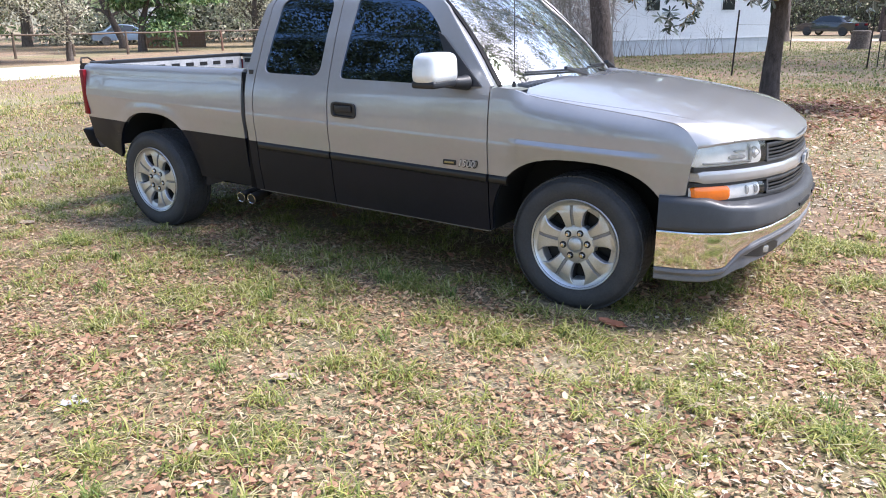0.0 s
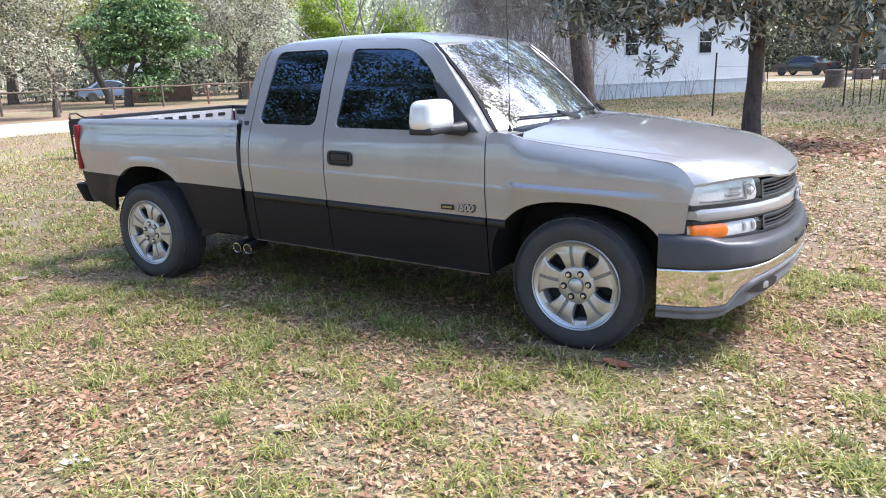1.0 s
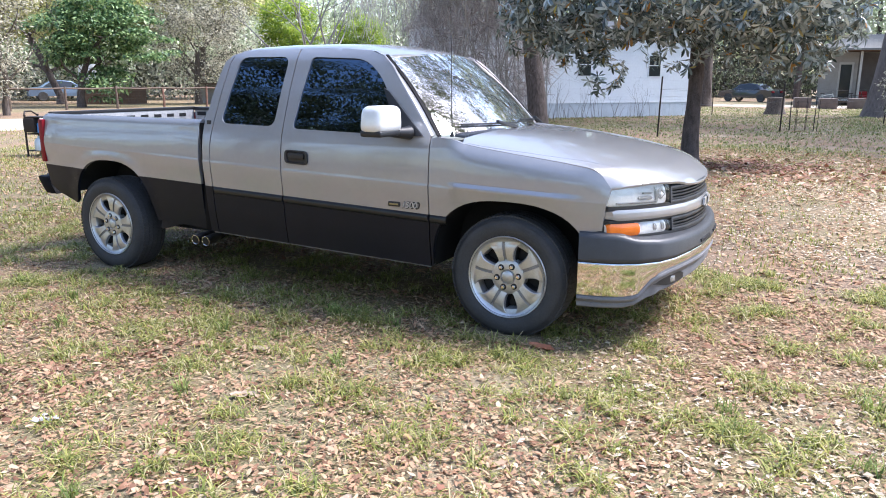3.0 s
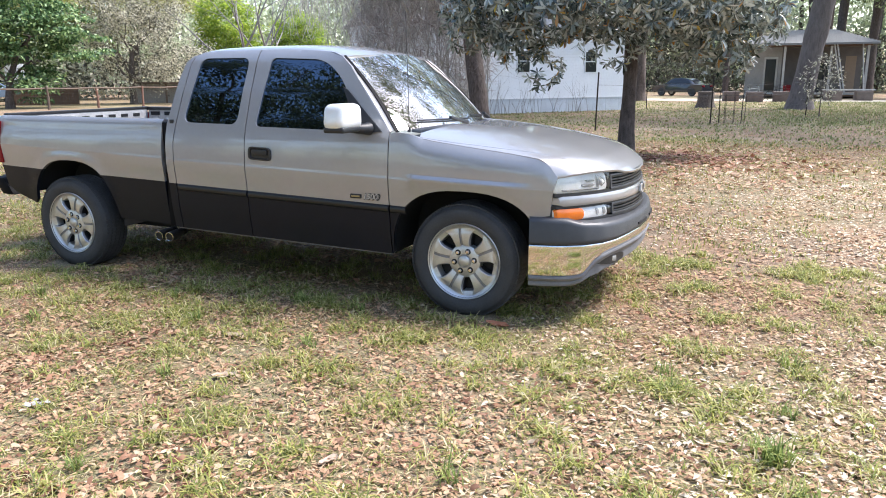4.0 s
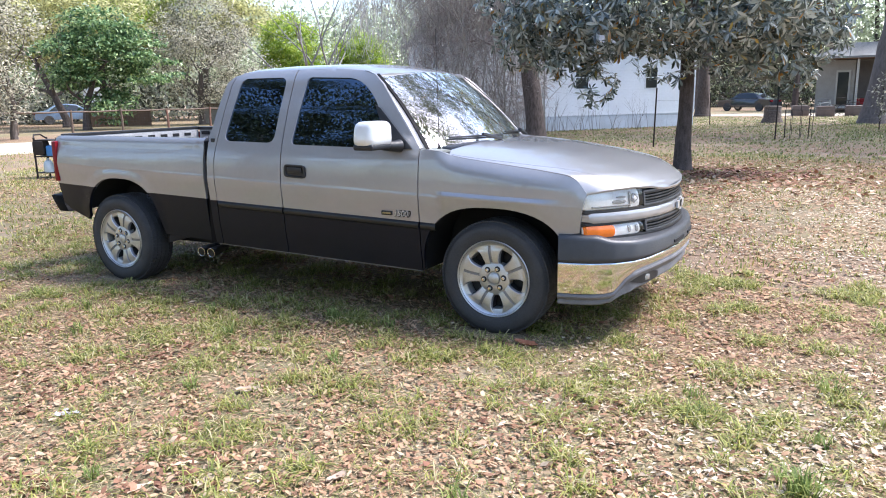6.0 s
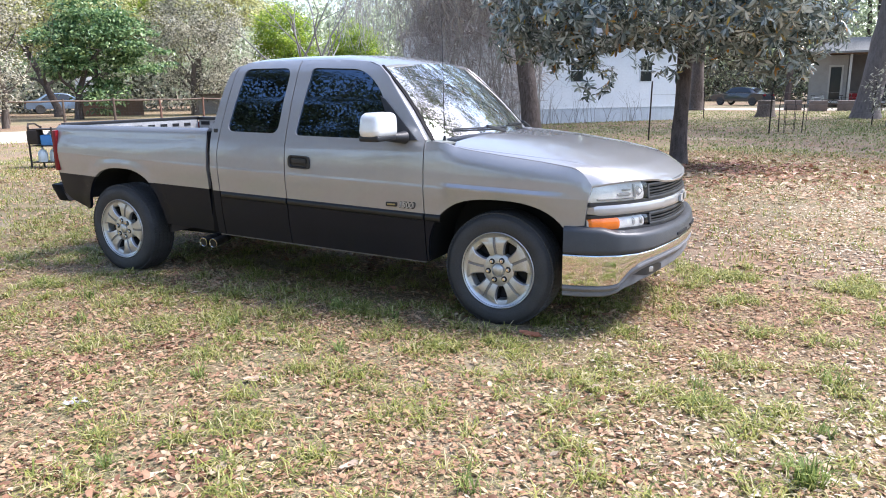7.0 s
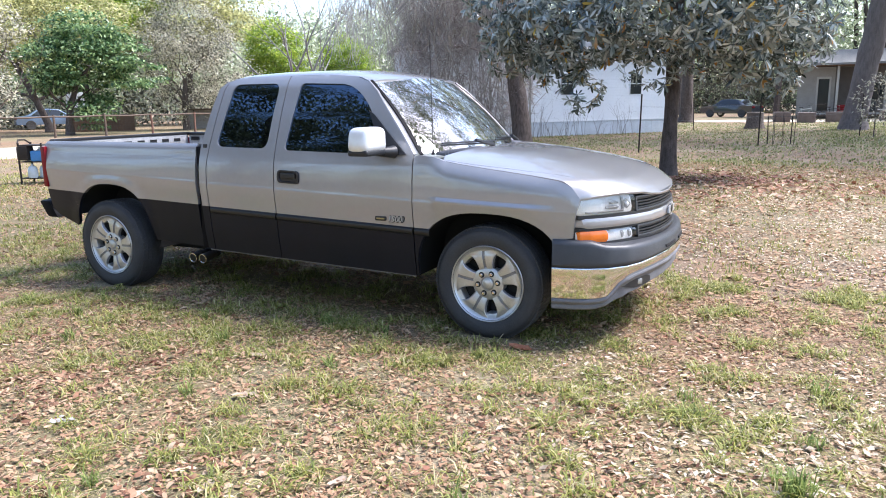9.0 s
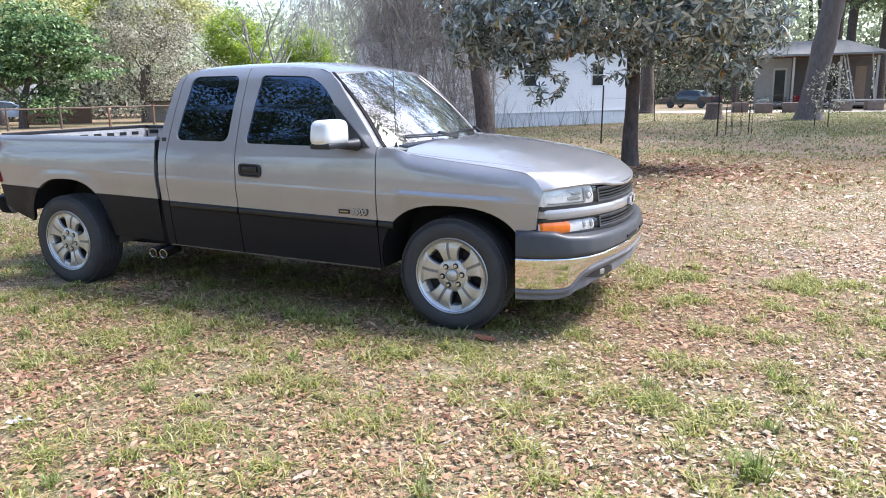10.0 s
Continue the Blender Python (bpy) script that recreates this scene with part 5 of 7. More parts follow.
def sprayed(name, x, y, trunk, blobs, count, clumps, per, size, ratio, spread, material, label, bark=BARK, limbs=6, depth=2, limb_len=2.2, rise=0.8, reach=0.6, droop=0.2):
    t = tree(name, x, y, trunk, bark, label, limbs, depth, limb_len, rise=rise)
    boughs("crown", blobs, count, clumps, per, size, ratio, spread, material, t, droop, reach)
    return t


sprayed("olive_tree", -30.2, 15.9, [(0, 0, 0, 0.12), (0.1, 0.1, 1.5, 0.10), (-0.2, 0.1, 3.0, 0.08)], [(-0.8, -1.8, 3.7, 2.6, 2.2, 2.1, 0.9), (-2.6, -4.0, 3.4, 2.6, 2.4, 2.2, 0.8), (-0.3, -0.2, 5.2, 1.7, 1.5, 1.3, 0.3), (-1.2, -1.8, 6.2, 2.8, 2.6, 1.7, 0.7), (0.2, -0.6, 2.0, 1.0, 0.9, 0.7, 0.12)], 62, 4, 46, 0.17, 0.40, (0.34, 0.34, 0.20), L_GREY, "grey-green small-leaved tree beside the track")
sprayed("leaning_tree", -41.5, 26.6, [(0, 0, 0, 0.22), (-0.4, -0.4, 2.0, 0.19), (-1.2, -0.9, 4.2, 0.15)], [(-1.0, -0.8, 6.8, 4.0, 3.6, 2.4, 1.0), (2.0, 1.5, 7.4, 3.2, 3.0, 2.2, 0.7)], 60, 4, 44, 0.24, 0.4, (0.42, 0.42, 0.18), L_YOAK, "olive tree with leaning dark trunk", BARKD, limb_len=3.5)
sprayed("broadleaf_tree", -35.7, 23.7, [(0, 0, 0, 0.2), (0.1, 0.1, 1.5, 0.17), (0.4, 0.5, 3.0, 0.12)], [(0.72, 0.96, 3.8, 2.1, 2.1, 1.3, 0.75), (0.6, 0.8, 5.6, 1.9, 1.9, 1.2, 0.6), (2.1, 2.8, 3.5, 1.2, 1.3, 1.1, 0.35), (-0.42, -0.56, 4.7, 1.2, 1.2, 1.1, 0.35), (1.0, 1.3, 1.6, 1.2, 1.3, 0.7, 0.32), (-0.36, -0.48, 3.0, 0.9, 0.9, 0.7, 0.2), (1.6, 2.1, 4.9, 1.2, 1.2, 1.0, 0.3)], 34, 3, 60, 0.24, 0.50, (0.40, 0.40, 0.08), L_DEEP, "deep green broad-leaved tree behind the fence", BARKD, reach=0.45, droop=0.35)
sprayed("holly_oak", -34.9, 31.6, [(0, 0, 0, 0.2), (0, 0, 1.6, 0.17), (0.1, 0.1, 3.2, 0.13)], [(0.3, 0.3, 3.6, 2.8, 2.6, 2.5, 1.0), (2.4, 2.0, 2.6, 2.2, 2.0, 1.6, 0.6), (-0.8, -0.8, 5.6, 2.2, 2.2, 1.7, 0.5), (1.2, 1.2, 5.8, 1.8, 1.8, 1.7, 0.4), (0.6, 0.6, 7.8, 1.5, 1.5, 1.6, 0.3)], 52, 4, 42, 0.17, 0.40, (0.32, 0.32, 0.22), L_GREY, "dusty grey-green oak with fine leaves")
sprayed("lime_green_tree", -35.5, 41.5, [(0, 0, 0, 0.15), (0, 0, 2, 0.13), (0, 0, 3.5, 0.1)], [(0.2, 0.2, 5.4, 2.1, 2.1, 2.3, 1.0), (1.0, 0.9, 3.2, 2.0, 1.8, 1.5, 0.7)], 70, 3, 44, 0.24, 0.44, (0.34, 0.34, 0.15), L_LIME, "fresh lime-green tree in new leaf", reach=0.5)
sprayed("lime_green_tree", -31.4, 45.0, [(0, 0, 0, 0.15), (0, 0, 2, 0.13), (0, 0, 3.2, 0.1)], [(0, 0, 4.4, 2.0, 2.0, 2.1, 1.0), (0.6, 0.4, 2.9, 2.2, 1.8, 1.4, 0.6)], 80, 3, 44, 0.22, 0.44, (0.30, 0.30, 0.15), L_LIME, "round green tree in new leaf", reach=0.45)
for ox, oy, hz, lm in ((-53.0, 27.0, 6.5, L_YOAK), (-50.0, 36.0, 7.5, L_LIME), (-44.0, 41.0, 8.0, L_YOAK), (-56.0, 19.0, 6.5, L_YOAK)):
    sprayed("field_oak", ox, oy, [(0, 0, 0, 0.3), (0.1, 0, 2.0, 0.26), (0.2, 0.2, 4.0, 0.2)], [(0, 0, hz, 4.6, 4.4, 3.2, 1.0), (3, 2, hz + 1, 3.4, 3.2, 2.4, 0.6), (-2, -2, hz - 1.5, 3.2, 3.0, 2.2, 0.5), (1, 0.5, hz + 3.5, 4.0, 3.6, 2.2, 0.6)], 62, 4, 40, 0.28, 0.42, (0.55, 0.55, 0.20), lm, "leafy yellow-green oak beyond the fence", limb_len=4.2, reach=0.9)
BARKN = mat("bare_grey_bark", (0.26, 0.25, 0.24), 0.9, var=0.45, scale=8, bump=0.8, bscale=26, stretch=0.3)
tree("bare_tree", -30.0, 36.5, [(0, 0, 0, 0.16), (0.05, 0.0, 1.6, 0.14), (0.05, 0.05, 3.4, 0.125)], BARKN, "bare grey-barked tree with forking limbs", limbs=5, depth=3, limb_len=6.2, rise=1.3, limb_r=0.55)
tree("bare_tree", -30.0, 39.0, [(0, 0, 0, 0.15), (0.0, 0.0, 1.8, 0.13), (-0.1, 0.0, 3.8, 0.115)], BARKN, "bare grey-barked tree with slender stem", limbs=5, depth=3, limb_len=6.0, rise=1.5, limb_r=0.55)

# right side: big leaning oak and tall pines by the house
BARKO = mat("old_oak_bark", (0.19, 0.165, 0.16), 0.95, scale=12, bump=1.0, bscale=26, stretch=0.25, col2=(0.10, 0.085, 0.08))
roak = tree("great_oak", 3.3, 35.9, [(0, 0, 0, 0.54), (0.10, 0, 1.4, 0.50), (0.32, 0, 3.1, 0.48), (0.78, 0, 6.2, 0.48), (1.25, 0, 9.0, 0.42), (1.8, 0, 12.0, 0.34)], BARKO, "great oak with thick leaning grey trunk", limbs=6, depth=2, limb_len=5.0, rise=0.7)
boughs("crown", [(1.0, -3, 14.5, 9.0, 8.0, 3.6, 1.0), (-4, -4, 17, 6, 6, 3.5, 0.6), (6, -6, 15, 6, 7, 3.0, 0.6)], 60, 5, 40, 0.30, 0.45, (0.75, 0.75, 0.2), L_OLIVE, roak, 0.15, 0.8)
for x, y, r in ((6.8, 65.5, 0.42), (9.6, 69.5, 0.45), (15.5, 60.0, 0.4), (-6.1, 47.0, 0.42), (-10.5, 70.0, 0.4), (20.0, 52.0, 0.5)):
    t = tree("tall_tree", x, y, [(0, 0, 0, r), (0, 0, 3, r * 0.85), (0.1, 0, 8, r * 0.75), (0.2, 0, 13, r * 0.5)], BARKD, "tall straight dark trunk with high crown", limbs=6, depth=2, limb_len=4, rise=0.5)
    foliage("crown", [(0.2, 0, 13, 4.2, 4.2, 3.6, 1.0), (1.0, -1.0, 9.0, 3.0, 3.0, 1.6, 0.35)], 650, 9, 0.3, 0.45, 0.35, L_FAR, t)

# out of view, added so that the windscreen mirrors more leaves
leafy("reflection_oak", -10.5, 38.0, [(0, 0, 0, 0.5), (0, 0, 3, 0.45), (0.2, 0, 7, 0.4), (0.4, 0, 10.0, 0.3)], [(0, 0, 14.0, 8, 7, 4.0, 1.0), (5, 1, 15.5, 6, 6, 3.5, 0.7)], 800, 9, 0.26, 0.42, 0.35, L_OLIVE, "unseen tall oak added behind the white home for reflected leaves", limbs=7, limb_len=5)

# two oaks out of view, added only to darken the far lawn
for lx, ly in ((15.5, 24.0), (17.5, 40.0)):
    lo = tree("shade_oak", lx, ly, [(0, 0, 0, 0.5), (0.1, 0, 2.0, 0.42), (-0.4, 0.1, 5.5, 0.38), (-1.0, 0.1, 9.0, 0.28)], BARKO, "unseen wide oak added to shade the far lawn", limbs=8, depth=2, limb_len=5.0, rise=0.6)
    boughs("crown", [(-2.0, 1.0, 14.0, 8.0, 8.0, 3.4, 1.0), (-5.0, -3.0, 13.5, 6.0, 6.0, 2.6, 0.6)], 24, 5, 40, 0.30, 0.45, (0.75, 0.75, 0.2), L_OLIVE, lo)

# sparse shrub before the great oak
sh = tree("shrub", 3.75, 28.75, [(0, 0, 0, 0.02), (0, 0, 0.9, 0.016), (0.05, 0, 1.9, 0.012)], BARK, "thin shrub with pale leaves", limbs=7, depth=1, limb_len=0.6, category="shrub")
foliage("crown", [(0, 0, 1.4, 0.75, 0.6, 1.0, 1.0)], 110, 5, 0.14, 0.4, 0.08, L_GREY, sh)

# open oak that reaches over the yard beside the truck
ov = tree("overhanging_oak", 14.0, 1.0, [(0, 0, 0, 0.5), (0.0, 0, 2.5, 0.42), (-1.0, -0.1, 6.5, 0.38), (-3.0, -0.3, 11.0, 0.3)], BARK, "open oak with limbs over the yard", limbs=6, depth=2, limb_len=4.0, rise=0.5)
boughs("crown", [(-7.9, 4.9, 14.5, 2.6, 2.6, 1.2, 0.12), (-9.6, 8.5, 14.5, 2.8, 2.8, 1.2, 0.7), (-13.5, 10.0, 15.0, 3.2, 3.6, 1.4, 0.5), (-12.5, 13.5, 14.0, 4.2, 3.0, 1.8, 0.7)], 60, 5, 60, 0.16, 0.42, (0.55, 0.55, 0.18), L_OVER, ov)

# woods all round, far off
def woods(r0, r1, height, count, size, material, label, a0=0, a1=360):
    n = count
    a = np.radians(rng.uniform(a0, a1, n))
    r = rng.uniform(r0, r1, n)
    lump = np.array([noise.noise((math.cos(t) * 6, math.sin(t) * 6, 0.3)) for t in a])
    top = height * (0.85 + 0.35 * lump)
    z = rng.uniform(0.02, 1.0, n) * top
    c = np.stack([r * np.sin(a), r * np.cos(a), z], 1)
    per = 6
    m = n * per
    base = np.repeat(c, per, 0) + rng.normal(size=(m, 3)) * size * 0.9
    ln = size * rng.uniform(0.6, 1.3, m)
    ob = leafmesh("far_woods", base, scatter_dirs(m), scatter_dirs(m) + np.array([0, 0, 1.0]), ln, ln * 0.5, 0.15, material)
    return tagged(ob, label, "woods", kind="stuff")


woods(80, 96, 17.0, 9000, 0.6, L_HAZE, "far mixed woods in green paled as by haze", -27, 16)
# leaf browns darkened so the wood's shade sits in the colour
L_SHADE = leafmat("shade_toned_undergrowth", [(0, (0.05, 0.045, 0.035)), (0.5, (0.115, 0.11, 0.08)), (1, (0.25, 0.24, 0.17))], 0.7, 0.2)
woods(76, 84, 5.5, 5500, 0.32, L_SHADE, "undergrowth at the edge of the woods, coloured as if shaded", -27, 16)
woods(80, 96, 7.0, 3000, 0.8, L_FAR, "low far woods across the open side", 45, 118)
woods(78, 96, 16.0, 4500, 1.0, L_FAR, "far woods all round the yard", 118, 300)
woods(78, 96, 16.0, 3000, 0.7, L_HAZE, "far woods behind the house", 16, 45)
woods(78, 96, 14.0, 5500, 0.65, L_HAZE, "low woods beyond the fence, paled as by haze", -60, -27)
woods(58, 66, 3.0, 1800, 0.4, L_GREY, "grey-green undergrowth beyond the fence", -62, -28)
for ox, oy, hh, fine in ((-14.5, -13.5, 13.5, 2), (-6.0, -21.0, 14.0, 1), (-24.0, -9.0, 14.0, 1), (-24.0, -26.0, 19.0, 1), (-12.0, -31.0, 19.0, 0), (3.0, -30.0, 14.0, 0), (-36.0, -19.0, 18.0, 0), (18.0, -26.0, 14.0, 0)):
    t = tree("yard_oak", ox, oy, [(0, 0, 0, 0.5), (0.1, 0, 2.0, 0.42), (0.2, 0.1, 5.0, 0.38), (0.3, 0.1, 8.0, 0.28)], BARK, "tall open oak across the yard", limbs=8, depth=3, limb_len=5.0, rise=0.6)
    boughs("crown", [(0, 0, hh - 0.5, 7.0, 7.0, 4.5, 1.0), (2, -2, hh - 5.0, 5.5, 5.5, 2.6, 0.5)], (46, 70, 100)[fine], 6 if fine else 5, (40, 66, 110)[fine], (0.22, 0.165, 0.16)[fine], 0.45, (0.62, 0.62, 0.14), L_OVER, t)
stems = thing("far_trunks", 0, 0, label="far tree trunks in the woods", category="trunks", kind="stuff")
bm = bmesh.new()
for k in range(150):
    a, r = rng.uniform(-0.4, 5.2), rng.uniform(72, 92)
    p = Vector((r * math.sin(a), r * math.cos(a), 0))
    tube(bm, [p, p + Vector((rng.uniform(-0.5, 0.5), 0, 7)), p + Vector((rng.uniform(-1, 1), 0, 15))], [0.3, 0.24, 0.14], 6, False)
part("trunks", bm, BARKD, stems)

# ---- the white mobile home ----
SIDING = mat("white_siding", (0.80, 0.83, 0.87), 0.5, var=0.1, scale=1.2)
SKIRT = mat("white_skirting", (0.60, 0.66, 0.73), 0.55, var=0.25, scale=2.0)
ROOFM = mat("grey_roofing", (0.22, 0.22, 0.22), 0.8, var=0.3)
GLASSD = mat("dark_window_glass", (0.02, 0.025, 0.03), 0.05, spec=0.6)
WOODB = mat("brown_boards", (0.16, 0.095, 0.06), 0.85, var=0.4, scale=3, bump=0.5, bscale=20)
home = thing("mobile_home", -4.35, 33.2, 0, math.degrees(math.atan2(-0.806, -0.59)), label="white mobile home with lap siding and panelled skirting", category="house")
HL, HD, HZ = 13.0, 4.2, 3.75   # along local x; the seen face is at local y = 0 and looks towards +y
bm = bmesh.new()
rows = []
z = 0.66
while z < HZ:
    rows += [(0.018, z), (0.002, z + 0.118)]
    z += 0.12
sheet(bm, lambda u, v: (u, rows[v][0], rows[v][1]), [0, HL], list(range(len(rows))))
part("siding", bm, SIDING, home, smooth=False)
boxpart("shell", 0, HL, -HD, -0.003, 0.3, HZ, SIDING, home)
for k in range(32):
    x0 = HL * k / 32
    boxpart("skirt_panel", x0 + 0.004, x0 + HL / 32 - 0.004, -0.05, 0.0 + 0.008 * (k % 2), -0.02, 0.64, SKIRT, home)
boxpart("skirt_rail", 0, HL, -0.03, 0.025, 0.63, 0.668, SIDING, home)
for x in (-0.03, HL - 0.03):
    boxpart("corner_trim", x, x + 0.08, -0.06, 0.03, 0.62, HZ, SIDING, home, bevel=0.006)
bm = bmesh.new()
sheet(bm, lambda u, v: (u, v, HZ + 0.55 * (1 - abs(v + HD / 2) / (HD / 2 + 0.3))), [-0.25, HL + 0.25], [0.3, -HD / 2, -HD - 0.3], (0, 0, -0.08))
part("roof", bm, ROOFM, home, smooth=False)
for x in (2.3, 6.2):
    w = boxpart("window", x, x + 0.75, -0.01, 0.035, 1.75, 2.75, SIDING, home, "dark window in white frame", bevel=0.004)
    boxpart("pane", x + 0.05, x + 0.70, 0.02, 0.04, 1.8, 2.25, GLASSD, w)
    boxpart("pane", x + 0.05, x + 0.70, 0.02, 0.04, 2.29, 2.7, GLASSD, w)
weeds = thing("dry_weeds", -7.8, 27.5, 0, label="thin dry weed stalks along the skirting", category="weeds", kind="stuff")
bm = bmesh.new()
for k in range(46):
    s = rng.uniform(-4.5, 3.0)
    p = Vector((0.59 * s + 0.8 * rng.uniform(0.1, 0.7), 0.806 * s - 0.6 * rng.uniform(0.1, 0.7), 0))
    branches(bm, p, (rng.uniform(-0.15, 0.15), 0, 1), rng.uniform(0.5, 1.6), 0.008, 1, 0, 2, 4)
part("stalks", bm, BARK, weeds)

# ---- the house by the great oak ----
HSIDE = mat("beige_siding", (0.36, 0.34, 0.32), 0.7, var=0.2, scale=2)
HBROWN = mat("brown_wall_board", (0.19, 0.17, 0.16), 0.8, var=0.3, scale=2)
SHINGLE = mat("grey_shingle", (0.20, 0.20, 0.19), 0.9, var=0.35, scale=3, bump=0.6, bscale=12)
IRONB = mat("dark_bin_plastic", (0.03, 0.03, 0.035), 0.5, var=0.2)
WTRIM = mat("pale_trim", (0.46, 0.44, 0.41), 0.6, var=0.15)
TAN = mat("tan_board", (0.34, 0.25, 0.18), 0.7, var=0.15)
house = thing("house", 4.72, 57.6, 0, 0, label="low house with siding, dark porch and grey shingle roof", category="house")
boxpart("wall", -4.6, -2.15, 0.0, 6, 0.0, 3.65, HSIDE, house, "beige lap siding")
for k in range(23):
    boxpart("lap", -4.6, -2.15, -0.03, 0.0, 0.35 + 0.14 * k, 0.35 + 0.14 * k + 0.115, HSIDE, house)
boxpart("wall", -2.15, 3.3, 1.6, 6, 0.0, 3.65, HBROWN, house, "brown boarded porch wall")
d_ = boxpart("door_frame", -3.34, -2.40, -0.07, 0.0, 0.45, 2.95, WTRIM, house, bevel=0.01)
# dark glossy sheet stands in for the shade inside the open door
boxpart("doorway", -3.22, -2.52, -0.085, -0.065, 0.5, 2.80, GLASSD, d_, "doorway closed by a dark sheet for its unlit inside")
boxpart("porch_floor", -4.4, 3.5, -1.6, 1.6, 0.15, 0.42, WOODB, house)
for k in range(5):
    boxpart("floor_board_edge", -4.4 + 1.58 * k, -2.84 + 1.58 * k, -1.62, -1.6, 0.28, 0.42, WTRIM, house)
for x in (-2.0, 1.0, 3.3):
    boxpart("porch_post", x - 0.08, x + 0.08, -1.55, -1.39, 0.42, 3.65, WTRIM, house, bevel=0.01)
for x, dx in ((1.12, 0.72), (1.30, 0.72), (2.9, 0.3)):
    bm = bmesh.new()
    tube(bm, [(x, -1.75, 3.75), (x + dx, -2.2, 0.4)], 0.045, 6)
    part("leaning_pole", bm, WTRIM, house)
boxpart("porch_beam", -4.6, 3.5, -1.6, -1.4, 3.65, 3.80, WOODB, house)
boxpart("porch_ceiling", -4.6, 3.5, -1.4, 1.6, 3.70, 3.76, WOODB, house)
boxpart("window", 0.2, 1.3, 1.56, 1.6, 1.3, 2.5, GLASSD, house)
boxpart("tan_door", 2.2, 2.9, 1.55, 1.6, 0.6, 3.0, TAN, house, "plain tan door")
for nm, x, y, z0, z1, m_ in (("red_chair", -1.7, -1.0, 0.42, 0.95, "r"), ("bench_box", -0.8, -0.6, 0.42, 1.0, "w"), ("bin", 0.2, -0.9, 0.42, 1.1, "d")):
    mm = {"r": REDLENS, "w": WOODB, "d": IRONB}[m_]
    ob = boxpart(nm, -0.3, 0.3, -0.25, 0.25, 0.0, (z1 - z0) * 0.5, mm, None, bevel=0.03, at=pose(4.72 + x, 57.6 + y, z0))
    tagged(ob, {"r": "small red chair standing on the porch", "w": "brown wooden box on the porch", "d": "dark bin standing on the porch"}[m_], {"r": "chair", "w": "box", "d": "bin"}[m_])
    boxpart("back", -0.3, 0.3, 0.15, 0.25, (z1 - z0) * 0.5, z1 - z0, mm, ob, bevel=0.02)
bm = bmesh.new()
sheet(bm, lambda u, v: (-0.6 + u * (4.5 - 2.6 * v), -2.1 + 5.0 * v, 3.84 + 1.15 * v), lin(-1, 1, 8), [0, 0.5, 1.0], (0, 0, -0.12))
part("roof", bm, SHINGLE, house, "grey shingle roof", smooth=False)
for k in range(14):
    v0 = k / 14
    boxpart("shingle_course", -0.6 - (4.5 - 2.6 * v0), -0.6 + (4.5 - 2.6 * v0), 0, 0.36, 0.0, 0.012, SHINGLE, house, at=pose(0, -2.1 + 5.0 * v0, 3.85 + 1.15 * v0, 10.5))
bm = bmesh.new()
sheet(bm, lambda u, v: (-0.6 + u * (1.9 + 2.6 * v), 2.9 + 5.0 * v, 4.99 - 1.15 * v), lin(-1, 1, 8), [0, 0.5, 1.0], (0, 0, -0.12))
part("roof", bm, SHINGLE, house, smooth=False)
for s in (-1, 1):
    bm = bmesh.new()
    sheet(bm, lambda u, v, s=s: (-0.6 + s * (4.5 - 2.6 * v), 2.9 + u * 5.0 * (1 - v), 3.84 + 1.15 * v), lin(-1, 1, 6), [0, 0.5, 0.999], (0, 0, -0.12))
    part("roof", bm, SHINGLE, house, "grey shingle hip", smooth=False)
boxpart("wall", -4.6, 3.3, 5.9, 6.1, 0.0, 3.65, HBROWN, house)
boxpart("fascia", -5.1, 3.9, -2.13, -2.09, 3.72, 3.84, ROOFM, house)

# blocks, planters and a plank seat before the house
CONC = mat("weathered_block", (0.20, 0.16, 0.14), 0.9, var=0.35, scale=3, bump=0.6, bscale=15)
bl = boxpart("planter_block", -0.48, 0.48, -0.4, 0.4, 0, 0.62, CONC, None, "", 0.03, at=pose(2.6, 47.6, 0))
tagged(bl, "brown weathered block planter on the lawn", "planter", "blocks by the house")
for x, y, s in ((1.06, 46.6, 1.05), (5.67, 50.2, 1.1), (7.47, 50.8, 1.1), (-0.4, 48.4, 1.2)):
    copy_thing(bl, pose(x, y, 0, 0, 0, 8 * s))
pl = boxpart("plank_bench", -1.6, 1.6, -0.2, 0.2, 0.66, 0.74, WTRIM, None, bevel=0.01, at=pose(6.57, 50.5, 0, 0, 0, 18))
tagged(pl, "pale plank laid across two blocks", "bench")

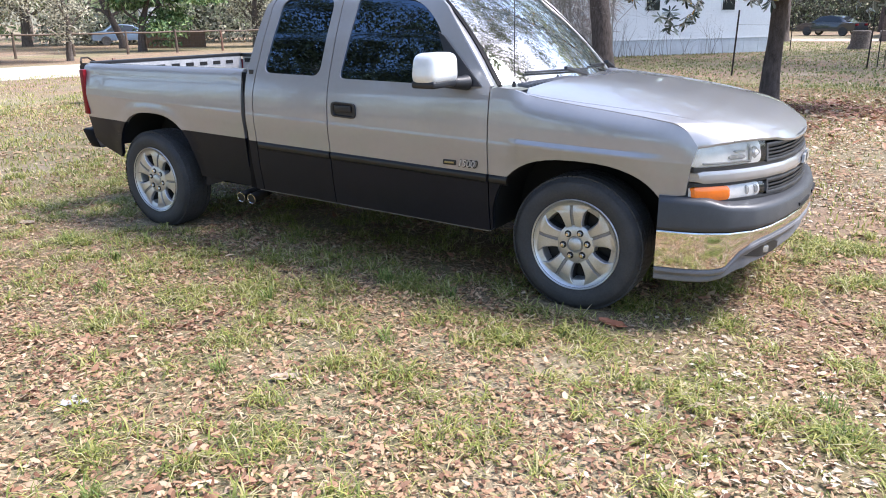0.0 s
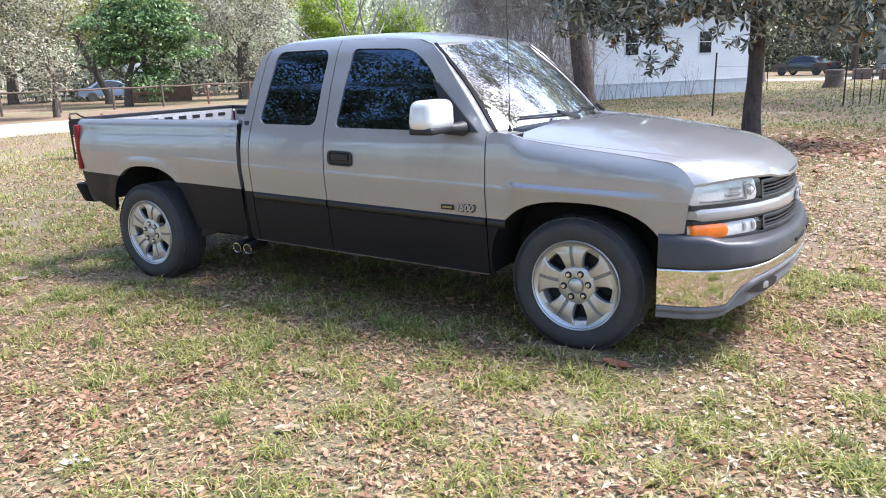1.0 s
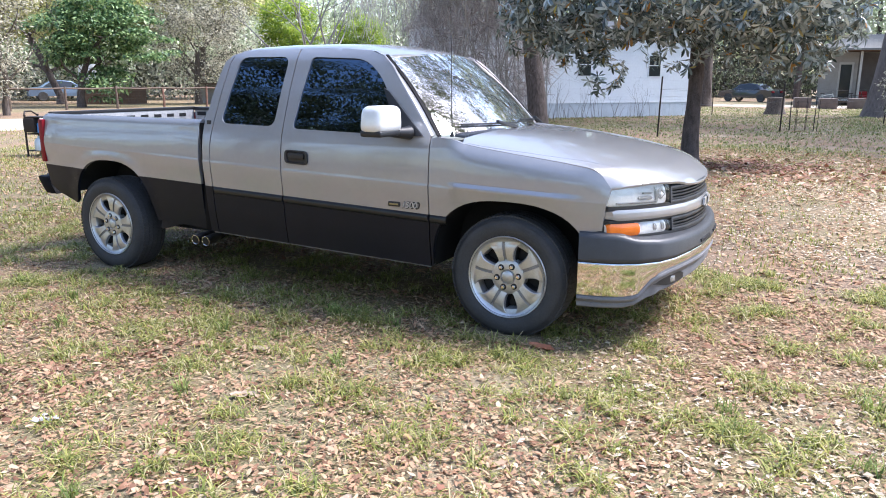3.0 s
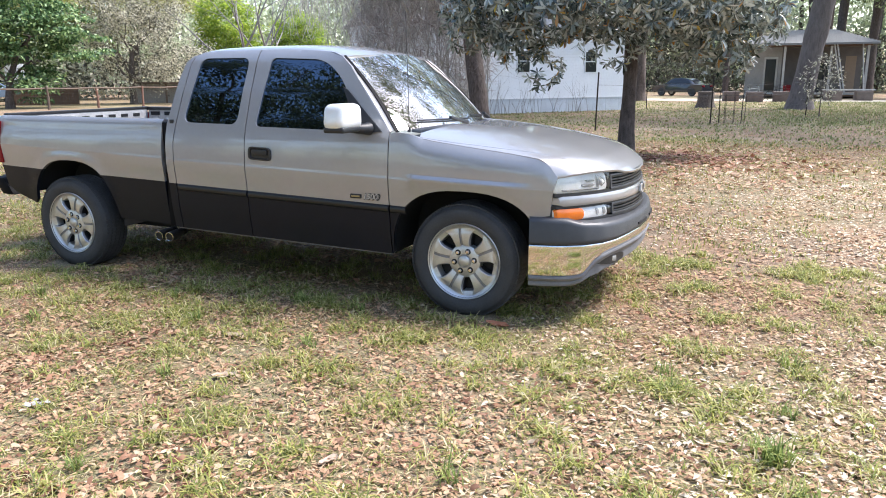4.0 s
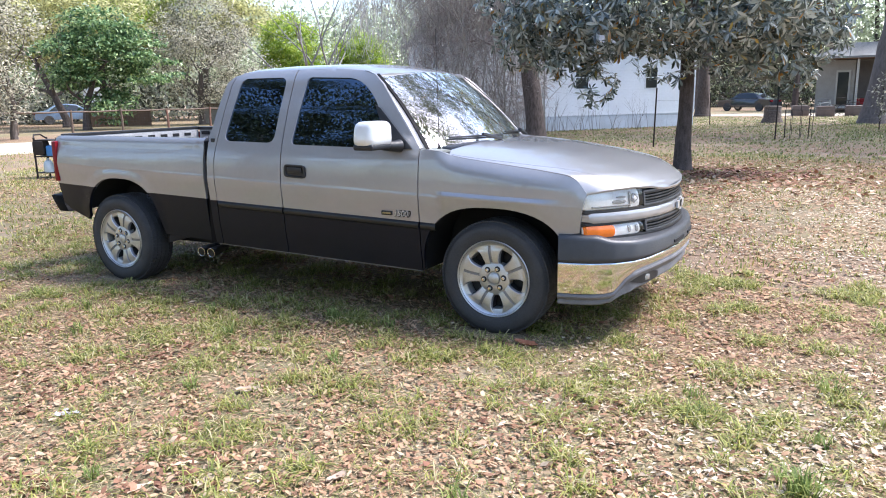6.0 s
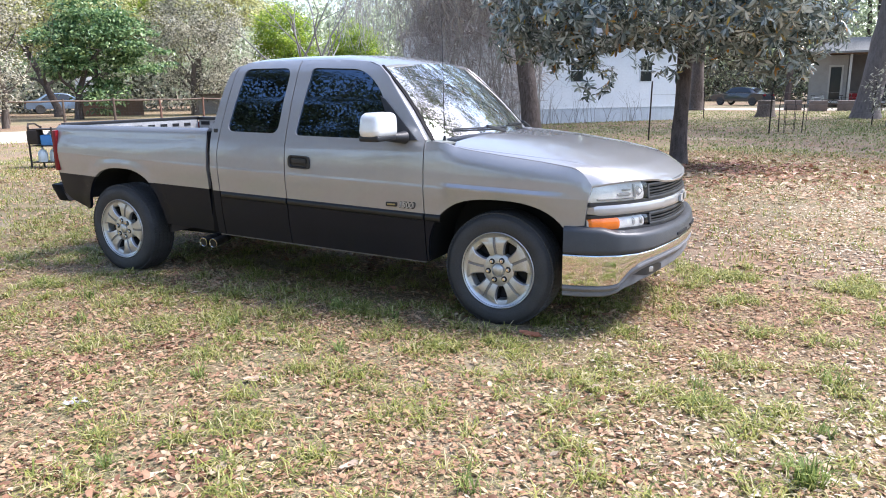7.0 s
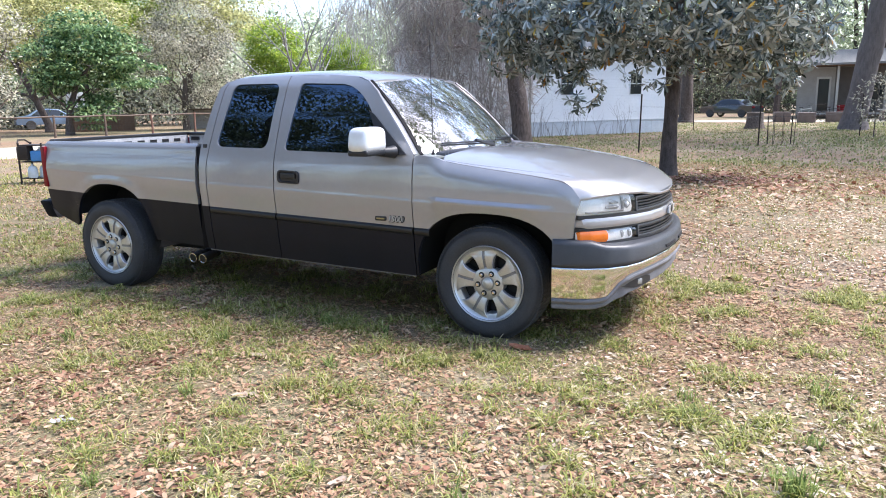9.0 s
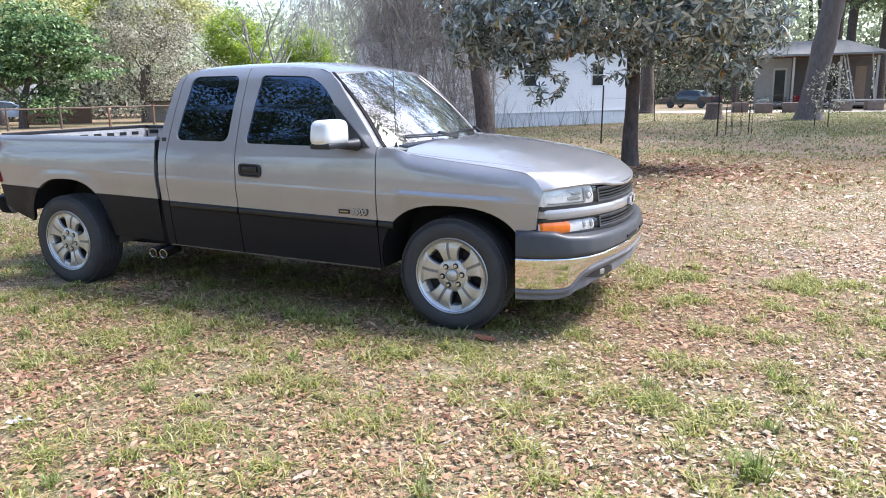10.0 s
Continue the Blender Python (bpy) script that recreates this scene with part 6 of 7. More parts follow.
def bicycle(x, y, rz, material, label):
    t = thing("bicycle", x, y, 0, rz, label=label, category="bicycle", group="bicycles by the house")
    for nm, cx in (("wheel", -0.52), ("wheel", 0.52)):
        bm = bmesh.new()
        tube(bm, [(cx + 0.32 * math.cos(a), 0, 0.335 + 0.32 * math.sin(a)) for a in lin(0, 2 * math.pi, 29)], 0.018, 6, False)
        for k in range(6):
            a = math.pi * k / 6
            tube(bm, [(cx + 0.31 * math.cos(a), 0, 0.335 + 0.31 * math.sin(a)), (cx - 0.31 * math.cos(a), 0, 0.335 - 0.31 * math.sin(a))], 0.003, 4, False)
        part(nm, bm, IRON, t)
    bm = bmesh.new()
    for p, q in (((-0.52, 0, 0.335), (-0.10, 0, 0.30)), ((-0.52, 0, 0.335), (-0.22, 0, 0.80)), ((-0.10, 0, 0.30), (-0.24, 0, 0.86)), ((-0.20, 0, 0.74), (0.36, 0, 0.82)), ((-0.10, 0, 0.30), (0.37, 0, 0.76)), ((0.34, 0, 0.92), (0.52, 0, 0.335))):
        tube(bm, [p, q], 0.017, 7)
    part("frame", bm, material, t)
    bm = bmesh.new()
    tube(bm, [(0.22, -0.30, 0.98), (0.33, -0.16, 1.00), (0.34, 0, 0.95), (0.33, 0.16, 1.00), (0.22, 0.30, 0.98)], 0.013, 6)
    part("handlebar", bm, IRON, t)
    boxpart("saddle", -0.36, -0.12, -0.06, 0.06, 0.86, 0.91, IRON, t, bevel=0.02)
    return t


IRON = mat("dark_iron_post", (0.045, 0.035, 0.03), 0.7, 0.3, var=0.4, scale=10)
PALEB = mat("pale_cycle_paint", (0.50, 0.52, 0.50), 0.4, 0.2, var=0.15)
bicycle(0.9, 49.2, 12, PALEB, "pale bicycle standing on the lawn before the house")
bicycle(2.5, 49.6, -15, IRON, "dark bicycle standing on the lawn before the house")

# stump and twigs near the right posts
st = part("tree_stump", lathe(bmesh.new(), [(0.55, 0.0), (0.42, 0.25), (0.40, 0.8), (0.36, 0.84), (0.0, 0.82)], 16), BARK, at=pose(-1.1, 36.6, 0, 90))
tagged(st, "grey tree stump with peeling bark", "stump")

# ---- dark sedan parked by the house ----
CARP = mat("dark_car_paint", (0.04, 0.045, 0.055), 0.25, 0.3, var=0.15, coat=0.8)


def sedan(x, y, rz, paint, label):
    t = thing("sedan", x, y, 0, rz, label=label, category="car")
    prof = [(-2.25, 0.35), (-2.3, 0.62), (-2.2, 0.92), (-1.6, 0.98), (-0.95, 1.38), (-0.2, 1.46), (0.5, 1.38), (1.15, 1.0), (1.95, 0.88), (2.25, 0.70), (2.28, 0.35)]
    bm = bmesh.new()
    rows = []
    for yy, k in ((-0.86, 0), (-0.9, 1), (-0.62, 2), (0.62, 2), (0.9, 1), (0.86, 0)):
        rows.append([bm.verts.new((px, yy, min(pz, 0.95) if k == 1 else (0.35 if k == 0 else pz))) for px, pz in prof])
    for a, b in zip(rows, rows[1:]):
        for i in range(len(prof) - 1):
            bm.faces.new((a[i], a[i + 1], b[i + 1], b[i]))
    bmesh.ops.remove_doubles(bm, verts=bm.verts[:], dist=0.0005)
    bmesh.ops.recalc_face_normals(bm, faces=bm.faces[:])
    part("body", bm, paint, t)
    for s in (-1, 1):
        bm = bmesh.new()
        vs = [bm.verts.new(p) for p in ((-1.35, s * 0.895, 1.0), (-0.85, s * 0.70, 1.33), (-0.2, s * 0.66, 1.40), (0.45, s * 0.70, 1.33), (0.95, s * 0.895, 1.0))]
        bm.faces.new(vs)
        for v in bm.verts:
            v.co.y += s * 0.02
        part("side_window", bm, GLASSD, t)
        for wx in (-1.4, 1.4):
            w = part("wheel", lathe(bmesh.new(), [(0.0, -0.1), (0.2, -0.1), (0.21, -0.11), (0.31, -0.11), (0.33, -0.06), (0.33, 0.06), (0.31, 0.1), (0, 0.1)], 24), RUBBER, t, at=pose(wx, s * 0.80, 0.33))
            part("rim", lathe(bmesh.new(), [(0.0, -0.118 * -s * -1), (0.20, -0.115 * -s * -1)], 20), ALLOY, w)
    for nm, xs, zs in (("windscreen", (0.52, 1.10), (1.37, 1.03)), ("rear_window", (-0.97, -1.56), (1.37, 1.02))):
        bm = bmesh.new()
        vs = [bm.verts.new((xs[0] + 0.02, -0.58, zs[0])), bm.verts.new((xs[1], -0.6, zs[1] + 0.02)), bm.verts.new((xs[1], 0.6, zs[1] + 0.02)), bm.verts.new((xs[0] + 0.02, 0.58, zs[0]))]
        bm.faces.new(vs)
        for v in bm.verts:
            v.co.z += 0.015
        part(nm, bm, GLASSD, t)
    for s in (-1, 1):
        boxpart("headlamp", 2.2, 2.27, s * 0.62 - 0.16, s * 0.62 + 0.16, 0.62, 0.74, REFLECT, t, bevel=0.02)
        boxpart("tail_lamp", -2.31, -2.24, s * 0.62 - 0.16, s * 0.62 + 0.16, 0.72, 0.86, REDLENS, t, bevel=0.02)
    return t


sedan(-4.75, 61.0, 155, CARP, "dark blue sedan parked on the lawn beside the house")
WHITEP = mat("white_car_paint", (0.62, 0.64, 0.67), 0.3, 0.0, var=0.1, coat=0.6)
BLUEP = mat("blue_car_paint", (0.16, 0.24, 0.36), 0.3, 0.2, var=0.15, coat=0.6)
sedan(-48.0, 31.5, 60, BLUEP, "pale blue car beyond the fence")
sedan(14.2, 63.0, 10, WHITEP, "white car behind the house")
ribbon("sand_drive", [(x, 50.5 + 0.03 * x) for x in lin(-26, 20, 24)], 4.6, 0.03, SAND, label="pale sandy drive where cars stand", category="road", kind="structure")

# ---- fence along the track ----
POST = mat("weathered_fence_wood", (0.17, 0.125, 0.095), 0.9, var=0.4, scale=5, bump=0.7, bscale=25)
POSTR = mat("rusty_brown_post", (0.26, 0.14, 0.10), 0.9, var=0.35, scale=5, bump=0.6, bscale=25)
WIRE = mat("wire_grey", (0.16, 0.15, 0.14), 0.6, 0.5, var=0.3)
fence = thing("rail_fence", -33, 23, 0, label="low weathered wooden rail fence with wire mesh", category="fence")
F0, F1 = Vector((-36.2, 11.0, 0)), Vector((-29.6, 33.5, 0))
NF = 9
for k in range(NF + 1):
    p = F0.lerp(F1, k / NF) - Vector((-33, 23, 0))
    bm = bmesh.new()
    tube(bm, [(0, 0, -0.1), (0.01, 0, 0.6), (rng.uniform(-0.04, 0.04), rng.uniform(-0.06, 0.06), 1.16 + rng.uniform(-0.05, 0.06))], [0.065, 0.06, 0.055], 8)
    part("post", bm, POSTR if k in (6, 7) else POST, fence, at=pose(p.x, p.y, 0))
    if k < NF:
        q = F0.lerp(F1, (k + 1) / NF) - Vector((-33, 23, 0))
        bm = bmesh.new()
        tube(bm, [(p.x, p.y, 1.08), ((p.x + q.x) / 2, (p.y + q.y) / 2, 1.05), (q.x, q.y, 1.09)], 0.045, 7)
        part("rail", bm, POST, fence)
bm = bmesh.new()
p, q = F0 - Vector((-33, 23, 0)), F1 - Vector((-33, 23, 0))
for z in lin(0.12, 0.95, 7):
    tube(bm, [p + Vector((0.07, 0, z)), q + Vector((0.07, 0, z))], 0.003, 4, False)
for k in range(150):
    a = p.lerp(q, k / 150)
    tube(bm, [a + Vector((0.07, 0, 0.08)), a + Vector((0.07, 0, 0.98))], 0.002, 4, False)
w = part("wire_mesh", bm, WIRE, fence)
tagged(w, kind="stuff")

# things beyond the fence: brown shed, white panel, low roofed stand
shed = thing("brown_shed", -39.0, 28.6, 0, 52, label="low dark brown board shed", category="shed")
for k in range(14):
    boxpart("board", -1.9 + 0.27 * k, -1.9 + 0.27 * k + 0.255, -0.05, 0.0, 0, 0.98 + 0.02 * (k % 3), WOODB, shed)
boxpart("shell", -1.9, 1.86, 0.0, 1.4, 0, 0.96, WOODB, shed)
boxpart("roof", -2.0, 1.96, -0.12, 1.5, 1.0, 1.06, POST, shed)
wp = boxpart("white_panel", -0.55, 0.55, -0.05, 0.05, 0.35, 2.5, SIDING, None, bevel=0.01, at=pose(-42.6, 29.5, 0.0, 0, 0, 40))
tagged(wp, "plain white upright panel on a dark footing", "panel")
boxpart("foot", -0.45, 0.45, -0.04, 0.04, 0.0, 0.36, WOODB, wp)
stand = thing("open_stand", -33.6, 34.6, 0, 40, label="low roofed wooden stand behind the fence", category="shelter")
boxpart("roof", -3.2, 3.2, -0.8, 0.8, 1.22, 1.34, POST, stand, bevel=0.01)
boxpart("back", -3.1, 3.1, 0.6, 0.7, 0.0, 1.22, WTRIM, stand)
for x in (-3.0, -1.0, 1.0, 3.0):
    boxpart("post", x - 0.06, x + 0.06, -0.7, -0.58, 0, 1.22, POST, stand)

# ---- thin posts with wire on the right lawn ----
for x, y, h, lean in ((-2.88, 18.0, 1.72, 1.5), (-3.72, 34.2, 1.5, -1), (0.1, 22.3, 1.6, 0.5), (3.3, 29.5, 1.7, 0.8), (7.6, 30.5, 1.6, -0.5)):
    bm = box(bmesh.new(), -0.022, 0.022, -0.006, 0.006, -0.1, h, 0.002, 1)
    box(bm, -0.006, 0.006, 0.006, 0.03, -0.1, h, 0.002, 1)
    ob = part("fence_post", bm, IRON, at=pose(x, y, 0, lean, lean))
    tagged(ob, "thin dark iron stake standing in the lawn", "post", "iron stakes")
cage = thing("wire_cage", 0.72, 23.2, 0, label="loose wire cage of thin stakes round a sapling", category="wire cage")
for k in range(9):
    a = 2 * math.pi * k / 9
    bm = bmesh.new()
    tube(bm, [(0.42 * math.cos(a), 0.42 * math.sin(a), 0), (0.44 * math.cos(a), 0.44 * math.sin(a), 1.0 + 0.1 * math.sin(k * 2.0))], 0.009, 5)
    part("stake", bm, IRON, cage)
for z in (0.3, 0.62, 0.94):
    bm = bmesh.new()
    tube(bm, [(0.43 * math.cos(t), 0.43 * math.sin(t), z) for t in lin(0, 2 * math.pi, 25)], 0.004, 4, False)
    part("hoop", bm, IRON, cage)
lw = thing("line_wire", 0, 0, 0, label="thin slack fence wires between the stakes", category="wire")
for a, b in (((-3.72, 34.2), (0.1, 22.3)), ((0.1, 22.3), (3.3, 29.5)), ((3.3, 29.5), (7.6, 30.5)), ((-2.88, 18.0), (0.1, 22.3))):
    for z in (0.5, 0.95, 1.35):
        bm = bmesh.new()
        tube(bm, [(a[0], a[1], z), ((a[0] + b[0]) / 2, (a[1] + b[1]) / 2, z - 0.06), (b[0], b[1], z)], 0.004, 4, False)
        part("wire", bm, WIRE, lw)

# ---- cart with jugs and a blue drum behind the truck ----
BLUE = mat("blue_plastic", (0.06, 0.26, 0.62), 0.35, var=0.25, scale=6)
CYAN = mat("faded_blue_sheet", (0.20, 0.50, 0.72), 0.6, var=0.3, scale=5)
JUG = mat("milky_jug", (0.62, 0.70, 0.74), 0.4, var=0.15, scale=10)
cart = thing("utility_cart", -12.74, 5.66, 0, 20, label="dark metal cart loaded with pale jugs", category="cart")
for x in (-0.27, 0.27):
    for y in (-0.2, 0.2):
        bm = bmesh.new()
        tube(bm, [(x, y, 0.0), (x * 1.02, y, 0.5), (x * 0.95, y, 0.86)], 0.02, 8)
        part("leg", bm, IRON, cart)
boxpart("side_bag", -0.30, -0.05, -0.24, 0.0, 0.5, 0.80, IRON, cart, bevel=0.05)
boxpart("blue_bin", -0.02, 0.24, -0.2, 0.12, 0.48, 0.70, BLUE, cart, bevel=0.03)
for z in (0.12, 0.46, 0.80):
    boxpart("shelf", -0.28, 0.28, -0.21, 0.21, z, z + 0.02, IRON, cart, bevel=0.004)
bm = bmesh.new()
tube(bm, [(-0.27, -0.2, 0.84), (-0.32, -0.1, 0.92), (-0.32, 0.1, 0.92), (-0.27, 0.2, 0.84)], 0.018, 8)
part("push_handle", bm, IRON, cart)
jug_prof = [(0.0, 0.0), (0.085, 0.0), (0.095, 0.03), (0.095, 0.17), (0.07, 0.23), (0.028, 0.26), (0.026, 0.29), (0.0, 0.295)]
jug = part("jug", lathe(bmesh.new(), jug_prof, 20), JUG, at=pose(-12.61, 5.70, 0.14, 90, 0, 0))
tagged(jug, "pale translucent plastic jug on the cart", "jug", "jugs on the cart")
for x, y, z in ((-12.73, 5.52, 0.14), (-12.62, 5.66, 0.48), (-12.88, 5.62, 0.48)):
    copy_thing(jug, pose(x, y, z, 90, 0, 0))
drum = part("plastic_drum", lathe(bmesh.new(), [(0.0, 0.0), (0.26, 0.0), (0.285, 0.03), (0.285, 0.28), (0.295, 0.30), (0.285, 0.32), (0.285, 0.58), (0.295, 0.60), (0.285, 0.62), (0.28, 0.80), (0.25, 0.85), (0.0, 0.85)], 32), BLUE, at=pose(-12.38, 6.20, 0, 90))
tagged(drum, "bright blue plastic drum on the grass", "drum")
lid = part("rim_band", lathe(bmesh.new(), [(0.0, 0.855), (0.27, 0.853), (0.295, 0.84), (0.295, 0.74), (0.286, 0.73)], 32), CYAN, drum, "faded pale blue lid")
brd = boxpart("board", -0.015, 0.015, -0.05, 0.05, 0, 0.92, POSTR, None, bevel=0.004, at=pose(-12.42, 5.90, 0, 5, -4, 25))
tagged(brd, "narrow brown board leaning upright", "board")


# ---- fallen leaves and grass ----
def patch(x, y, s, o):
    return noise.noise((x * s + o, y * s - o, o * 0.37))


def field(n, x0, x1, y0, y1, keep):
    """Random places on the ground, kept with the given chance; none inside the tyres."""
    xy = np.stack([rng.uniform(x0, x1, n), rng.uniform(y0, y1, n)], 1)
    ch = np.array([0.0 if (abs(a) < 0.24 or abs(a + 3.645) < 0.24) and -0.14 < b < 0.3 else keep(a, b) for a, b in xy])
    return xy[rng.uniform(size=n) < ch]


def litter(name, xy, lo, hi, material, label, tilt=0.2, ratio=0.45, oval=False):
    n = len(xy)
    a = rng.uniform(0, 2 * math.pi, n)
    tl = rng.normal(size=n) * tilt
    ax = np.stack([np.cos(a), np.sin(a), tl * 0.6], 1)
    up = unit(np.stack([rng.normal(size=n) * tilt, rng.normal(size=n) * tilt, np.ones(n)], 1))
    ln = lo + (hi - lo) * rng.uniform(0, 1, n) ** 1.7
    z = rng.uniform(0.004, 0.022, n) + np.maximum(0, -tl) * ln * 0.6
    ob = leafmesh(name, np.column_stack([xy, z]), ax, up, ln, ln * ratio * rng.uniform(0.55, 1.35, n), rng.uniform(-0.25, 0.25, n)[:, None], material, bend=0.08, oval=oval)
    return tagged(ob, label, "fallen leaves", kind="stuff")


L_STRAW = leafmat("dry_straw", [(0, (0.16, 0.11, 0.07)), (0.4, (0.40, 0.29, 0.19)), (0.75, (0.58, 0.46, 0.30)), (1, (0.46, 0.42, 0.16))], 0.7, 0.1, 0.2)


def near_patch(x, y):
    """1 round the truck, fading out towards the open yard."""
    wob = 0.8 * patch(x, y, 0.6, 13.0)
    return max(0.0, min(1.0, (y + 4.0 + 0.4 * wob) / 1.0)) * max(0.0, min(1.0, (6.0 - x + wob) / 1.8)) * max(0.0, min(1.0, (x + 7.4 + wob) / 1.4))


def leafy_here(x, y):
    return min(1.0, max(0.25, 0.68 + 0.9 * patch(x, y, 0.9, 3.0) + 0.5 * patch(x, y, 2.7, 8.0)))


def grass_here(x, y):
    g = 0.30 + 0.35 * patch(x, y, 0.7, 21.0) + 1.15 * patch(x, y, 3.4, 5.0)
    if x > 0.6 and y > -3:
        g -= 0.12 * min(1.0, (x - 0.6) / 1.2)
    return min(1.0, max(0.02, g))


litter("fallen_leaves", field(310000, -8.0, 6.6, -4.4, 1.6, lambda x, y: 0.0 if y > 0.5 and -3.2 < x < -0.4 else leafy_here(x, y) * near_patch(x, y) * min(1.0, 1.15 - 0.15 * abs(x + 0.5))), 0.012, 0.047, L_DRY, "small dry tan and pink-brown oak leaves", 0.34, 0.42, oval=True)
litter("dry_straw", field(105000, -8.0, 6.6, -4.4, 1.6, lambda x, y: 0.8 * near_patch(x, y)), 0.025, 0.08, L_STRAW, "thin dry straw and twig bits", 0.3, 0.075)
litter("fallen_leaves", field(110000, -14, 10, 1.0, 15, leafy_here), 0.045, 0.09, L_DRY, "dry tan leaves scattered over the lawn")
litter("fallen_leaves", field(50000, -22, 18, -18, 2.0, lambda x, y: leafy_here(x, y) * (1 - near_patch(x, y)) * min(1.0, (y + 18) / 6) * 0.8), 0.05, 0.10, L_DRY, "dry tan leaves over the open yard")
litter("fallen_leaves", field(24000, -24, 16, 12, 34, lambda x, y: leafy_here(x * 0.6, y * 0.6) * 0.7), 0.07, 0.13, L_DRY, "dry leaves on the far lawn")
L_RUST = leafmat("rusty_oak_leaf", [(0, (0.14, 0.06, 0.034)), (0.4, (0.30, 0.155, 0.088)), (0.75, (0.43, 0.265, 0.16)), (1, (0.55, 0.42, 0.28))], 0.6, 0.1, 0.3)
litter("fallen_leaves", field(90000, -6.5, 5.0, -4.2, 1.4, lambda x, y: near_patch(x, y) * min(1.0, max(0.2, 1 - (x - 0.6) / 1.6)) * min(0.85, max(0.0, 1.7 * patch(x, y, 0.8, 31.0) + 0.9 * patch(x, y, 2.6, 17.0) + 0.05 + 0.25 * min(1.0, max(0.0, -1.7 - y))))), 0.022, 0.062, L_RUST, "rust-brown oak leaves in loose patches on the lawn", 0.36, 0.45, oval=True)
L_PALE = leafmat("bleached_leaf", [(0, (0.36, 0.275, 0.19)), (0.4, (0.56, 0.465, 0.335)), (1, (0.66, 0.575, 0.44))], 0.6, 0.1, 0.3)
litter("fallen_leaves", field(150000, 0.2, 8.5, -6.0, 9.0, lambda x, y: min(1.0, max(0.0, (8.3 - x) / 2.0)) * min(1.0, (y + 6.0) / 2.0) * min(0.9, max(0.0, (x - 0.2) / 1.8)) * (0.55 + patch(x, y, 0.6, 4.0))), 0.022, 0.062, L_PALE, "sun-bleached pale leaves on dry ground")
L_MDRY = leafmat("dry_magnolia_leaf", [(0, (0.20, 0.075, 0.045)), (0.4, (0.36, 0.17, 0.10)), (0.7, (0.50, 0.35, 0.22)), (1, (0.62, 0.50, 0.36))], 0.5, 0.1, 0.4)
litter("fallen_leaves", field(16000, -5.0, 7.5, 4.5, 15.5, lambda x, y: max(0, 1.1 - math.hypot((x - 0.6) / 4.2, (y - 10.2) / 3.6)) * (0.5 + 0.9 * max(0, patch(x, y, 0.7, 1.0) + 0.3))), 0.10, 0.20, L_MDRY, "large rusty magnolia leaves below the tree", 0.3, 0.42)
L_REDD = leafmat("rust_red_litter", [(0, (0.10, 0.035, 0.025)), (0.5, (0.24, 0.095, 0.065)), (1, (0.42, 0.22, 0.15))], 0.6, 0.1, 0.3)
litter("fallen_leaves", field(9000, -1.6, 2.6, 9.2, 13.0, lambda x, y: max(0.0, 1.0 - math.hypot((x - 0.4) / 1.7, (y - 11.1) / 1.5)) * (0.6 + patch(x, y, 1.3, 6.0))), 0.06, 0.14, L_REDD, "rust-red leaves heaped round the magnolia's foot", 0.3, 0.45, oval=True)
litter("fallen_leaves", field(420, -6, 5, -3.6, 2.0, lambda x, y: 0.75), 0.055, 0.085, L_MDRY, "larger curled brown leaves among the litter", 0.35, 0.45)


L_LAWN = leafmat("lawn_blade", [(0, (0.12, 0.155, 0.055)), (0.5, (0.25, 0.28, 0.105)), (0.85, (0.39, 0.375, 0.19)), (1, (0.54, 0.46, 0.33))], 0.6, 0.3, 0.3)


def grass(name, tufts, blades, h0, h1, width, spread, label, lean=0.8, material=None):
    """Tufts of curved blades as one mesh."""
    n = len(tufts) * blades
    base2 = np.repeat(tufts, blades, 0) + rng.normal(size=(n, 2)) * spread
    a = rng.uniform(0, 2 * math.pi, n)
    out = np.stack([np.cos(a), np.sin(a), np.zeros(n)], 1)
    h = rng.uniform(h0, h1, n)[:, None]
    le = rng.uniform(0.3, 1.3, n)[:, None] * lean
    b = np.column_stack([base2, np.zeros(n)])
    sd = np.stack([-np.sin(a), np.cos(a), np.zeros(n)], 1) * width * rng.uniform(0.7, 1.3, n)[:, None]
    mid = b + out * h * le * 0.45 + np.array([0, 0, 1.0]) * h * 0.6
    tip = b + out * h * le * 1.25 + np.array([0, 0, 1.0]) * h * (1.0 - 0.35 * le)
    v = np.stack([b - sd, b + sd, mid + sd * 0.8, mid - sd * 0.8, tip], 1).reshape(-1, 3)
    k = np.arange(n)[:, None] * 5
    f = np.concatenate([k + [0, 1, 2], k + [0, 2, 3], k + [3, 2, 4]], 1).reshape(-1, 3)
    me = bpy.data.meshes.new(name)
    me.vertices.add(len(v))
    me.vertices.foreach_set("co", v.astype(np.float32).ravel())
    me.loops.add(len(f) * 3)
    me.loops.foreach_set("vertex_index", f.astype(np.int32).ravel())
    me.polygons.add(len(f))
    me.polygons.foreach_set("loop_start", (np.arange(len(f)) * 3).astype(np.int32))
    me.update(calc_edges=True)
    me.materials.append(material or L_GRASS)
    return tagged(new(name, me), label, "grass", kind="stuff")


near = field(6200, -8.0, 6.6, -4.4, 2.4, lambda x, y: grass_here(x, y) * near_patch(x, y))
clump = np.concatenate([near + rng.normal(size=near.shape) * 0.035 for k in range(5)])
grass("grass", clump, 9, 0.025, 0.085, 0.0034, 0.026, "yellow-green grass tufts among the leaves", 1.5)
grass("grass", field(80000, -8.0, 6.6, -4.4, 2.2, lambda x, y: (0.12 + 0.8 * grass_here(x, y)) * near_patch(x, y)), 3, 0.018, 0.050, 0.0026, 0.03, "single short grass blades", 1.8)
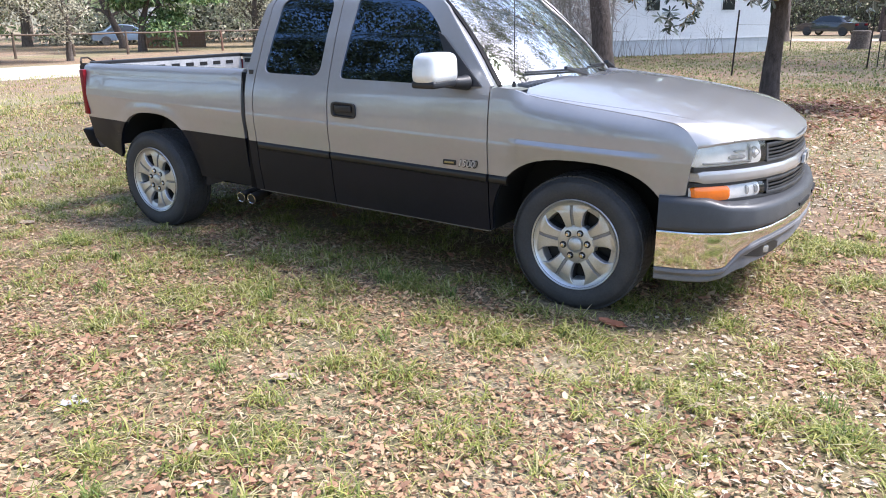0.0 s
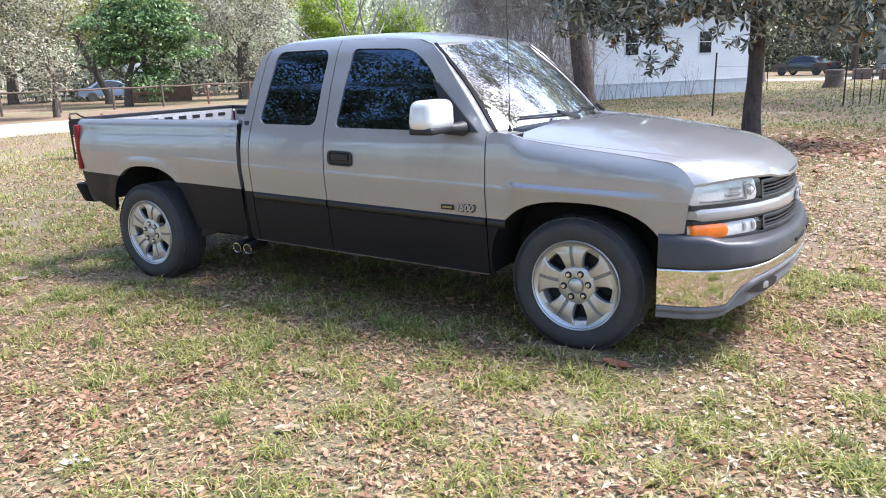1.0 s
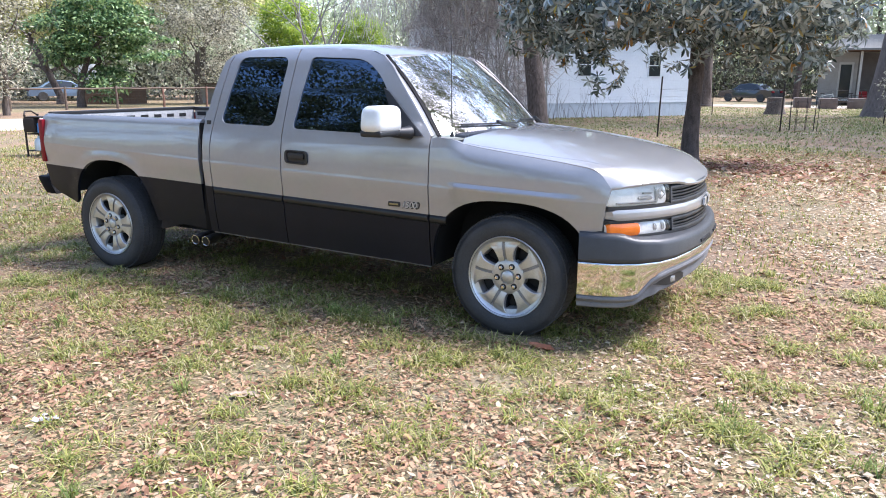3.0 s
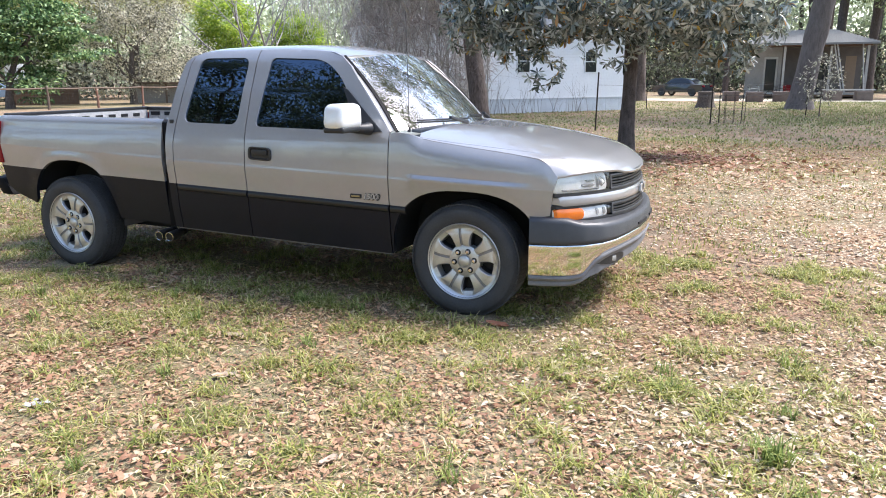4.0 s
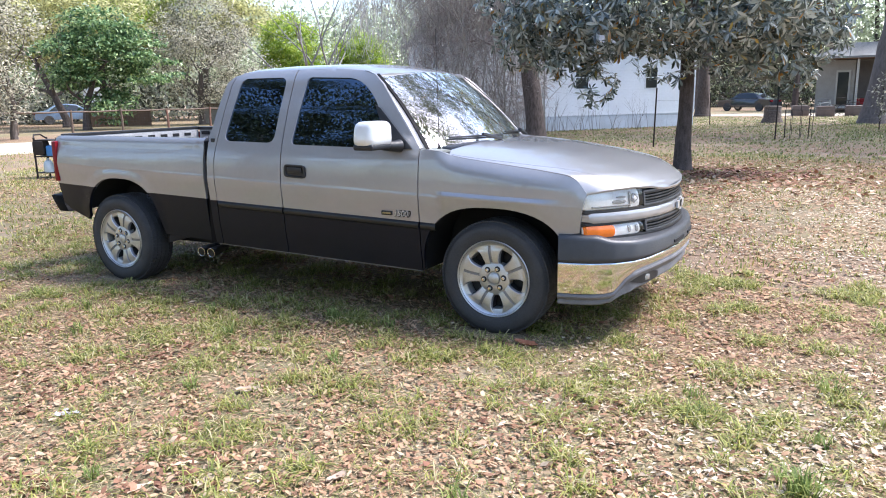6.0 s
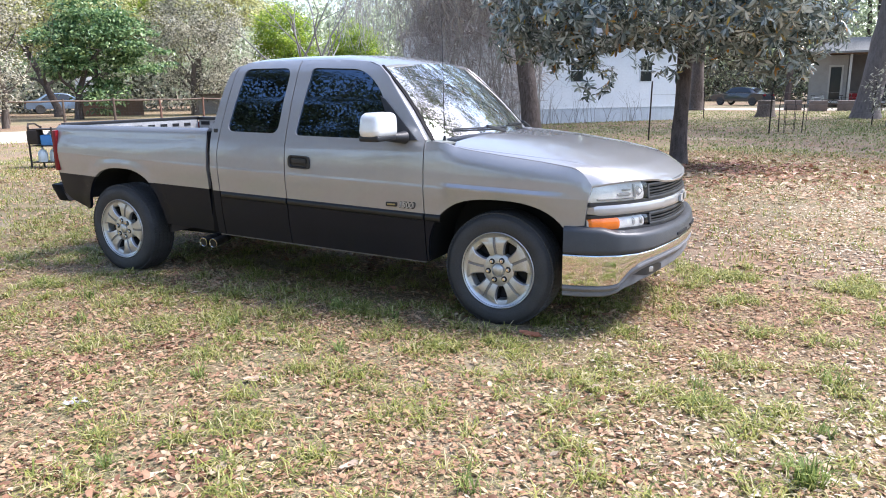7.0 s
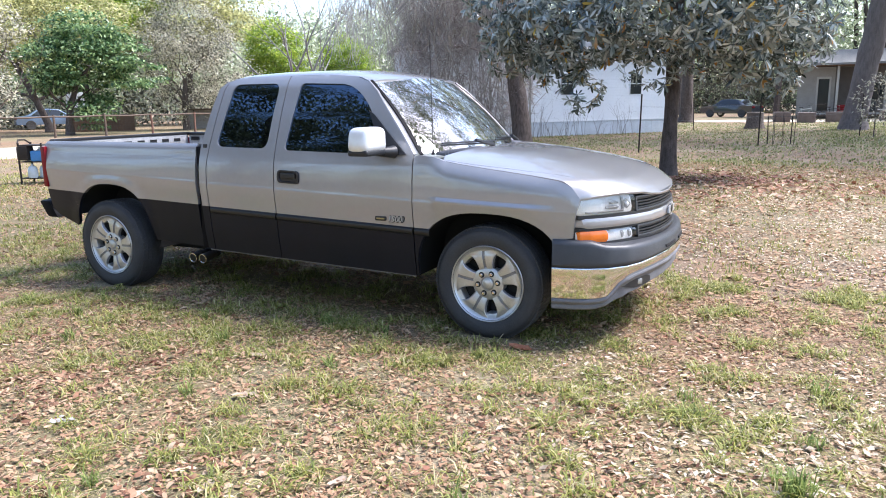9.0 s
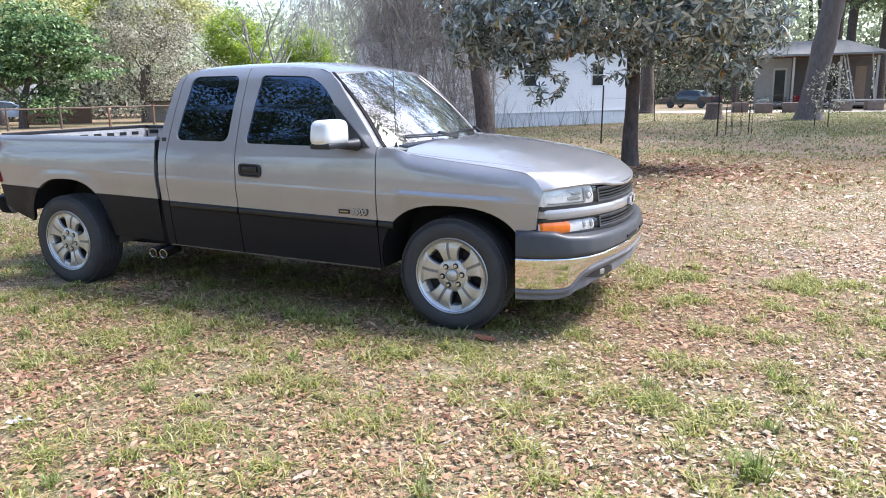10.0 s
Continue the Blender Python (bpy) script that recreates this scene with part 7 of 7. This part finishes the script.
grass("grass", field(11000, -22, 18, -18, 2.0, lambda x, y: (0.1 + grass_here(x * 0.7, y * 0.7)) * (1 - near_patch(x, y)) * min(1.0, (y + 18) / 6)), 6, 0.03, 0.08, 0.006, 0.08, "patchy grass of the open yard")
grass("grass", field(26000, -15, 11, 1.5, 16, lambda x, y: 0.15 + grass_here(x * 0.7, y * 0.7)), 4, 0.025, 0.07, 0.006, 0.07, "patchy lawn grass behind the truck")
grass("grass", field(30000, -26, 20, 14, 46, lambda x, y: 0.35 + grass_here(x * 0.4, y * 0.4)), 3, 0.03, 0.08, 0.019, 0.18, "thin lawn grass further off", material=L_LAWN)
grass("grass", field(15000, -22, -5.0, -2.5, 17, lambda x, y: 0.7 * min(1.0, (-5.0 - x) / 1.5) * (0.75 + 0.8 * patch(x, y, 0.5, 2.0))), 5, 0.03, 0.085, 0.006, 0.09, "yellow-green lawn behind the truck")
grass("grass", field(9000, 2.0, 24, 22, 48, lambda x, y: 0.55 + 0.6 * patch(x, y, 0.3, 9.0)), 6, 0.05, 0.11, 0.014, 0.20, "greener lawn before the house", material=L_LAWN)
L_TUFT = leafmat("fresh_tuft_blade", [(0, (0.09, 0.14, 0.035)), (0.5, (0.21, 0.28, 0.07)), (1, (0.42, 0.44, 0.15))], 0.6, 0.35, 0.3)
grass("grass", np.array([[1.95, -1.38], [1.98, -1.42], [1.93, -1.42], [1.99, -1.37]]), 34, 0.07, 0.15, 0.0032, 0.022, "one thick bright tuft of grass", 0.8, L_TUFT)
for k in range(34):
    gx, gy = rng.uniform(-4.5, 3.6), rng.uniform(-3.0, -0.2)
    grass("grass_tuft", np.array([[gx, gy], [gx + 0.03, gy - 0.02], [gx - 0.03, gy + 0.01]]), 15, 0.045, 0.11, 0.003, 0.022, "small upright tuft of fresh green grass", 0.8, L_TUFT)

PAPER = mat("white_scrap", (0.46, 0.44, 0.42), 0.7, var=0.2, scale=40)
for k, (x, y, s) in enumerate(((-1.44, -2.23, 0.032), (-1.39, -2.19, 0.024), (-1.46, -2.18, 0.015))):
    bm = bmesh.new()
    sheet(bm, lambda u, v, k=k, s=s: (s * u, s * 0.7 * v, 0.012 + 0.010 * noise.noise((u * 1.5 + k, v * 1.5, 4))), lin(-1, 1, 7), lin(-1, 1, 6), (0, 0, -0.002))
    ob = part("paper_scrap", bm, PAPER, at=pose(x, y, 0.012, 0, 0, 25 + 40 * k))
    tagged(ob, "crumpled white paper scrap among the leaves", "litter")
BIGLEAF = mat("curled_tan_leaf", (0.48, 0.36, 0.26), 0.7, var=0.3, scale=30)
REDLEAF = mat("rust_red_leaf", (0.42, 0.16, 0.08), 0.6, var=0.3, scale=30)
for x, y, s, a, m_ in ((-0.79, -1.55, 0.075, 35, BIGLEAF), (-4.65, -0.59, 0.10, 10, BIGLEAF), (0.30, -0.17, 0.085, -10, REDLEAF), (-1.16, -1.01, 0.06, 20, BIGLEAF), (0.22, -2.13, 0.05, 70, BIGLEAF), (-0.255, -2.40, 0.055, 100, BIGLEAF)):
    bm = bmesh.new()
    sheet(bm, lambda u, v, s=s: (s * (u + 0.12 * noise.noise((v * 2, s * 90, 1))), s * 0.45 * v * (1 - u * u) ** 0.6 * (1 + 0.5 * noise.noise((u * 4, v * 2, s * 70))), 0.010 * (v * v + 0.5 * u * u) + 0.008 * noise.noise((u * 3, v * 2, s * 50))), lin(-1, 1, 11), lin(-1, 1, 5), (0, 0, -0.0015))
    ob = part("dry_leaf", bm, m_, at=pose(x, y, 0.014, 0, 0, a))
    tagged(ob, "single large curled dry leaf on the grass", "leaf", "large single leaves")
